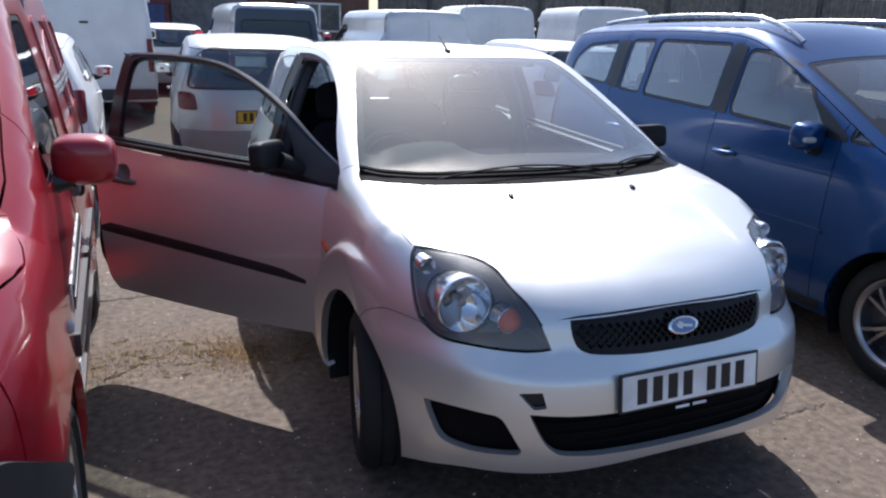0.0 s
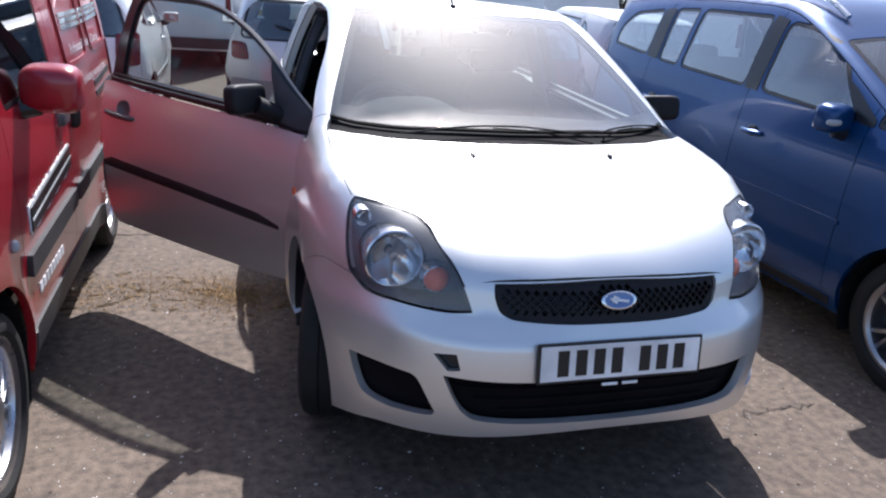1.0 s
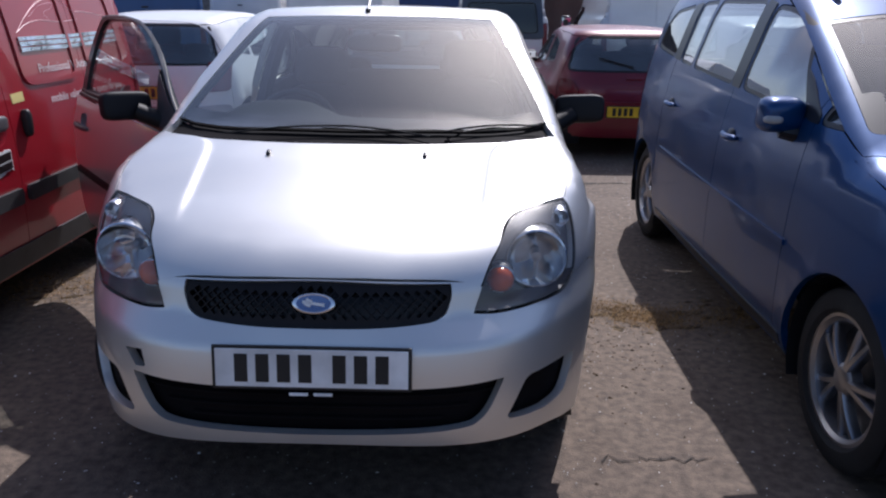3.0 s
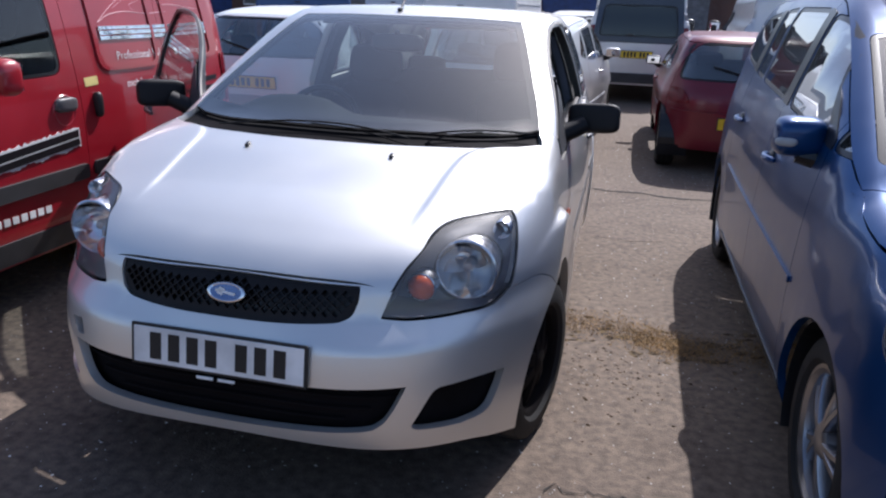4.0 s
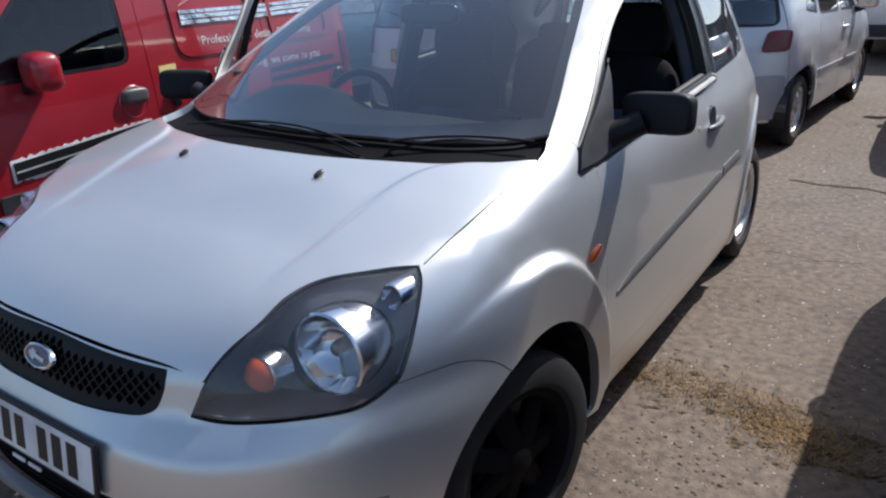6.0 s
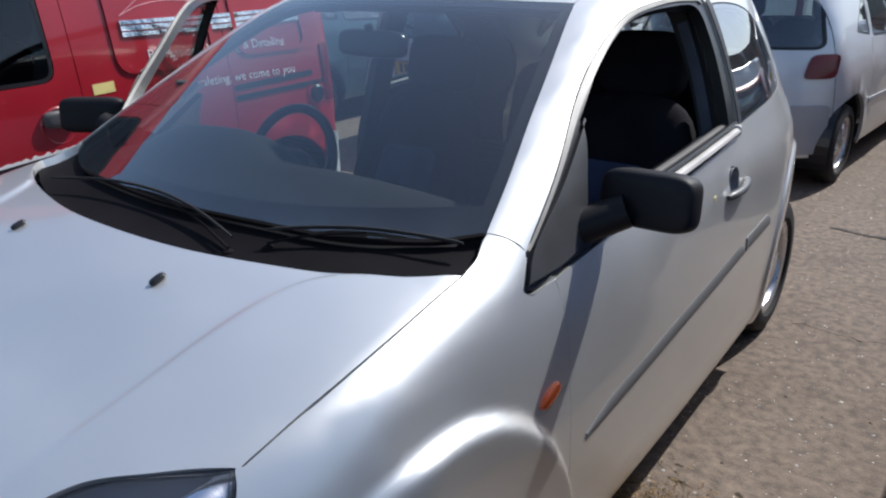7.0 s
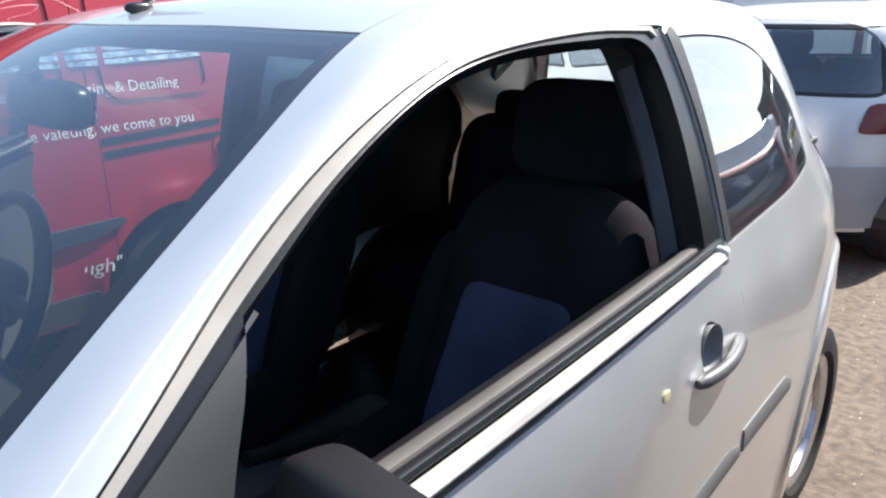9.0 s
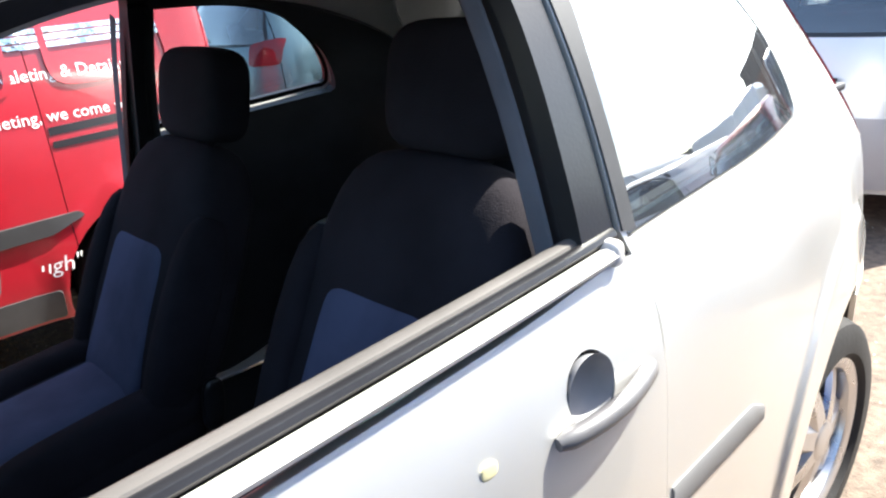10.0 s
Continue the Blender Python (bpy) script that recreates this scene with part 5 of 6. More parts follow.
def soft(pts, r=0.05):
    """A polygon with rounded corners."""
    P = np.array(pts, float)
    out = []
    for a, b, c in zip(np.roll(P, 1, 0), P, np.roll(P, -1, 0)):
        u, v = a - b, c - b
        k = min(r, 0.45 * np.linalg.norm(u), 0.45 * np.linalg.norm(v))
        p, q = b + u / np.linalg.norm(u) * k, b + v / np.linalg.norm(v) * k
        for t in np.linspace(0, 1, 5):
            out.append((1 - t) ** 2 * p + 2 * t * (1 - t) * b + t * t * q)
    return np.array(out)


# blue people carrier
MPV = make_shell(
    width=curve([(-0.5, 0.80), (0, 0.83), (0.4, 0.86), (0.9, 0.885), (1.6, 0.897), (3.0, 0.897), (3.8, 0.88), (4.2, 0.85), (4.6, 0.80)]),
    lean=curve([(0.0, -0.12), (0.2, -0.05), (0.3, -0.015), (0.5, 0), (0.75, -0.004), (0.9, -0.015), (1.0, -0.03), (1.1, -0.05), (1.3, -0.108), (1.5, -0.18), (1.65, -0.27), (1.9, -0.42)]),
    bonnet=curve([(-0.5, 0.5), (-0.1, 0.74), (0.05, 0.82), (0.2, 0.89), (0.5, 0.97), (0.8, 1.03), (1.1, 1.07), (1.6, 1.09), (5, 0.9)]),
    roof=curve([(-0.5, 1.3), (1.2, 1.50), (1.6, 1.58), (2.0, 1.63), (2.6, 1.65), (3.4, 1.635), (4.0, 1.59), (4.4, 1.5), (5, 1.3)]),
    front=curve([(0.0, 0.2), (0.15, 0.08), (0.3, 0.02), (0.5, 0), (0.7, 0.03), (0.85, 0.10), (1.0, 0.3), (1.9, 1.2)]),
    back=curve([(0.0, 4.3), (0.3, 4.38), (0.6, 4.40), (0.95, 4.37), (1.2, 4.30), (1.5, 4.16), (1.65, 4.0), (1.9, 3.7)]),
    screen=0.50, arches=((0.93, 0.31), (3.608, 0.31)), base=0.86, bend=0.18, half=0.9, cowl=1.05, nose=0.65, tail=0.5, edge=0.08, ring=0.35, flare=0.008)
blue_car = thing("blue_car", "dark blue people carrier with silver roof rails", "car", pose(2.49, -0.45, 0))
win1 = soft([(1.43, 1.09), (2.14, 1.135), (2.15, 1.50), (1.95, 1.485), (1.72, 1.40)], 0.06)
win2 = soft([(2.27, 1.14), (2.93, 1.17), (2.93, 1.525), (2.28, 1.52)], 0.05)
win2b = soft([(2.97, 1.172), (3.20, 1.185), (3.22, 1.515), (2.97, 1.524)], 0.04)
win3 = soft([(3.36, 1.20), (3.86, 1.24), (3.86, 1.36), (3.72, 1.47), (3.36, 1.505)], 0.05)
win0 = soft([(1.10, 1.085), (1.34, 1.09), (1.34, 1.22)], 0.03)
mpv_screen = soft([(-0.77, 1.15), (-0.4, 0.98), (0, 0.92), (0.4, 0.98), (0.77, 1.15), (0.69, 1.79), (0.3, 1.74), (0, 1.72), (-0.3, 1.74), (-0.69, 1.79)], 0.03)
mpv_back = soft([(-0.52, 1.50), (0.52, 1.50), (0.62, 1.12), (-0.62, 1.12)], 0.07)
HUBS = ((0.93, 0.31), (3.608, 0.31))
vehicle(blue_car, MPV, 4.4, HUBS, BLUE, [win0, win1, win2, win2b, win3], [1.38, 2.22, 3.29], y0=0.45, screen=mpv_screen, back_window=mpv_back, nose_top=0.80, base=lambda x: 0.80 + 0.2 * (x / 0.7) ** 2, ring=0.35, names=["front_wing", "front_door", "rear_door", "rear_quarter"])
for s in (1, -1):
    skin("pillar_cover", MPV, "side", soft([(2.155, 1.13), (2.265, 1.135), (2.272, 1.525), (2.16, 1.505)], 0.02), SATIN, blue_car, sign=s, lift=0.003, deep=0.01, label="black door pillar cover")
    skin("pillar_cover", MPV, "side", soft([(3.215, 1.185), (3.35, 1.195), (3.35, 1.505), (3.235, 1.515)], 0.02), SATIN, blue_car, sign=s, lift=0.003, deep=0.01, label="black rear pillar cover")
    skin("pillar_cover", MPV, "side", soft([(1.35, 1.085), (1.44, 1.09), (1.60, 1.27), (1.53, 1.235), (1.35, 1.12)], 0.015), SATIN, blue_car, sign=s, lift=0.003, deep=0.01, label="black mirror pillar cover")
    mirror_on(blue_car, MPV, 1.50, 1.10, s, BLUE, (0.16, 0.12, 0.135), 0.05)
    for y, z in ((2.08, 0.93), (3.12, 0.95)):
        handle_on(blue_car, MPV, y, z, s, BLUE)
    skin("waist_strip", MPV, "side", soft([(1.36, 0.660), (3.20, 0.690), (3.20, 0.664), (1.36, 0.634)], 0.006), BLUE, blue_car, sign=s, lift=0.009, deep=0.012, label="thin blue side moulding")
    skin("sill_cover", MPV, "side", soft([(1.32, 0.25), (3.22, 0.25), (3.22, 0.30), (1.32, 0.30)], 0.01), SATIN, blue_car, sign=s, lift=0.004, deep=0.01)
    p = on_skin(MPV, "top", spline([(s * 0.575, 1.93), (s * 0.58, 2.3), (s * 0.575, 3.0), (s * 0.56, 3.75)], 8))
    p[:, 2] += 0.045 * np.sin(np.linspace(0.08, math.pi - 0.08, len(p))) ** 0.4
    part("roof_bar", tube(bmesh.new(), p, 0.014, 10), ALLOY, blue_car, "silver roof rail", True)
    for h in HUBS:
        wheel(blue_car, (s * 0.75, h[0], 0.31), "twin", 0.31, 0.215, 0.205, s, tint=SHADE_GREY_ALLOY)
    lens = skin("headlamp", MPV, "nose", soft([(0.55, 0.72), (0.58, 0.62), (0.80, 0.64), (0.98, 0.76), (0.99, 0.86), (0.78, 0.81)], 0.04), LENS, blue_car, sign=s, lift=0.004, deep=0.01, sheet=0.003)
    skin("lamp_housing", MPV, "nose", soft([(0.55, 0.72), (0.58, 0.62), (0.80, 0.64), (0.98, 0.76), (0.99, 0.86), (0.78, 0.81)], 0.04), ALLOY, lens, sign=s, lift=0.001, deep=0.01)
    skin("tail_lamp", MPV, "side", soft([(3.98, 0.80), (4.10, 0.80), (4.10, 1.20), (3.98, 1.12)], 0.03), RED_LENS, blue_car, sign=s, lift=0.004, deep=0.02)
seat(blue_car, 0.37, 0.05, 0.12, "dark front seat")
seat(blue_car, -0.37, 0.05, 0.12, "dark front seat")
rear_bench(blue_car, 0.0, 0.14)
dashboard(blue_car, 0.05, 0.07, 0.74)

# red panel van
VAN = make_shell(
    width=curve([(-0.5, 0.78), (0, 0.79), (0.4, 0.81), (0.9, 0.825), (1.6, 0.83), (3.2, 0.83), (3.7, 0.82), (4.2, 0.80)]),
    lean=curve([(0.0, -0.08), (0.2, -0.03), (0.35, -0.008), (0.5, 0), (0.9, 0), (1.0, -0.008), (1.2, -0.035), (1.4, -0.07), (1.6, -0.115), (1.75, -0.16), (2.0, -0.3)]),
    bonnet=curve([(-0.5, 0.6), (-0.1, 0.84), (0.05, 0.92), (0.2, 0.98), (0.5, 1.05), (0.8, 1.10), (1.1, 1.12), (1.6, 1.12), (5, 1.0)]),
    roof=curve([(-0.5, 1.5), (1.0, 1.68), (1.4, 1.76), (1.8, 1.79), (2.4, 1.80), (3.3, 1.79), (3.9, 1.76), (5, 1.7)]),
    front=curve([(0.0, 0.15), (0.2, 0.05), (0.4, 0.0), (0.6, 0.01), (0.85, 0.06), (1.0, 0.2), (2.0, 1.0)]),
    back=curve([(0.0, 3.58), (0.3, 3.62), (0.6, 3.63), (1.0, 3.62), (1.5, 3.56), (1.75, 3.48), (2.0, 3.36)]),
    screen=0.80, arches=((0.78, 0.30), (3.08, 0.30)), base=0.72, bend=0.16, half=0.83, cowl=1.09, nose=0.5, tail=0.12, edge=0.10, ring=0.36, flare=0.022)
red_van = thing("red_van", "red panel van with white valeting lettering", "van", pose(-2.54, -0.37, 0))
VHUB = ((0.78, 0.295), (3.08, 0.295))
vwin = soft([(1.22, 1.075), (1.93, 1.09), (1.93, 1.56), (1.62, 1.56), (1.22, 1.17)], 0.07)
van_screen = soft([(-0.66, 0.93), (-0.3, 0.83), (0, 0.80), (0.3, 0.83), (0.66, 0.93), (0.60, 1.42), (0, 1.36), (-0.60, 1.42)], 0.06)
vehicle(red_van, VAN, 3.63, VHUB, RED, [vwin], [1.16, 2.02, 2.79], y0=0.4, y1=3.50, screen=van_screen, nose_top=0.90, base=lambda x: 0.70 + 0.17 * (x / 0.7) ** 2, ring=0.36, names=["front_wing", "front_door", "sliding_door", "rear_quarter"], glass=DARK_PANE)
for s in (1, -1):
    mirror_on(red_van, VAN, 1.42, 1.12, s, RED, (0.19, 0.13, 0.165), 0.09)
    for h in VHUB:
        wheel(red_van, (s * 0.735, h[0], 0.295), "fifteen", 0.295, 0.215, 0.19, s)
    # pressed frames of the blind side panels
    for frame_line in (soft([(2.20, 1.08), (2.73, 1.08), (2.73, 1.56), (2.20, 1.56)], 0.09), soft([(2.85, 1.10), (3.34, 1.10), (3.30, 1.55), (2.85, 1.56)], 0.09)):
        skin("pressed_frame", VAN, "side", frame_line, RED, red_van, holes=[shrink(resample(frame_line, 0.03), 0.028)], sign=s, lift=0.009, deep=0.012)
    skin("runner", VAN, "side", soft([(2.80, 0.885), (3.45, 0.90), (3.45, 0.93), (2.80, 0.915)], 0.01), SATIN, red_van, sign=s, lift=0.004, deep=0.006, label="black sliding door runner")
    skin("lower_cladding", VAN, "side", soft([(1.17, 0.245), (2.70, 0.245), (2.70, 0.36), (1.17, 0.36)], 0.02), TRIM, red_van, sign=s, lift=0.010, deep=0.02, label="dark sill cladding")
    skin("rear_bumper_end", VAN, "side", soft([(3.36, 0.33), (3.49, 0.33), (3.49, 0.62), (3.40, 0.62)], 0.03), PALE_GREY, red_van, sign=s, lift=0.02, deep=0.03, label="pale grey rear bumper end")
    skin("front_bumper_end", VAN, "nose", soft([(0.0, 0.25), (0.80, 0.27), (0.84, 0.40), (0.94, 0.56), (0.72, 0.73), (0.0, 0.75)], 0.04), TRIM, red_van, sign=s, lift=0.02, deep=0.03, label="dark plastic front bumper")
    lens = skin("headlamp", VAN, "nose", soft([(0.35, 0.80), (0.69, 0.82), (0.73, 1.0), (0.42, 0.96)], 0.04), LENS, red_van, sign=s, lift=0.006, deep=0.012, sheet=0.003)
    skin("lamp_housing", VAN, "nose", soft([(0.35, 0.80), (0.69, 0.82), (0.73, 1.0), (0.42, 0.96)], 0.04), ALLOY, lens, sign=s, lift=0.001, deep=0.01)
    hx = float(on_skin(VAN, "side", [(1.90, 0.93)])[0, 0])
    ring = part("handle_dish", lathe(bmesh.new(), [(-0.018, 0.001), (-0.012, 0.052), (0.003, 0.066), (0.006, 0.074), (0.0, 0.080)], 32), RED, red_van, "round red pressed handle dish", True)
    ring.matrix_basis = pose(s * hx, 1.895, 0.915, 0, 0, 0 if s > 0 else 180)
    part("door_handle", pillow(bmesh.new(), (0.045, 0.145, 0.070), (s * (hx + 0.010), 1.90, 0.945), 0.55, 0.7), HANDLE, red_van, "dark grey rounded door handle", True)
    hy = float(on_skin(VAN, "side", [(2.13, 0.93)])[0, 0])
    part("door_handle", pillow(bmesh.new(), (0.05, 0.045, 0.13), (s * (hy + 0.012), 2.13, 0.92), 0.6, 0.7), BLACK, red_van, "black upright sliding door handle", True)
    part("side_lamp", pillow(bmesh.new(), (0.03, 0.04, 0.04), (s * float(on_skin(VAN, "side", [(1.06, 0.70)])[0, 0]), 1.06, 0.70), 0.8, 0.8), PALE_GREY, red_van, smooth=True)
    skin("tail_lamp", VAN, "side", soft([(3.42, 0.80), (3.49, 0.80), (3.49, 1.12), (3.42, 1.12)], 0.02), RED_LENS, red_van, sign=s, lift=0.006, deep=0.02)
    skin("filler_cap", VAN, "side", disc(3.36, 0.85, 0.075), RED, red_van, sign=s, lift=0.004, deep=0.006)
    part("filler_lock", lathe(bmesh.new(), [(-0.02, 0.05), (0.012, 0.05), (0.02, 0.04), (0.02, 0.001)], 24), SATIN, red_van, "black fuel filler cap", True).matrix_basis = pose(s * float(on_skin(VAN, "side", [(3.36, 0.85)])[0, 0]), 3.36, 0.85, 0, 0, 0 if s > 0 else 180)
# vinyl on the side towards the silver car
def wavy(y0, y1, z0, z1, n=40, amp=0.006):
    ys = np.linspace(y0, y1, n)
    up = [(y, z0 + (z1 - z0) * (y - y0) / (y1 - y0) + 0.05 + amp * math.sin(9 * i) + amp * 0.6 * math.sin(4.1 * i)) for i, y in enumerate(ys)]
    dn = [(y, z0 + (z1 - z0) * (y - y0) / (y1 - y0) - 0.05 + amp * math.sin(7 * i) + amp * 0.6 * math.cos(3.3 * i)) for i, y in enumerate(ys)]
    return np.array(up + dn[::-1])


STRIPE = metal("crinkled_foil", (0.62, 0.66, 0.68), 0.18)
nt = STRIPE.node_tree
_, wv = noise_mix(nt, 6.0, (0, 0, 0), (1, 1, 1))
bump(nt, nt.nodes["Principled BSDF"], wv.outputs["Fac"], 1.0, 0.05)
skin("torn_moulding", VAN, "side", wavy(1.26, 1.97, 0.715, 0.775), VINYL, red_van, lift=0.003, deep=0.004, gap=0, label="white torn edge of a peeled strip")
skin("peeled_strip", VAN, "side", np.array([(1.27, 0.675), (1.96, 0.735), (1.96, 0.815), (1.27, 0.755)]), SATIN, red_van, lift=0.008, deep=0.006, label="glossy black peeled door strip")
for z, w in ((1.250, 0.0095), (1.276, 0.0105), (1.301, 0.0085)):
    skin("foil_stripe", VAN, "side", np.array([(2.26, z - w), (2.75, z - w), (3.3, z - w + 0.01), (3.3, z + w + 0.01), (2.75, z + w), (2.26, z + w)]), STRIPE, red_van, lift=0.005 + 0.3 * w, deep=0.005, gap=0, label="crinkled silver foil stripe")
skin("strip_line", VAN, "side", np.array([(1.275, 0.709), (1.955, 0.769), (1.955, 0.777), (1.275, 0.717)]), PALE_GREY, red_van, lift=0.010, deep=0.004, gap=0, label="pale line along the peeled strip")
for y in np.arange(1.34, 1.72, 0.052):
    part("bar", box((0.003, 0.036, 0.034), (float(on_skin(VAN, "side", [(y, 0.455)])[0, 0]) + 0.002, y, 0.455), 0), VINYL, red_van)
skin("door_moulding", VAN, "side", soft([(1.18, 0.545), (2.00, 0.555), (2.00, 0.635), (1.18, 0.625)], 0.02), TRIM, red_van, lift=0.018, deep=0.02, label="scuffed dark door moulding")
skin("pale_moulding", VAN, "side", soft([(2.05, 0.555), (2.72, 0.575), (2.85, 0.62), (2.83, 0.645), (2.05, 0.635)], 0.02), TRIM, red_van, lift=0.018, deep=0.02, label="dark sliding door moulding")
skin("dark_stripe", VAN, "side", np.array([(2.80, 0.935), (3.34, 0.955), (3.34, 0.985), (2.80, 0.965)]), SATIN, red_van, lift=0.003, deep=0.004, gap=0, label="dark line below the lettering")
skin("warning_sticker", VAN, "side", np.array([(2.07, 1.015), (2.17, 1.02), (2.17, 1.065), (2.07, 1.06)]), YELLOW, red_van, lift=0.002, deep=0.002, gap=0, label="small yellow sticker")
lettering("Professional Valeting & Detailing", 0.062, VAN, (2.36, 1.135), red_van, VINYL)
lettering("mobile valeting, we come to you", 0.062, VAN, (2.40, 0.985), red_van, VINYL)
lettering('ugh"', 0.085, VAN, (2.64, 0.43), red_van, VINYL, slant=0.2)
for pts in (((2.27, 1.33), (2.40, 1.41), (2.55, 1.475), (2.72, 1.495), (2.86, 1.43), (2.98, 1.425), (3.25, 1.40)), ((2.27, 1.33), (2.38, 1.37), (2.52, 1.385), (2.70, 1.375), (2.90, 1.385)), ((2.42, 1.40), (2.55, 1.455), (2.68, 1.468), (2.65, 1.44), (2.57, 1.42), (2.60, 1.385))):
    p = on_skin(VAN, "side", spline(pts, 8))
    p[:, 0] -= 0.0015
    part("line_drawing", tube(bmesh.new(), p, 0.0035, 6, 0.4), PINK_VINYL, red_van, "white outline drawing")
seat(red_van, 0.36, -0.40, 0.16, "dark van seat")
seat(red_van, -0.36, -0.40, 0.16, "dark van seat")
dashboard(red_van, -0.18, 0.10, 0.70)
part("bulkhead", box((1.45, 0.03, 1.35), (0, 2.20, 1.0), 0.01), GREY_TRIM, red_van)


# ---- cars further back ----
# Grey bumper paint; on the pale silver car it paints in the bumper's shade.
BUMPER_SHADE_GREY = paint("bumper_shade_grey", (0.34, 0.34, 0.36), 0.2, 0.45, 0.3, 0.1)
TEAL = paint("teal_paint", (0.10, 0.16, 0.19), 0.5, 0.32, 0.8, 0.1)
def hatch_shell(L, half, H, fo, wb, square=0.0):
    """A small family car's skin from its main sizes."""
    k = H / 1.47
    f = L / 3.92
    return make_shell(
        width=curve([(-0.5, half - 0.05), (0, half - 0.03), (0.3 * f, half - 0.015), (1.1 * f, half - 0.004), (1.6 * f, half), (2.5 * f, half), (3.1 * f, half - 0.01), (3.6 * f, half - 0.04), (L, half - 0.09), (L + 0.5, half - 0.2)]),
        lean=curve([(0.0, -0.12), (0.15, -0.06), (0.25, -0.02), (0.4, -0.005), (0.6, 0), (0.78, -0.006), (0.9 * k, -0.025), (1.0 * k, -0.05), (1.15 * k, -0.095), (1.3 * k, -0.15), (1.42 * k, -0.20), (1.7 * k, -0.33)]),
        bonnet=curve([(-0.5, 0.3), (-0.1, 0.62), (0.06, 0.74), (0.2, 0.83), (0.5 * f, 0.92 * k), (0.9 * f, 1.0 * k), (1.3 * f, 1.04 * k), (L + 0.6, 0.9)]),
        roof=curve([(-0.5, 1.2 * k), (1.4 * f, 1.41 * k), (1.7 * f, 1.455 * k), (2.2 * f, 1.47 * k), (2.9 * f, 1.455 * k), (3.5 * f, (1.40 + square) * k), (L, (1.32 + square) * k), (L + 0.6, 1.15 * k)]),
        front=curve([(0.0, 0.2), (0.15, 0.07), (0.3, 0.01), (0.45, 0), (0.62, 0.02), (0.75, 0.07), (0.9, 0.2), (1.8, 0.9)]),
        back=curve([(0.0, L - 0.1), (0.25, L - 0.03), (0.5, L), (0.8, L - 0.03), (0.95 * k, L - 0.06), (1.2 * k, L - 0.17), (1.35 * k, L - 0.27), (1.5 * k, L - 0.42), (1.9 * k, L - 0.9)]),
        screen=0.50 * k, arches=((fo, 0.29), (fo + wb, 0.29)), base=0.85 * f, bend=0.15, half=half, cowl=0.99 * k, nose=0.55, tail=0.45)


def hatch(label, body, at, yaw, L, half, H, fo, wb, doors=5, lamp=None, lamp_mat=RED_LENS, square=0.0, plate=0.72, style="five", skirt=None, turned=180):
    sh = hatch_shell(L, half, H, fo, wb, square)
    car = thing("parked_car", label, "car", pose(*at, 0, 0, yaw) @ pose(0, L, 0, 0, 0, 180) if turned else pose(*at, 0, 0, yaw), "cars parked behind")
    k, f = H / 1.47, L / 3.92
    zb, zt = 0.98 * k, 1.36 * k
    if doors == 5:
        wins = [soft([(1.30 * f, zb), (2.02 * f, zb + 0.02), (2.02 * f, zt), (1.80 * f, zt - 0.02), (1.48 * f, zb + 0.2 * k)], 0.05), soft([(2.10 * f, zb + 0.02), (2.80 * f, zb + 0.04), (2.80 * f, zt - 0.03), (2.10 * f, zt)], 0.05), soft([(2.88 * f, zb + 0.05), (3.20 * f, zb + 0.09), (2.98 * f, zt - 0.08), (2.88 * f, zt - 0.04)], 0.03)]
        cuts = [1.22 * f, 2.06 * f, 2.84 * f]
    else:
        wins = [soft([(1.30 * f, zb), (2.30 * f, zb + 0.02), (2.28 * f, zt), (1.80 * f, zt - 0.02), (1.48 * f, zb + 0.2 * k)], 0.05), soft([(2.42 * f, zb + 0.03), (3.10 * f, zb + 0.07), (2.95 * f, zt - 0.08), (2.42 * f, zt - 0.01)], 0.05)]
        cuts = [1.22 * f, 2.36 * f]
    wb_ = soft([(-half * 0.70, 1.355 * k + square * 0.4), (half * 0.70, 1.355 * k + square * 0.4), (half * 0.82, 0.985 * k), (-half * 0.82, 0.985 * k)], 0.07)
    scr = soft([(-0.62, 1.03 * f), (-0.3, 0.95 * f), (0, 0.93 * f), (0.3, 0.95 * f), (0.62, 1.03 * f), (0.50, 1.62 * f), (0, 1.58 * f), (-0.50, 1.62 * f)], 0.05)
    hubs = ((fo, 0.29), (fo + wb, 0.29))
    vehicle(car, sh, L, hubs, body, wins, cuts, y0=0.42, y1=L - 0.32, screen=scr, back_window=wb_, nose_top=0.76, base=lambda x: 0.82 * f + 0.15 * (x / 0.7) ** 2, ring=0.345, step=0.12)
    for s in (1, -1):
        for h in hubs:
            wheel(car, (s * (half - 0.11), h[0], 0.28), style, 0.28, 0.19, 0.175, s)
        mirror_on(car, sh, 1.36 * f, 1.04 * k, s, body if style != "eight" else BLACK, (0.18, 0.10, 0.11), 0.10)
        handle_on(car, sh, 1.95 * f, 0.86 * k, s, body)
        lp = lamp or [(0.55, 0.80), (0.80, 0.80), (0.80, 0.98), (0.60, 1.0)]
        skin("tail_lamp", sh, "back", soft([(min(x, 0.745) * half / 0.83, z * k) for x, z in lp], 0.04), lamp_mat, car, sign=s, lift=0.012, deep=0.03, label="red tail lamp")
        skin("side_moulding", sh, "side", soft([(1.25 * f, 0.50), (fo + wb - 0.42, 0.52), (fo + wb - 0.42, 0.56), (1.25 * f, 0.54)], 0.01), body if skirt is None else skirt, car, sign=s, lift=0.008, deep=0.01)
    skin("rear_bumper", sh, "back", soft([(-half * 0.88, 0.26), (half * 0.88, 0.26), (half * 0.9, 0.60), (-half * 0.9, 0.60)], 0.05), skirt or body, car, lift=0.02, deep=0.03, label="rear bumper")
    p = on_skin(sh, "back", [(0, plate)])[0]
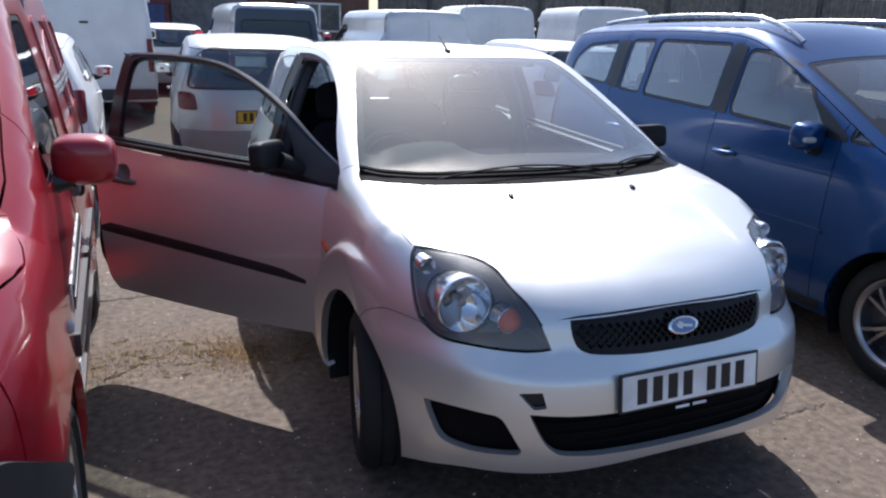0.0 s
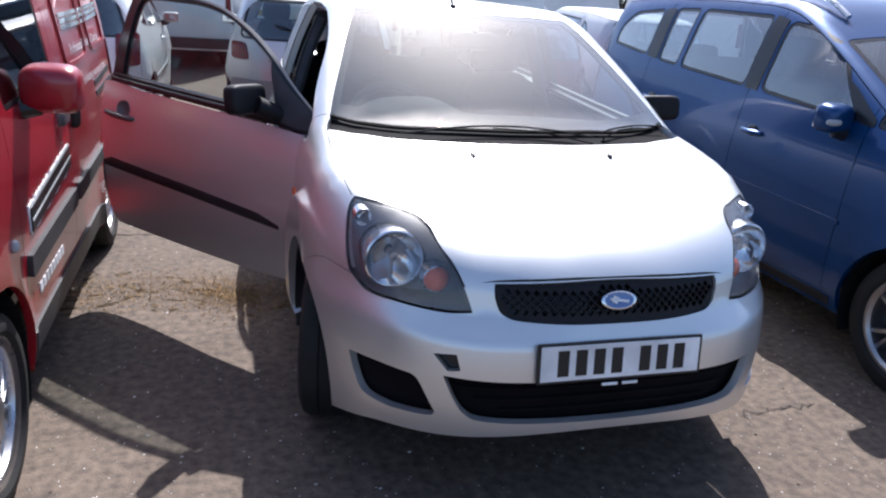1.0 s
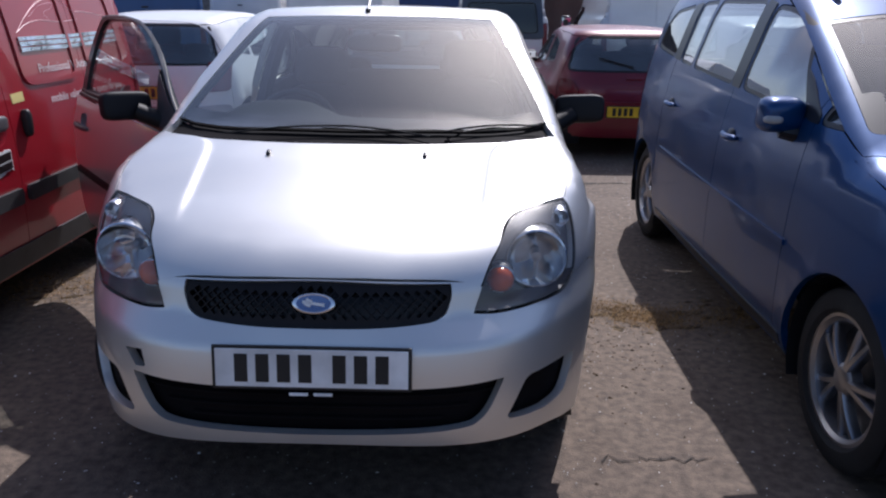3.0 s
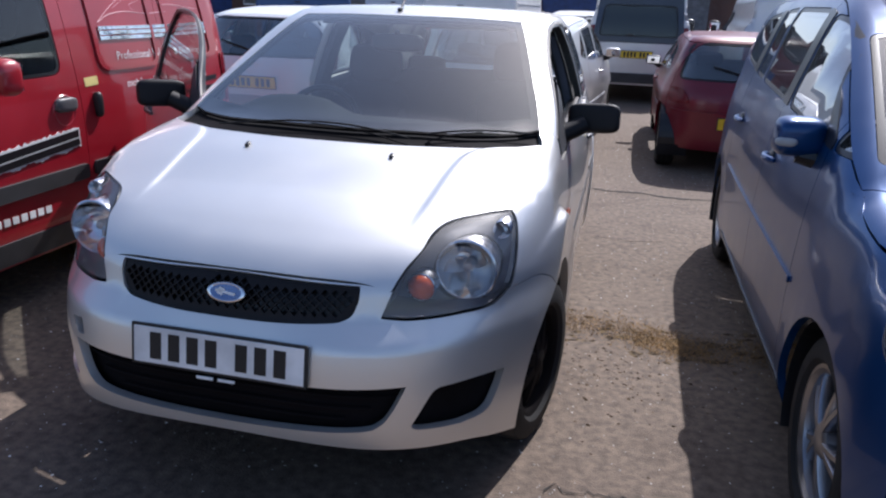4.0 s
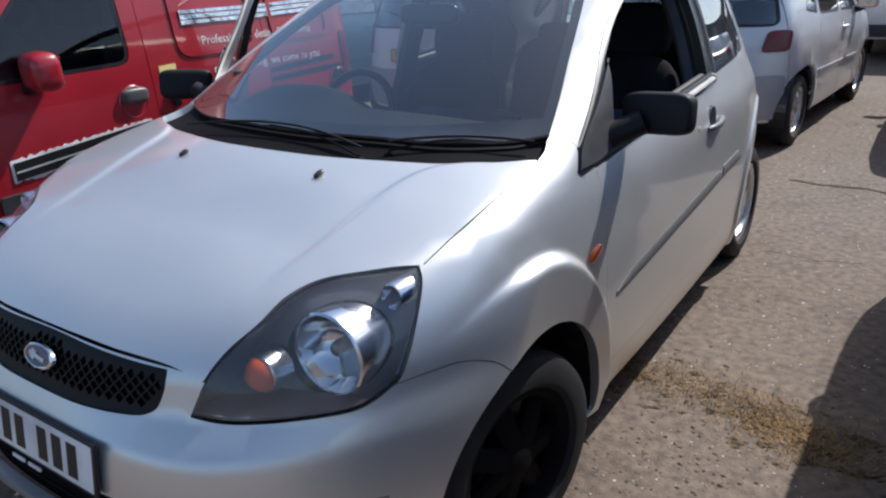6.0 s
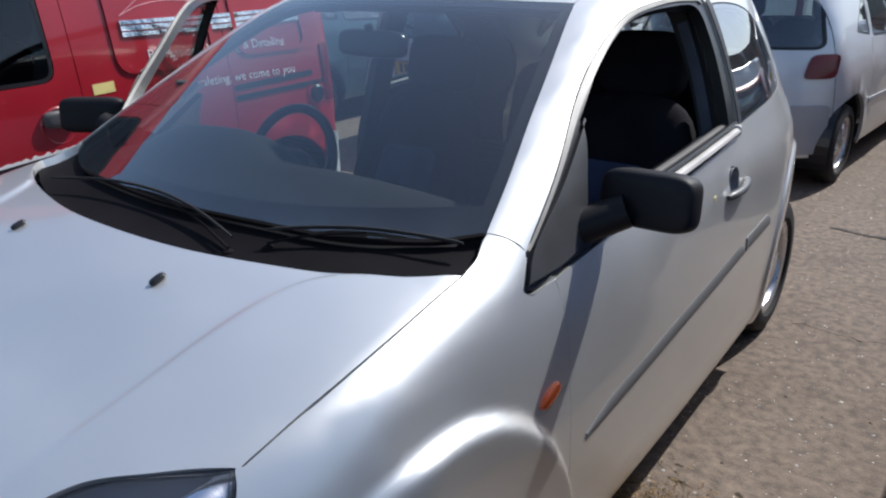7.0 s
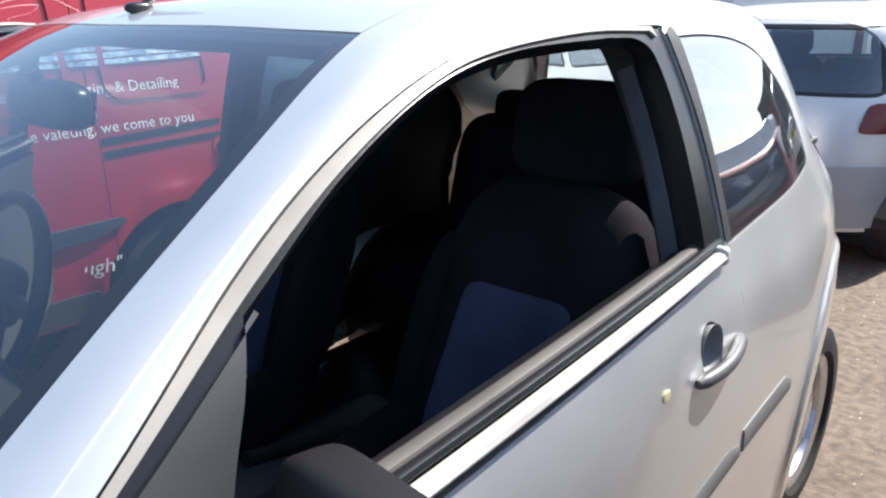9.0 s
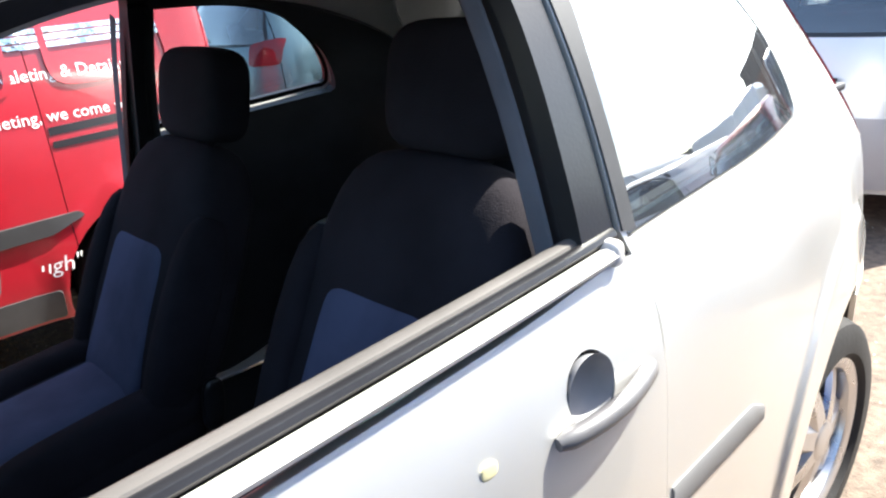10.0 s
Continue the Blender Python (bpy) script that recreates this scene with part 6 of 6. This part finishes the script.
    number_plate(car, (0, p[1] + 0.018, plate), (4, 0, 180), YELLOW_PLATE)
    part("tailgate_handle", box((0.16, 0.02, 0.02), (0.0, float(on_skin(sh, "back", [(0, 0.92 * k)])[0, 1]) + 0.008, 0.92 * k), 0.006), body, car)
    q = on_skin(sh, "back", [(x, 1.02 * k + 0.02 + 0.25 * x) for x in np.linspace(0, 0.35, 8)])
    q[:, 1] += 0.02
    part("rear_wiper", tube(bmesh.new(), q, 0.008, 6), SATIN, car)
    seat(car, 0.34, -0.30 * (1 if L < 3.8 else 0.5), -0.02, "dark front seat")
    seat(car, -0.34, -0.30 * (1 if L < 3.8 else 0.5), -0.02, "dark front seat")
    rear_bench(car, L - 3.98, -0.02, 1.16)
    return car


hatch("pale silver five-door hatchback with red corner lamps", PALE_SILVER, (-0.28, 5.36, 0), -4, 3.64, 0.83, 1.425, 0.70, 2.37, lamp=[(0.585, 0.79), (0.75, 0.79), (0.75, 0.955), (0.61, 0.955)], style="seven", skirt=BUMPER_SHADE_GREY)
hatch("white five-door hatchback parked behind the van", WHITE, (-2.50, 4.9, 0), 0, 3.74, 0.82, 1.42, 0.72, 2.41, lamp=[(0.58, 0.74), (0.80, 0.74), (0.80, 1.02), (0.58, 1.02)], style="five", skirt=BUMPER_SHADE_GREY)
hatch("dark red three-door hatchback with roof spoiler", DARK_RED, (2.10, 5.75, 0), 0, 3.56, 0.79, 1.31, 0.68, 2.385, doors=3, lamp=[(0.54, 0.74), (0.80, 0.74), (0.80, 0.90), (0.62, 0.90)], square=0.03, plate=0.50, style="eight", skirt=None)
hatch("teal grey hatchback beside the white one", TEAL, (-4.9, 4.6, 0), 0, 3.9, 0.84, 1.45, 0.75, 2.5, lamp=[(0.56, 0.82), (0.82, 0.82), (0.82, 1.04), (0.56, 1.0)], style="five")
hatch("silver hatchback parked farther off", PALE_SILVER, (5.6, 12.2, 0), -15, 3.8, 0.82, 1.45, 0.72, 2.45)
hatch("white hatchback parked by the vans", WHITE, (3.95, 6.2, 0), 0, 3.8, 0.80, 1.42, 0.72, 2.45)
hatch("white hatchback in the far row", WHITE, (-0.3, 15.6, 0), 0, 3.8, 0.82, 1.45, 0.72, 2.45)


def van_shell(L, half, H, hood=1.12, bonnet=0.9):
    return make_shell(
        width=curve([(-0.5, half - 0.06), (0, half - 0.04), (0.5, half - 0.015), (1.2, half), (L - 0.6, half), (L, half - 0.01), (L + 0.5, half - 0.03)]),
        lean=curve([(0.0, -0.08), (0.2, -0.03), (0.4, 0), (1.0, 0), (1.3, -0.02), (H * 0.75, -0.06), (H * 0.95, -0.12), (H * 1.1, -0.25)]),
        bonnet=curve([(-0.5, 0.6), (-0.1, 0.85), (0.05, 0.95), (0.3, 1.04), (0.7, hood), (1.2, hood + 0.03), (L + 1, 1.0)]),
        roof=curve([(-0.5, H - 0.4), (1.0, H - 0.12), (1.6, H - 0.02), (2.4, H), (L - 0.5, H), (L + 0.6, H - 0.04)]),
        front=curve([(0.0, 0.15), (0.2, 0.05), (0.4, 0.0), (0.7, 0.02), (0.95, 0.12), (1.2, 0.4), (H, 1.3)]),
        back=curve([(0.0, L - 0.05), (0.4, L), (1.2, L - 0.01), (H * 0.8, L - 0.05), (H, L - 0.09), (H + 0.4, L - 0.2)]),
        screen=0.95, arches=((0.9, 0.33), (L - 1.0, 0.33)), base=bonnet, bend=0.14, half=half, cowl=hood, nose=0.45, tail=0.05, edge=0.12)


def panel_van(label, body, at, yaw, L, half, H, rear_glass=False, side_glass=True, turned=True, group="parked vans", door_mat=None, hood=1.12, low=0.55, plate=0.92):
    sh = van_shell(L, half, H, hood)
    car = thing("parked_van", label, "van", pose(*at, 0, 0, yaw) @ (pose(0, L, 0, 0, 0, 180) if turned else pose(0, 0, 0)), group)
    hubs = ((0.9, 0.33), (L - 1.0, 0.33))
    zw = min(1.75, H - 0.28)
    wins = [soft([(1.35, hood + 0.04), (2.05, hood + 0.06), (2.05, zw), (1.75, zw), (1.35, hood + 0.22)], 0.06)]
    bw = soft([(-half * 0.70, zw), (half * 0.70, zw), (half * 0.78, zw - 0.50), (-half * 0.78, zw - 0.50)], 0.08) if rear_glass else None
    scr = soft([(-half * 0.8, 1.1), (0, 0.98), (half * 0.8, 1.1), (half * 0.72, 1.55), (0, 1.5), (-half * 0.72, 1.55)], 0.05)
    vehicle(car, sh, L, hubs, body, wins, [1.28, 2.12, 3.2], y0=0.42, y1=L - 0.16, screen=scr, back_window=bw, nose_top=0.92, base=lambda x: 0.86 + 0.14 * (x / 0.7) ** 2, ring=0.38, step=0.14, sill=0.30, glass=DARK_PANE, names=["front_wing", "front_door", "side_door", "rear_side"])
    for s in (1, -1):
        for h in hubs:
            wheel(car, (s * (half - 0.13), h[0], 0.33), "five", 0.33, 0.2, 0.2, s, tint=STEEL)
        mirror_on(car, sh, 1.38, hood + 0.12, s, SATIN, (0.20, 0.14, 0.26), 0.15)
        skin("tail_lamp", sh, "back", soft([(half * 0.86, 0.75), (half * 0.97, 0.75), (half * 0.95, 1.25), (half * 0.86, 1.25)], 0.02), RED_LENS, car, sign=s, lift=0.008, deep=0.02)
        x0 = 0.012
        if not rear_glass:
            skin("rear_door", sh, "back", soft([(x0, 0.52), (half * 0.84, 0.52), (half * 0.80, H - 0.16), (x0, H - 0.16)], 0.04), door_mat or body, car, sign=s, lift=0.012, deep=0.02, step=0.2, holes=[])
        skin("side_moulding", sh, "side", soft([(1.3, 0.62), (L - 1.45, 0.62), (L - 1.45, 0.70), (1.3, 0.70)], 0.01), TRIM, car, sign=s, lift=0.012, deep=0.015)
        skin("swage_line", sh, "side", soft([(2.2, H * 0.62), (L - 0.3, H * 0.62), (L - 0.3, H * 0.62 + 0.03), (2.2, H * 0.62 + 0.03)], 0.008), body, car, sign=s, lift=0.012, deep=0.012)
    if rear_glass:
        skin("rear_door", sh, "back", soft([(-half * 0.90, low), (half * 0.90, low), (half * 0.80, H - 0.10), (-half * 0.80, H - 0.10)], 0.10), door_mat or body, car, lift=0.012, deep=0.02, step=0.15, holes=[bw], label="lift-up tailgate")
        # A dark sheet is added to stand for the unlit interior.
        skin("dark_interior_sheet", sh, "back", shrink(resample(bw, 0.05), -0.02), SATIN, car, lift=-0.07, deep=0, step=0.2, label="added dark sheet for the unlit space behind the rear window")
        p = on_skin(sh, "back", [(0, plate)])[0]
        number_plate(car, (0, p[1] + 0.035, plate), (0, 0, 180), YELLOW_PLATE)
    skin("rear_bumper", sh, "back", soft([(-half * 0.95, 0.34), (half * 0.95, 0.34), (half * 0.95, 0.50), (-half * 0.95, 0.50)], 0.03), TRIM, car, lift=0.05, deep=0.05)
    p = float(on_skin(sh, "back", [(0, H * 0.5)])[0, 1])
    part("door_latch", box((0.12, 0.03, 0.03), (0.12, p + 0.03, H * 0.60), 0.008), SATIN, car)
    return car


panel_van("tall white panel van with twin rear doors", WHITE, (-1.75, 11.0, 0), 0, 5.4, 0.84, 2.45)
panel_van("dark blue tall van at the back of the yard", DEEP_BLUE, (-5.5, 12.8, 0), 23, 5.2, 0.98, 2.4)
panel_van("white box-sided van parked farther back", WHITE, (-5.3, 18.4, 0), 8, 5.6, 0.95, 2.5)
panel_van("pale people carrier with a dark tailgate", PALE_SILVER, (1.05, 11.4, 0), 0, 4.4, 0.82, 1.86, rear_glass=True, door_mat=NAVY, low=0.98, plate=0.80)
panel_van("small white van parked in the next row", WHITE, (5.7, 12.3, 0), -10, 4.2, 0.88, 2.0)
panel_van("white van with a raised load body", WHITE, (8.7, 12.5, 0), -12, 4.8, 0.92, 2.08)
panel_van("pale van beside the dark red hatchback", PALE_SILVER, (3.4, 10.4, 0), 0, 4.3, 0.85, 1.82)

# ---- buildings and fence ----
def brick_material():
    m, nt, sh = node_material("brown_brick")
    col, _ = noise_mix(nt, 1.2, (0.10, 0.045, 0.035), (0.17, 0.08, 0.06))
    br, tc = nt.nodes.new("ShaderNodeTexBrick"), nt.nodes.new("ShaderNodeTexCoord")
    br.inputs["Scale"].default_value, br.inputs["Mortar Size"].default_value = 4.4, 0.014
    br.inputs["Mortar"].default_value = (0.22, 0.20, 0.18, 1)
    mp = nt.nodes.new("ShaderNodeMapping")
    mp.inputs["Rotation"].default_value = (math.pi / 2, 0, 0)
    nt.links.new(tc.outputs["Object"], mp.inputs["Vector"])
    nt.links.new(mp.outputs[0], br.inputs["Vector"])
    nt.links.new(col, br.inputs["Color1"]), nt.links.new(col, br.inputs["Color2"])
    nt.links.new(br.outputs["Color"], sh.inputs["Base Color"])
    sh.inputs["Roughness"].default_value = 0.9
    return m


BRICK = brick_material()
CLADDING = plastic("dark_cladding", (0.045, 0.035, 0.04), 0.6, 0.1)
BLUE_CLAD = plastic("blue_cladding", (0.02, 0.05, 0.17), 0.5, 0.1)
MAROON = plastic("maroon_boards", (0.10, 0.02, 0.035), 0.6, 0.1)
GREY_SHEET = plastic("weathered_sheet", (0.20, 0.19, 0.17), 0.7, 0.3, 6.0)
SIGN_BLUE = plastic("sign_blue", (0.10, 0.22, 0.38), 0.5, 0.1)


def building(name, label, at, yaw, size, wall_mat, fascia_mat, bays, sign_rows):
    """A trade unit: walls, fascia, roller doors, windows and plain sign boards."""
    w, d, h = size
    b = thing(name, label, "building", pose(*at, 0, 0, yaw))
    part("wall", box((w, d, h), (0, d / 2, h / 2), 0.03), wall_mat, b)
    part("roof", box((w + 0.4, d + 0.4, 0.25), (0, d / 2, h + 0.12), 0.05), CLADDING, b)
    part("fascia", box((w + 0.1, 0.12, 0.95), (0, -0.06, h - 0.5), 0.02), fascia_mat, b)
    n = len(bays)
    for i, kind in enumerate(bays):
        x = -w / 2 + w * (i + 0.5) / n
        if kind == "door":
            dr = part("roller_door", box((w / n * 0.66, 0.06, h * 0.62), (x, -0.04, h * 0.31), 0.01), GREY_TRIM, b)
            for j in range(9):
                part("door_slat", box((w / n * 0.64, 0.03, h * 0.05), (x, -0.08, h * (0.05 + 0.064 * j)), 0.01), GREY_TRIM, dr)
        elif kind == "window":
            wf = part("window", box((1.9, 0.10, 1.2), (x, -0.03, h * 0.42), 0.02), VINYL, b)
            for q in (-0.46, 0.46):
                part("pane", box((0.82, 0.04, 1.04), (x + q, -0.08, h * 0.42), 0.005), DARK_PANE, wf)
                part("pane_backing", box((0.82, 0.01, 1.04), (x + q, -0.035, h * 0.42), 0), SATIN, wf)
        elif kind == "panel":
            part("panel", box((w / n * 0.9, 0.06, h * 0.7), (x, -0.035, h * 0.36), 0.01), BLUE_CLAD, b)
    for x, z, sw, shh, mat in sign_rows:
        sg = part("sign_board", box((sw, 0.05, shh), (x, -0.145, z), 0.01), mat, b)
        for j in range(2):
            part("bar", box((sw * (0.75 - 0.2 * j), 0.012, shh * 0.16), (x - 0.06 * sw * j, -0.176, z + shh * (0.18 - 0.36 * j)), 0), INK if mat is VINYL else VINYL, sg)
    return b


building("brick_unit", "long dark brick trade unit with sign boards", (-9.0, 31.0, 0), 0, (36, 12, 4.2), BRICK, CLADDING, ["window", "door", "window", "door", "panel", "window", "door", "window"],
         [(-12, 3.6, 2.4, 0.7, VINYL), (-4, 3.6, 2.0, 0.6, SIGN_BLUE), (3, 3.55, 2.4, 0.7, VINYL), (9, 3.5, 2.2, 0.7, VINYL), (0, 2.2, 1.0, 0.5, VINYL)])
building("dark_unit", "dark clad workshop with blue panels and white signs", (-26.0, 20.0, 0), 52, (30, 12, 3.6), CLADDING, CLADDING, ["panel", "door", "panel", "window", "panel", "panel", "door", "panel"],
         [(-5, 2.7, 1.6, 0.7, SIGN_BLUE), (0, 3.0, 0.9, 0.4, MAROON), (3.2, 3.0, 1.5, 0.6, VINYL), (-9, 2.9, 1.4, 0.6, VINYL)])
building("maroon_unit", "maroon boarded shed behind the cars", (-2.6, 27.0, 0), 0, (6.0, 3.6, 3.0), MAROON, MAROON, ["door", "panel"], [(1.5, 2.3, 1.8, 0.5, VINYL)])


def sheet_fence(label, a, b, h=2.8):
    """A corrugated sheet fence with posts, from a to b."""
    a, b = Vector(a), Vector(b)
    n = int((b - a).length / 0.06)
    fence = thing("sheet_fence", label, "fence")
    d = (b - a) / n
    side = Vector((-d.y, d.x, 0)).normalized()
    P = np.array([[tuple(a + d * i + side * (0.03 if (i // 2) % 2 else -0.03) + Vector((0, 0, z))) for z in (0.0, h * 0.5, h)] for i in range(n + 1)])
    bm = bmesh.new()
    grid_mesh(bm, P)
    part("sheeting", bm, GREY_SHEET, fence, "corrugated weathered sheeting")
    for i in range(int((b - a).length / 2.5) + 1):
        p = a + (b - a).normalized() * 2.5 * i - side * 0.09
        part("post", box((0.1, 0.1, h + 0.15), (p.x, p.y, h / 2), 0.01), STEEL, fence)
    return fence


sheet_fence("weathered corrugated fence along the yard's edge", (9.5, 31.0, 0), (28.0, 8.0, 0))
sheet_fence("weathered corrugated fence behind the yard", (28.0, 8.0, 0), (28.0, -26.0, 0))
sheet_fence("weathered corrugated fence across the yard's end", (28.0, -26.0, 0), (-34.0, -26.0, 0))
sheet_fence("weathered corrugated fence at the yard's far side", (-34.0, -26.0, 0), (-34.0, 8.0, 0))
board = thing("sign_board", "faded blue sign board on the fence", "sign", pose(18.4, 19.6, 1.55, 0, 0, -51.2))
part("board", box((4.2, 0.05, 0.75), (0, -0.12, 0), 0.01), SIGN_BLUE, board)
for j in range(2):
    part("bar", box((3.2 - j, 0.012, 0.13), (-0.2 * j, -0.15, 0.16 - 0.32 * j), 0), VINYL, board)


# ---- dry grass along the joint, grit, leaves, cracks ----
STRAW = plastic("straw", (0.25, 0.150, 0.060), 0.9, 0.0)
SOIL = plastic("soil", (0.10, 0.075, 0.05), 0.95, 0.6, 60.0)
LEAF = plastic("dead_leaf", (0.09, 0.06, 0.035), 0.9, 0.0)
GRIT = plastic("pale_grit", (0.58, 0.56, 0.53), 0.3, 0.0)


def rand_material(m, amount=0.5):
    nt = m.node_tree
    sh = nt.nodes["Principled BSDF"]
    geo, hsv = nt.nodes.new("ShaderNodeNewGeometry"), nt.nodes.new("ShaderNodeHueSaturation")
    mr = nt.nodes.new("ShaderNodeMapRange")
    mr.inputs[3].default_value, mr.inputs[4].default_value = 1 - amount, 1 + amount
    nt.links.new(geo.outputs["Random Per Island"], mr.inputs[0])
    nt.links.new(mr.outputs[0], hsv.inputs["Value"])
    old = sh.inputs["Base Color"].links[0].from_socket
    nt.links.new(old, hsv.inputs["Color"])
    nt.links.new(hsv.outputs[0], sh.inputs["Base Color"])


for m in (STRAW, LEAF, GRIT):
    rand_material(m)
rng = np.random.default_rng(7)


def scatter(name, material, label, category, points, shape):
    """Many small pieces in one mesh."""
    V, F = [], []
    for p in points:
        v, f = shape(p)
        k = len(V)
        V += v
        F += [tuple(k + i for i in q) for q in f]
    me = bpy.data.meshes.new(name)
    me.from_pydata(V, [], F)
    me.materials.append(material)
    ob = new(name, me)
    return tagged(ob, label, category, kind="stuff")


def straw_blade(p):
    a, l, w = rng.uniform(0, 6.28), rng.uniform(0.008, 0.032), rng.uniform(0.0006, 0.0016)
    lift, bend = rng.uniform(0.0, 0.014), rng.uniform(-0.5, 0.5)
    d = np.array((math.cos(a), math.sin(a)))
    n = np.array((-d[1], d[0])) * w
    m = d * l * 0.5
    e = np.array((math.cos(a + bend), math.sin(a + bend))) * l * 0.5 + m
    z = p[2]
    return ([(p[0] - n[0], p[1] - n[1], z), (p[0] + n[0], p[1] + n[1], z), (p[0] + m[0] + n[0], p[1] + m[1] + n[1], z + lift), (p[0] + m[0] - n[0], p[1] + m[1] - n[1], z + lift), (p[0] + e[0], p[1] + e[1], z + lift * 0.6)],
            [(0, 1, 2, 3), (3, 2, 4)])


def chip(p):
    r = p[2]
    a = rng.uniform(0, 6.28)
    b = [(p[0] + r * math.cos(a + t), p[1] + r * math.sin(a + t) * 0.8, 0.0) for t in (0, 1.7, 3.3, 4.8)]
    t = (p[0] + rng.uniform(-0.3, 0.3) * r, p[1] + rng.uniform(-0.3, 0.3) * r, r * rng.uniform(0.2, 0.7))
    return b + [t], [(0, 1, 4), (1, 2, 4), (2, 3, 4), (3, 0, 4)]


def joint_y(x):
    return 1.83 - 0.05 * x + 0.05 * math.sin(3.1 * x) + 0.03 * math.sin(7.7 * x)


clump = lambda x: 0.35 + 0.65 * max(0, math.sin(5.3 * x + 1.0)) ** 2
pts = []
for _ in range(52000):
    x = rng.uniform(-3.6, 4.0)
    if rng.random() < clump(x) and not -0.6 < x < 0.55:
        spread = 0.085 if x > 0 else 0.14
        pts.append((x, joint_y(x) + rng.normal(0, spread), rng.uniform(0.001, 0.012)))
scatter("dry_grass", STRAW, "strip of dry trodden grass along a joint in the tarmac", "dry grass", pts, straw_blade)
# low bed of moss and soil under the grass, sinking below the tarmac at its ragged edge
m, nt, sh = node_material("mossy_soil")
mcol, _ = noise_mix(nt, 30.0, (0.05, 0.034, 0.022), (0.17, 0.12, 0.06), 0.38, 0.66, 8)
nt.links.new(mcol, sh.inputs["Base Color"])
sh.inputs["Roughness"].default_value = 0.95
_, mnz = noise_mix(nt, 90.0, (0, 0, 0), (1, 1, 1), 0.3, 0.7, 6)
bump(nt, sh, mnz.outputs["Fac"], 1.0, 0.01)
xs, ws = np.linspace(-3.6, 4.0, 420), np.linspace(-0.26, 0.26, 40)
jag = rng.normal(0, 1, (420, 40))
for _ in range(2):
    jag = (jag + np.roll(jag, 1, 0) + np.roll(jag, -1, 0) + np.roll(jag, 1, 1) + np.roll(jag, -1, 1)) / 5
P = np.array([[(x, joint_y(x) + w, 0.010 * clump(x) * math.exp(-(w / 0.10) ** 2) + 0.016 * jag[a, b] - 0.006) for b, w in enumerate(ws)] for a, x in enumerate(xs)])
bm = bmesh.new()
grid_mesh(bm, P)
tagged(part("moss_bed", bm, m), "low ragged bed of brown moss and soil in the joint", "moss", kind="stuff")
pts = [(rng.uniform(-3.6, 4.0), 0, rng.uniform(0.002, 0.007)) for _ in range(2600)]
pts = [(x, joint_y(x) + rng.normal(0, 0.06), r) for x, _, r in pts]
scatter("joint_soil", SOIL, "crumbs of dark soil in the joint", "soil", pts, chip)
pts = [(rng.uniform(-3, 4.2), rng.uniform(-1.2, 9.5) , rng.uniform(0.0014, 0.0046) if rng.random() > 0.05 else rng.uniform(0.004, 0.008)) for _ in range(13000)]
scatter("grit", GRIT, "pale grit and glass crumbs scattered on the tarmac", "grit", pts, chip)
pts = [(rng.normal(1.02, 0.22), rng.normal(1.38, 0.22), 0.0025 + 0.009 * rng.random() ** 3) for _ in range(420)] + [(rng.uniform(-2.2, 3), rng.uniform(-1, 6), 0.002 + 0.007 * rng.random() ** 3) for _ in range(700)]
scatter("leaf_litter", LEAF, "brown scraps of dead leaves on the tarmac", "leaves", pts, chip)
CRACK = plastic("crack_dirt", (0.045, 0.04, 0.036), 0.95, 0.5, 80.0)


def crack(pts, width, seed):
    """A ragged dark crack line, laid into the surface."""
    r = np.random.default_rng(seed)
    P = spline(pts, 12)
    P = P + r.normal(0, 0.012, P.shape)
    T = np.gradient(P, axis=0)
    N = np.stack([-T[:, 1], T[:, 0]], -1) / np.linalg.norm(T, axis=1, keepdims=True)
    w = (width * (0.3 + r.random(len(P))))[:, None] * np.minimum(1, np.minimum(np.arange(len(P)), np.arange(len(P))[::-1]) / 3 + 0.05)[:, None]
    a, b = P + N * w, P - N * w
    bm = bmesh.new()
    grid_mesh(bm, np.stack([np.column_stack([a, np.full(len(P), 0.004)]), np.column_stack([P, np.full(len(P), 0.003)]), np.column_stack([b, np.full(len(P), 0.004)])], 1))
    return tagged(part("crack", bm, CRACK), "ragged crack in the worn tarmac", "crack", "cracks")


crack([(0.72, 4.80), (0.95, 4.76), (1.20, 4.78), (1.45, 4.70), (1.9, 4.74)], 0.016, 1)
crack([(0.85, 3.35), (1.10, 3.32), (1.35, 3.36)], 0.0015, 2)
crack([(0.86, 0.43), (1.05, 0.455), (1.27, 0.466)], 0.003, 3)
crack([(-2.4, 2.9), (-1.6, 2.84), (-1.0, 2.9)], 0.007, 5)
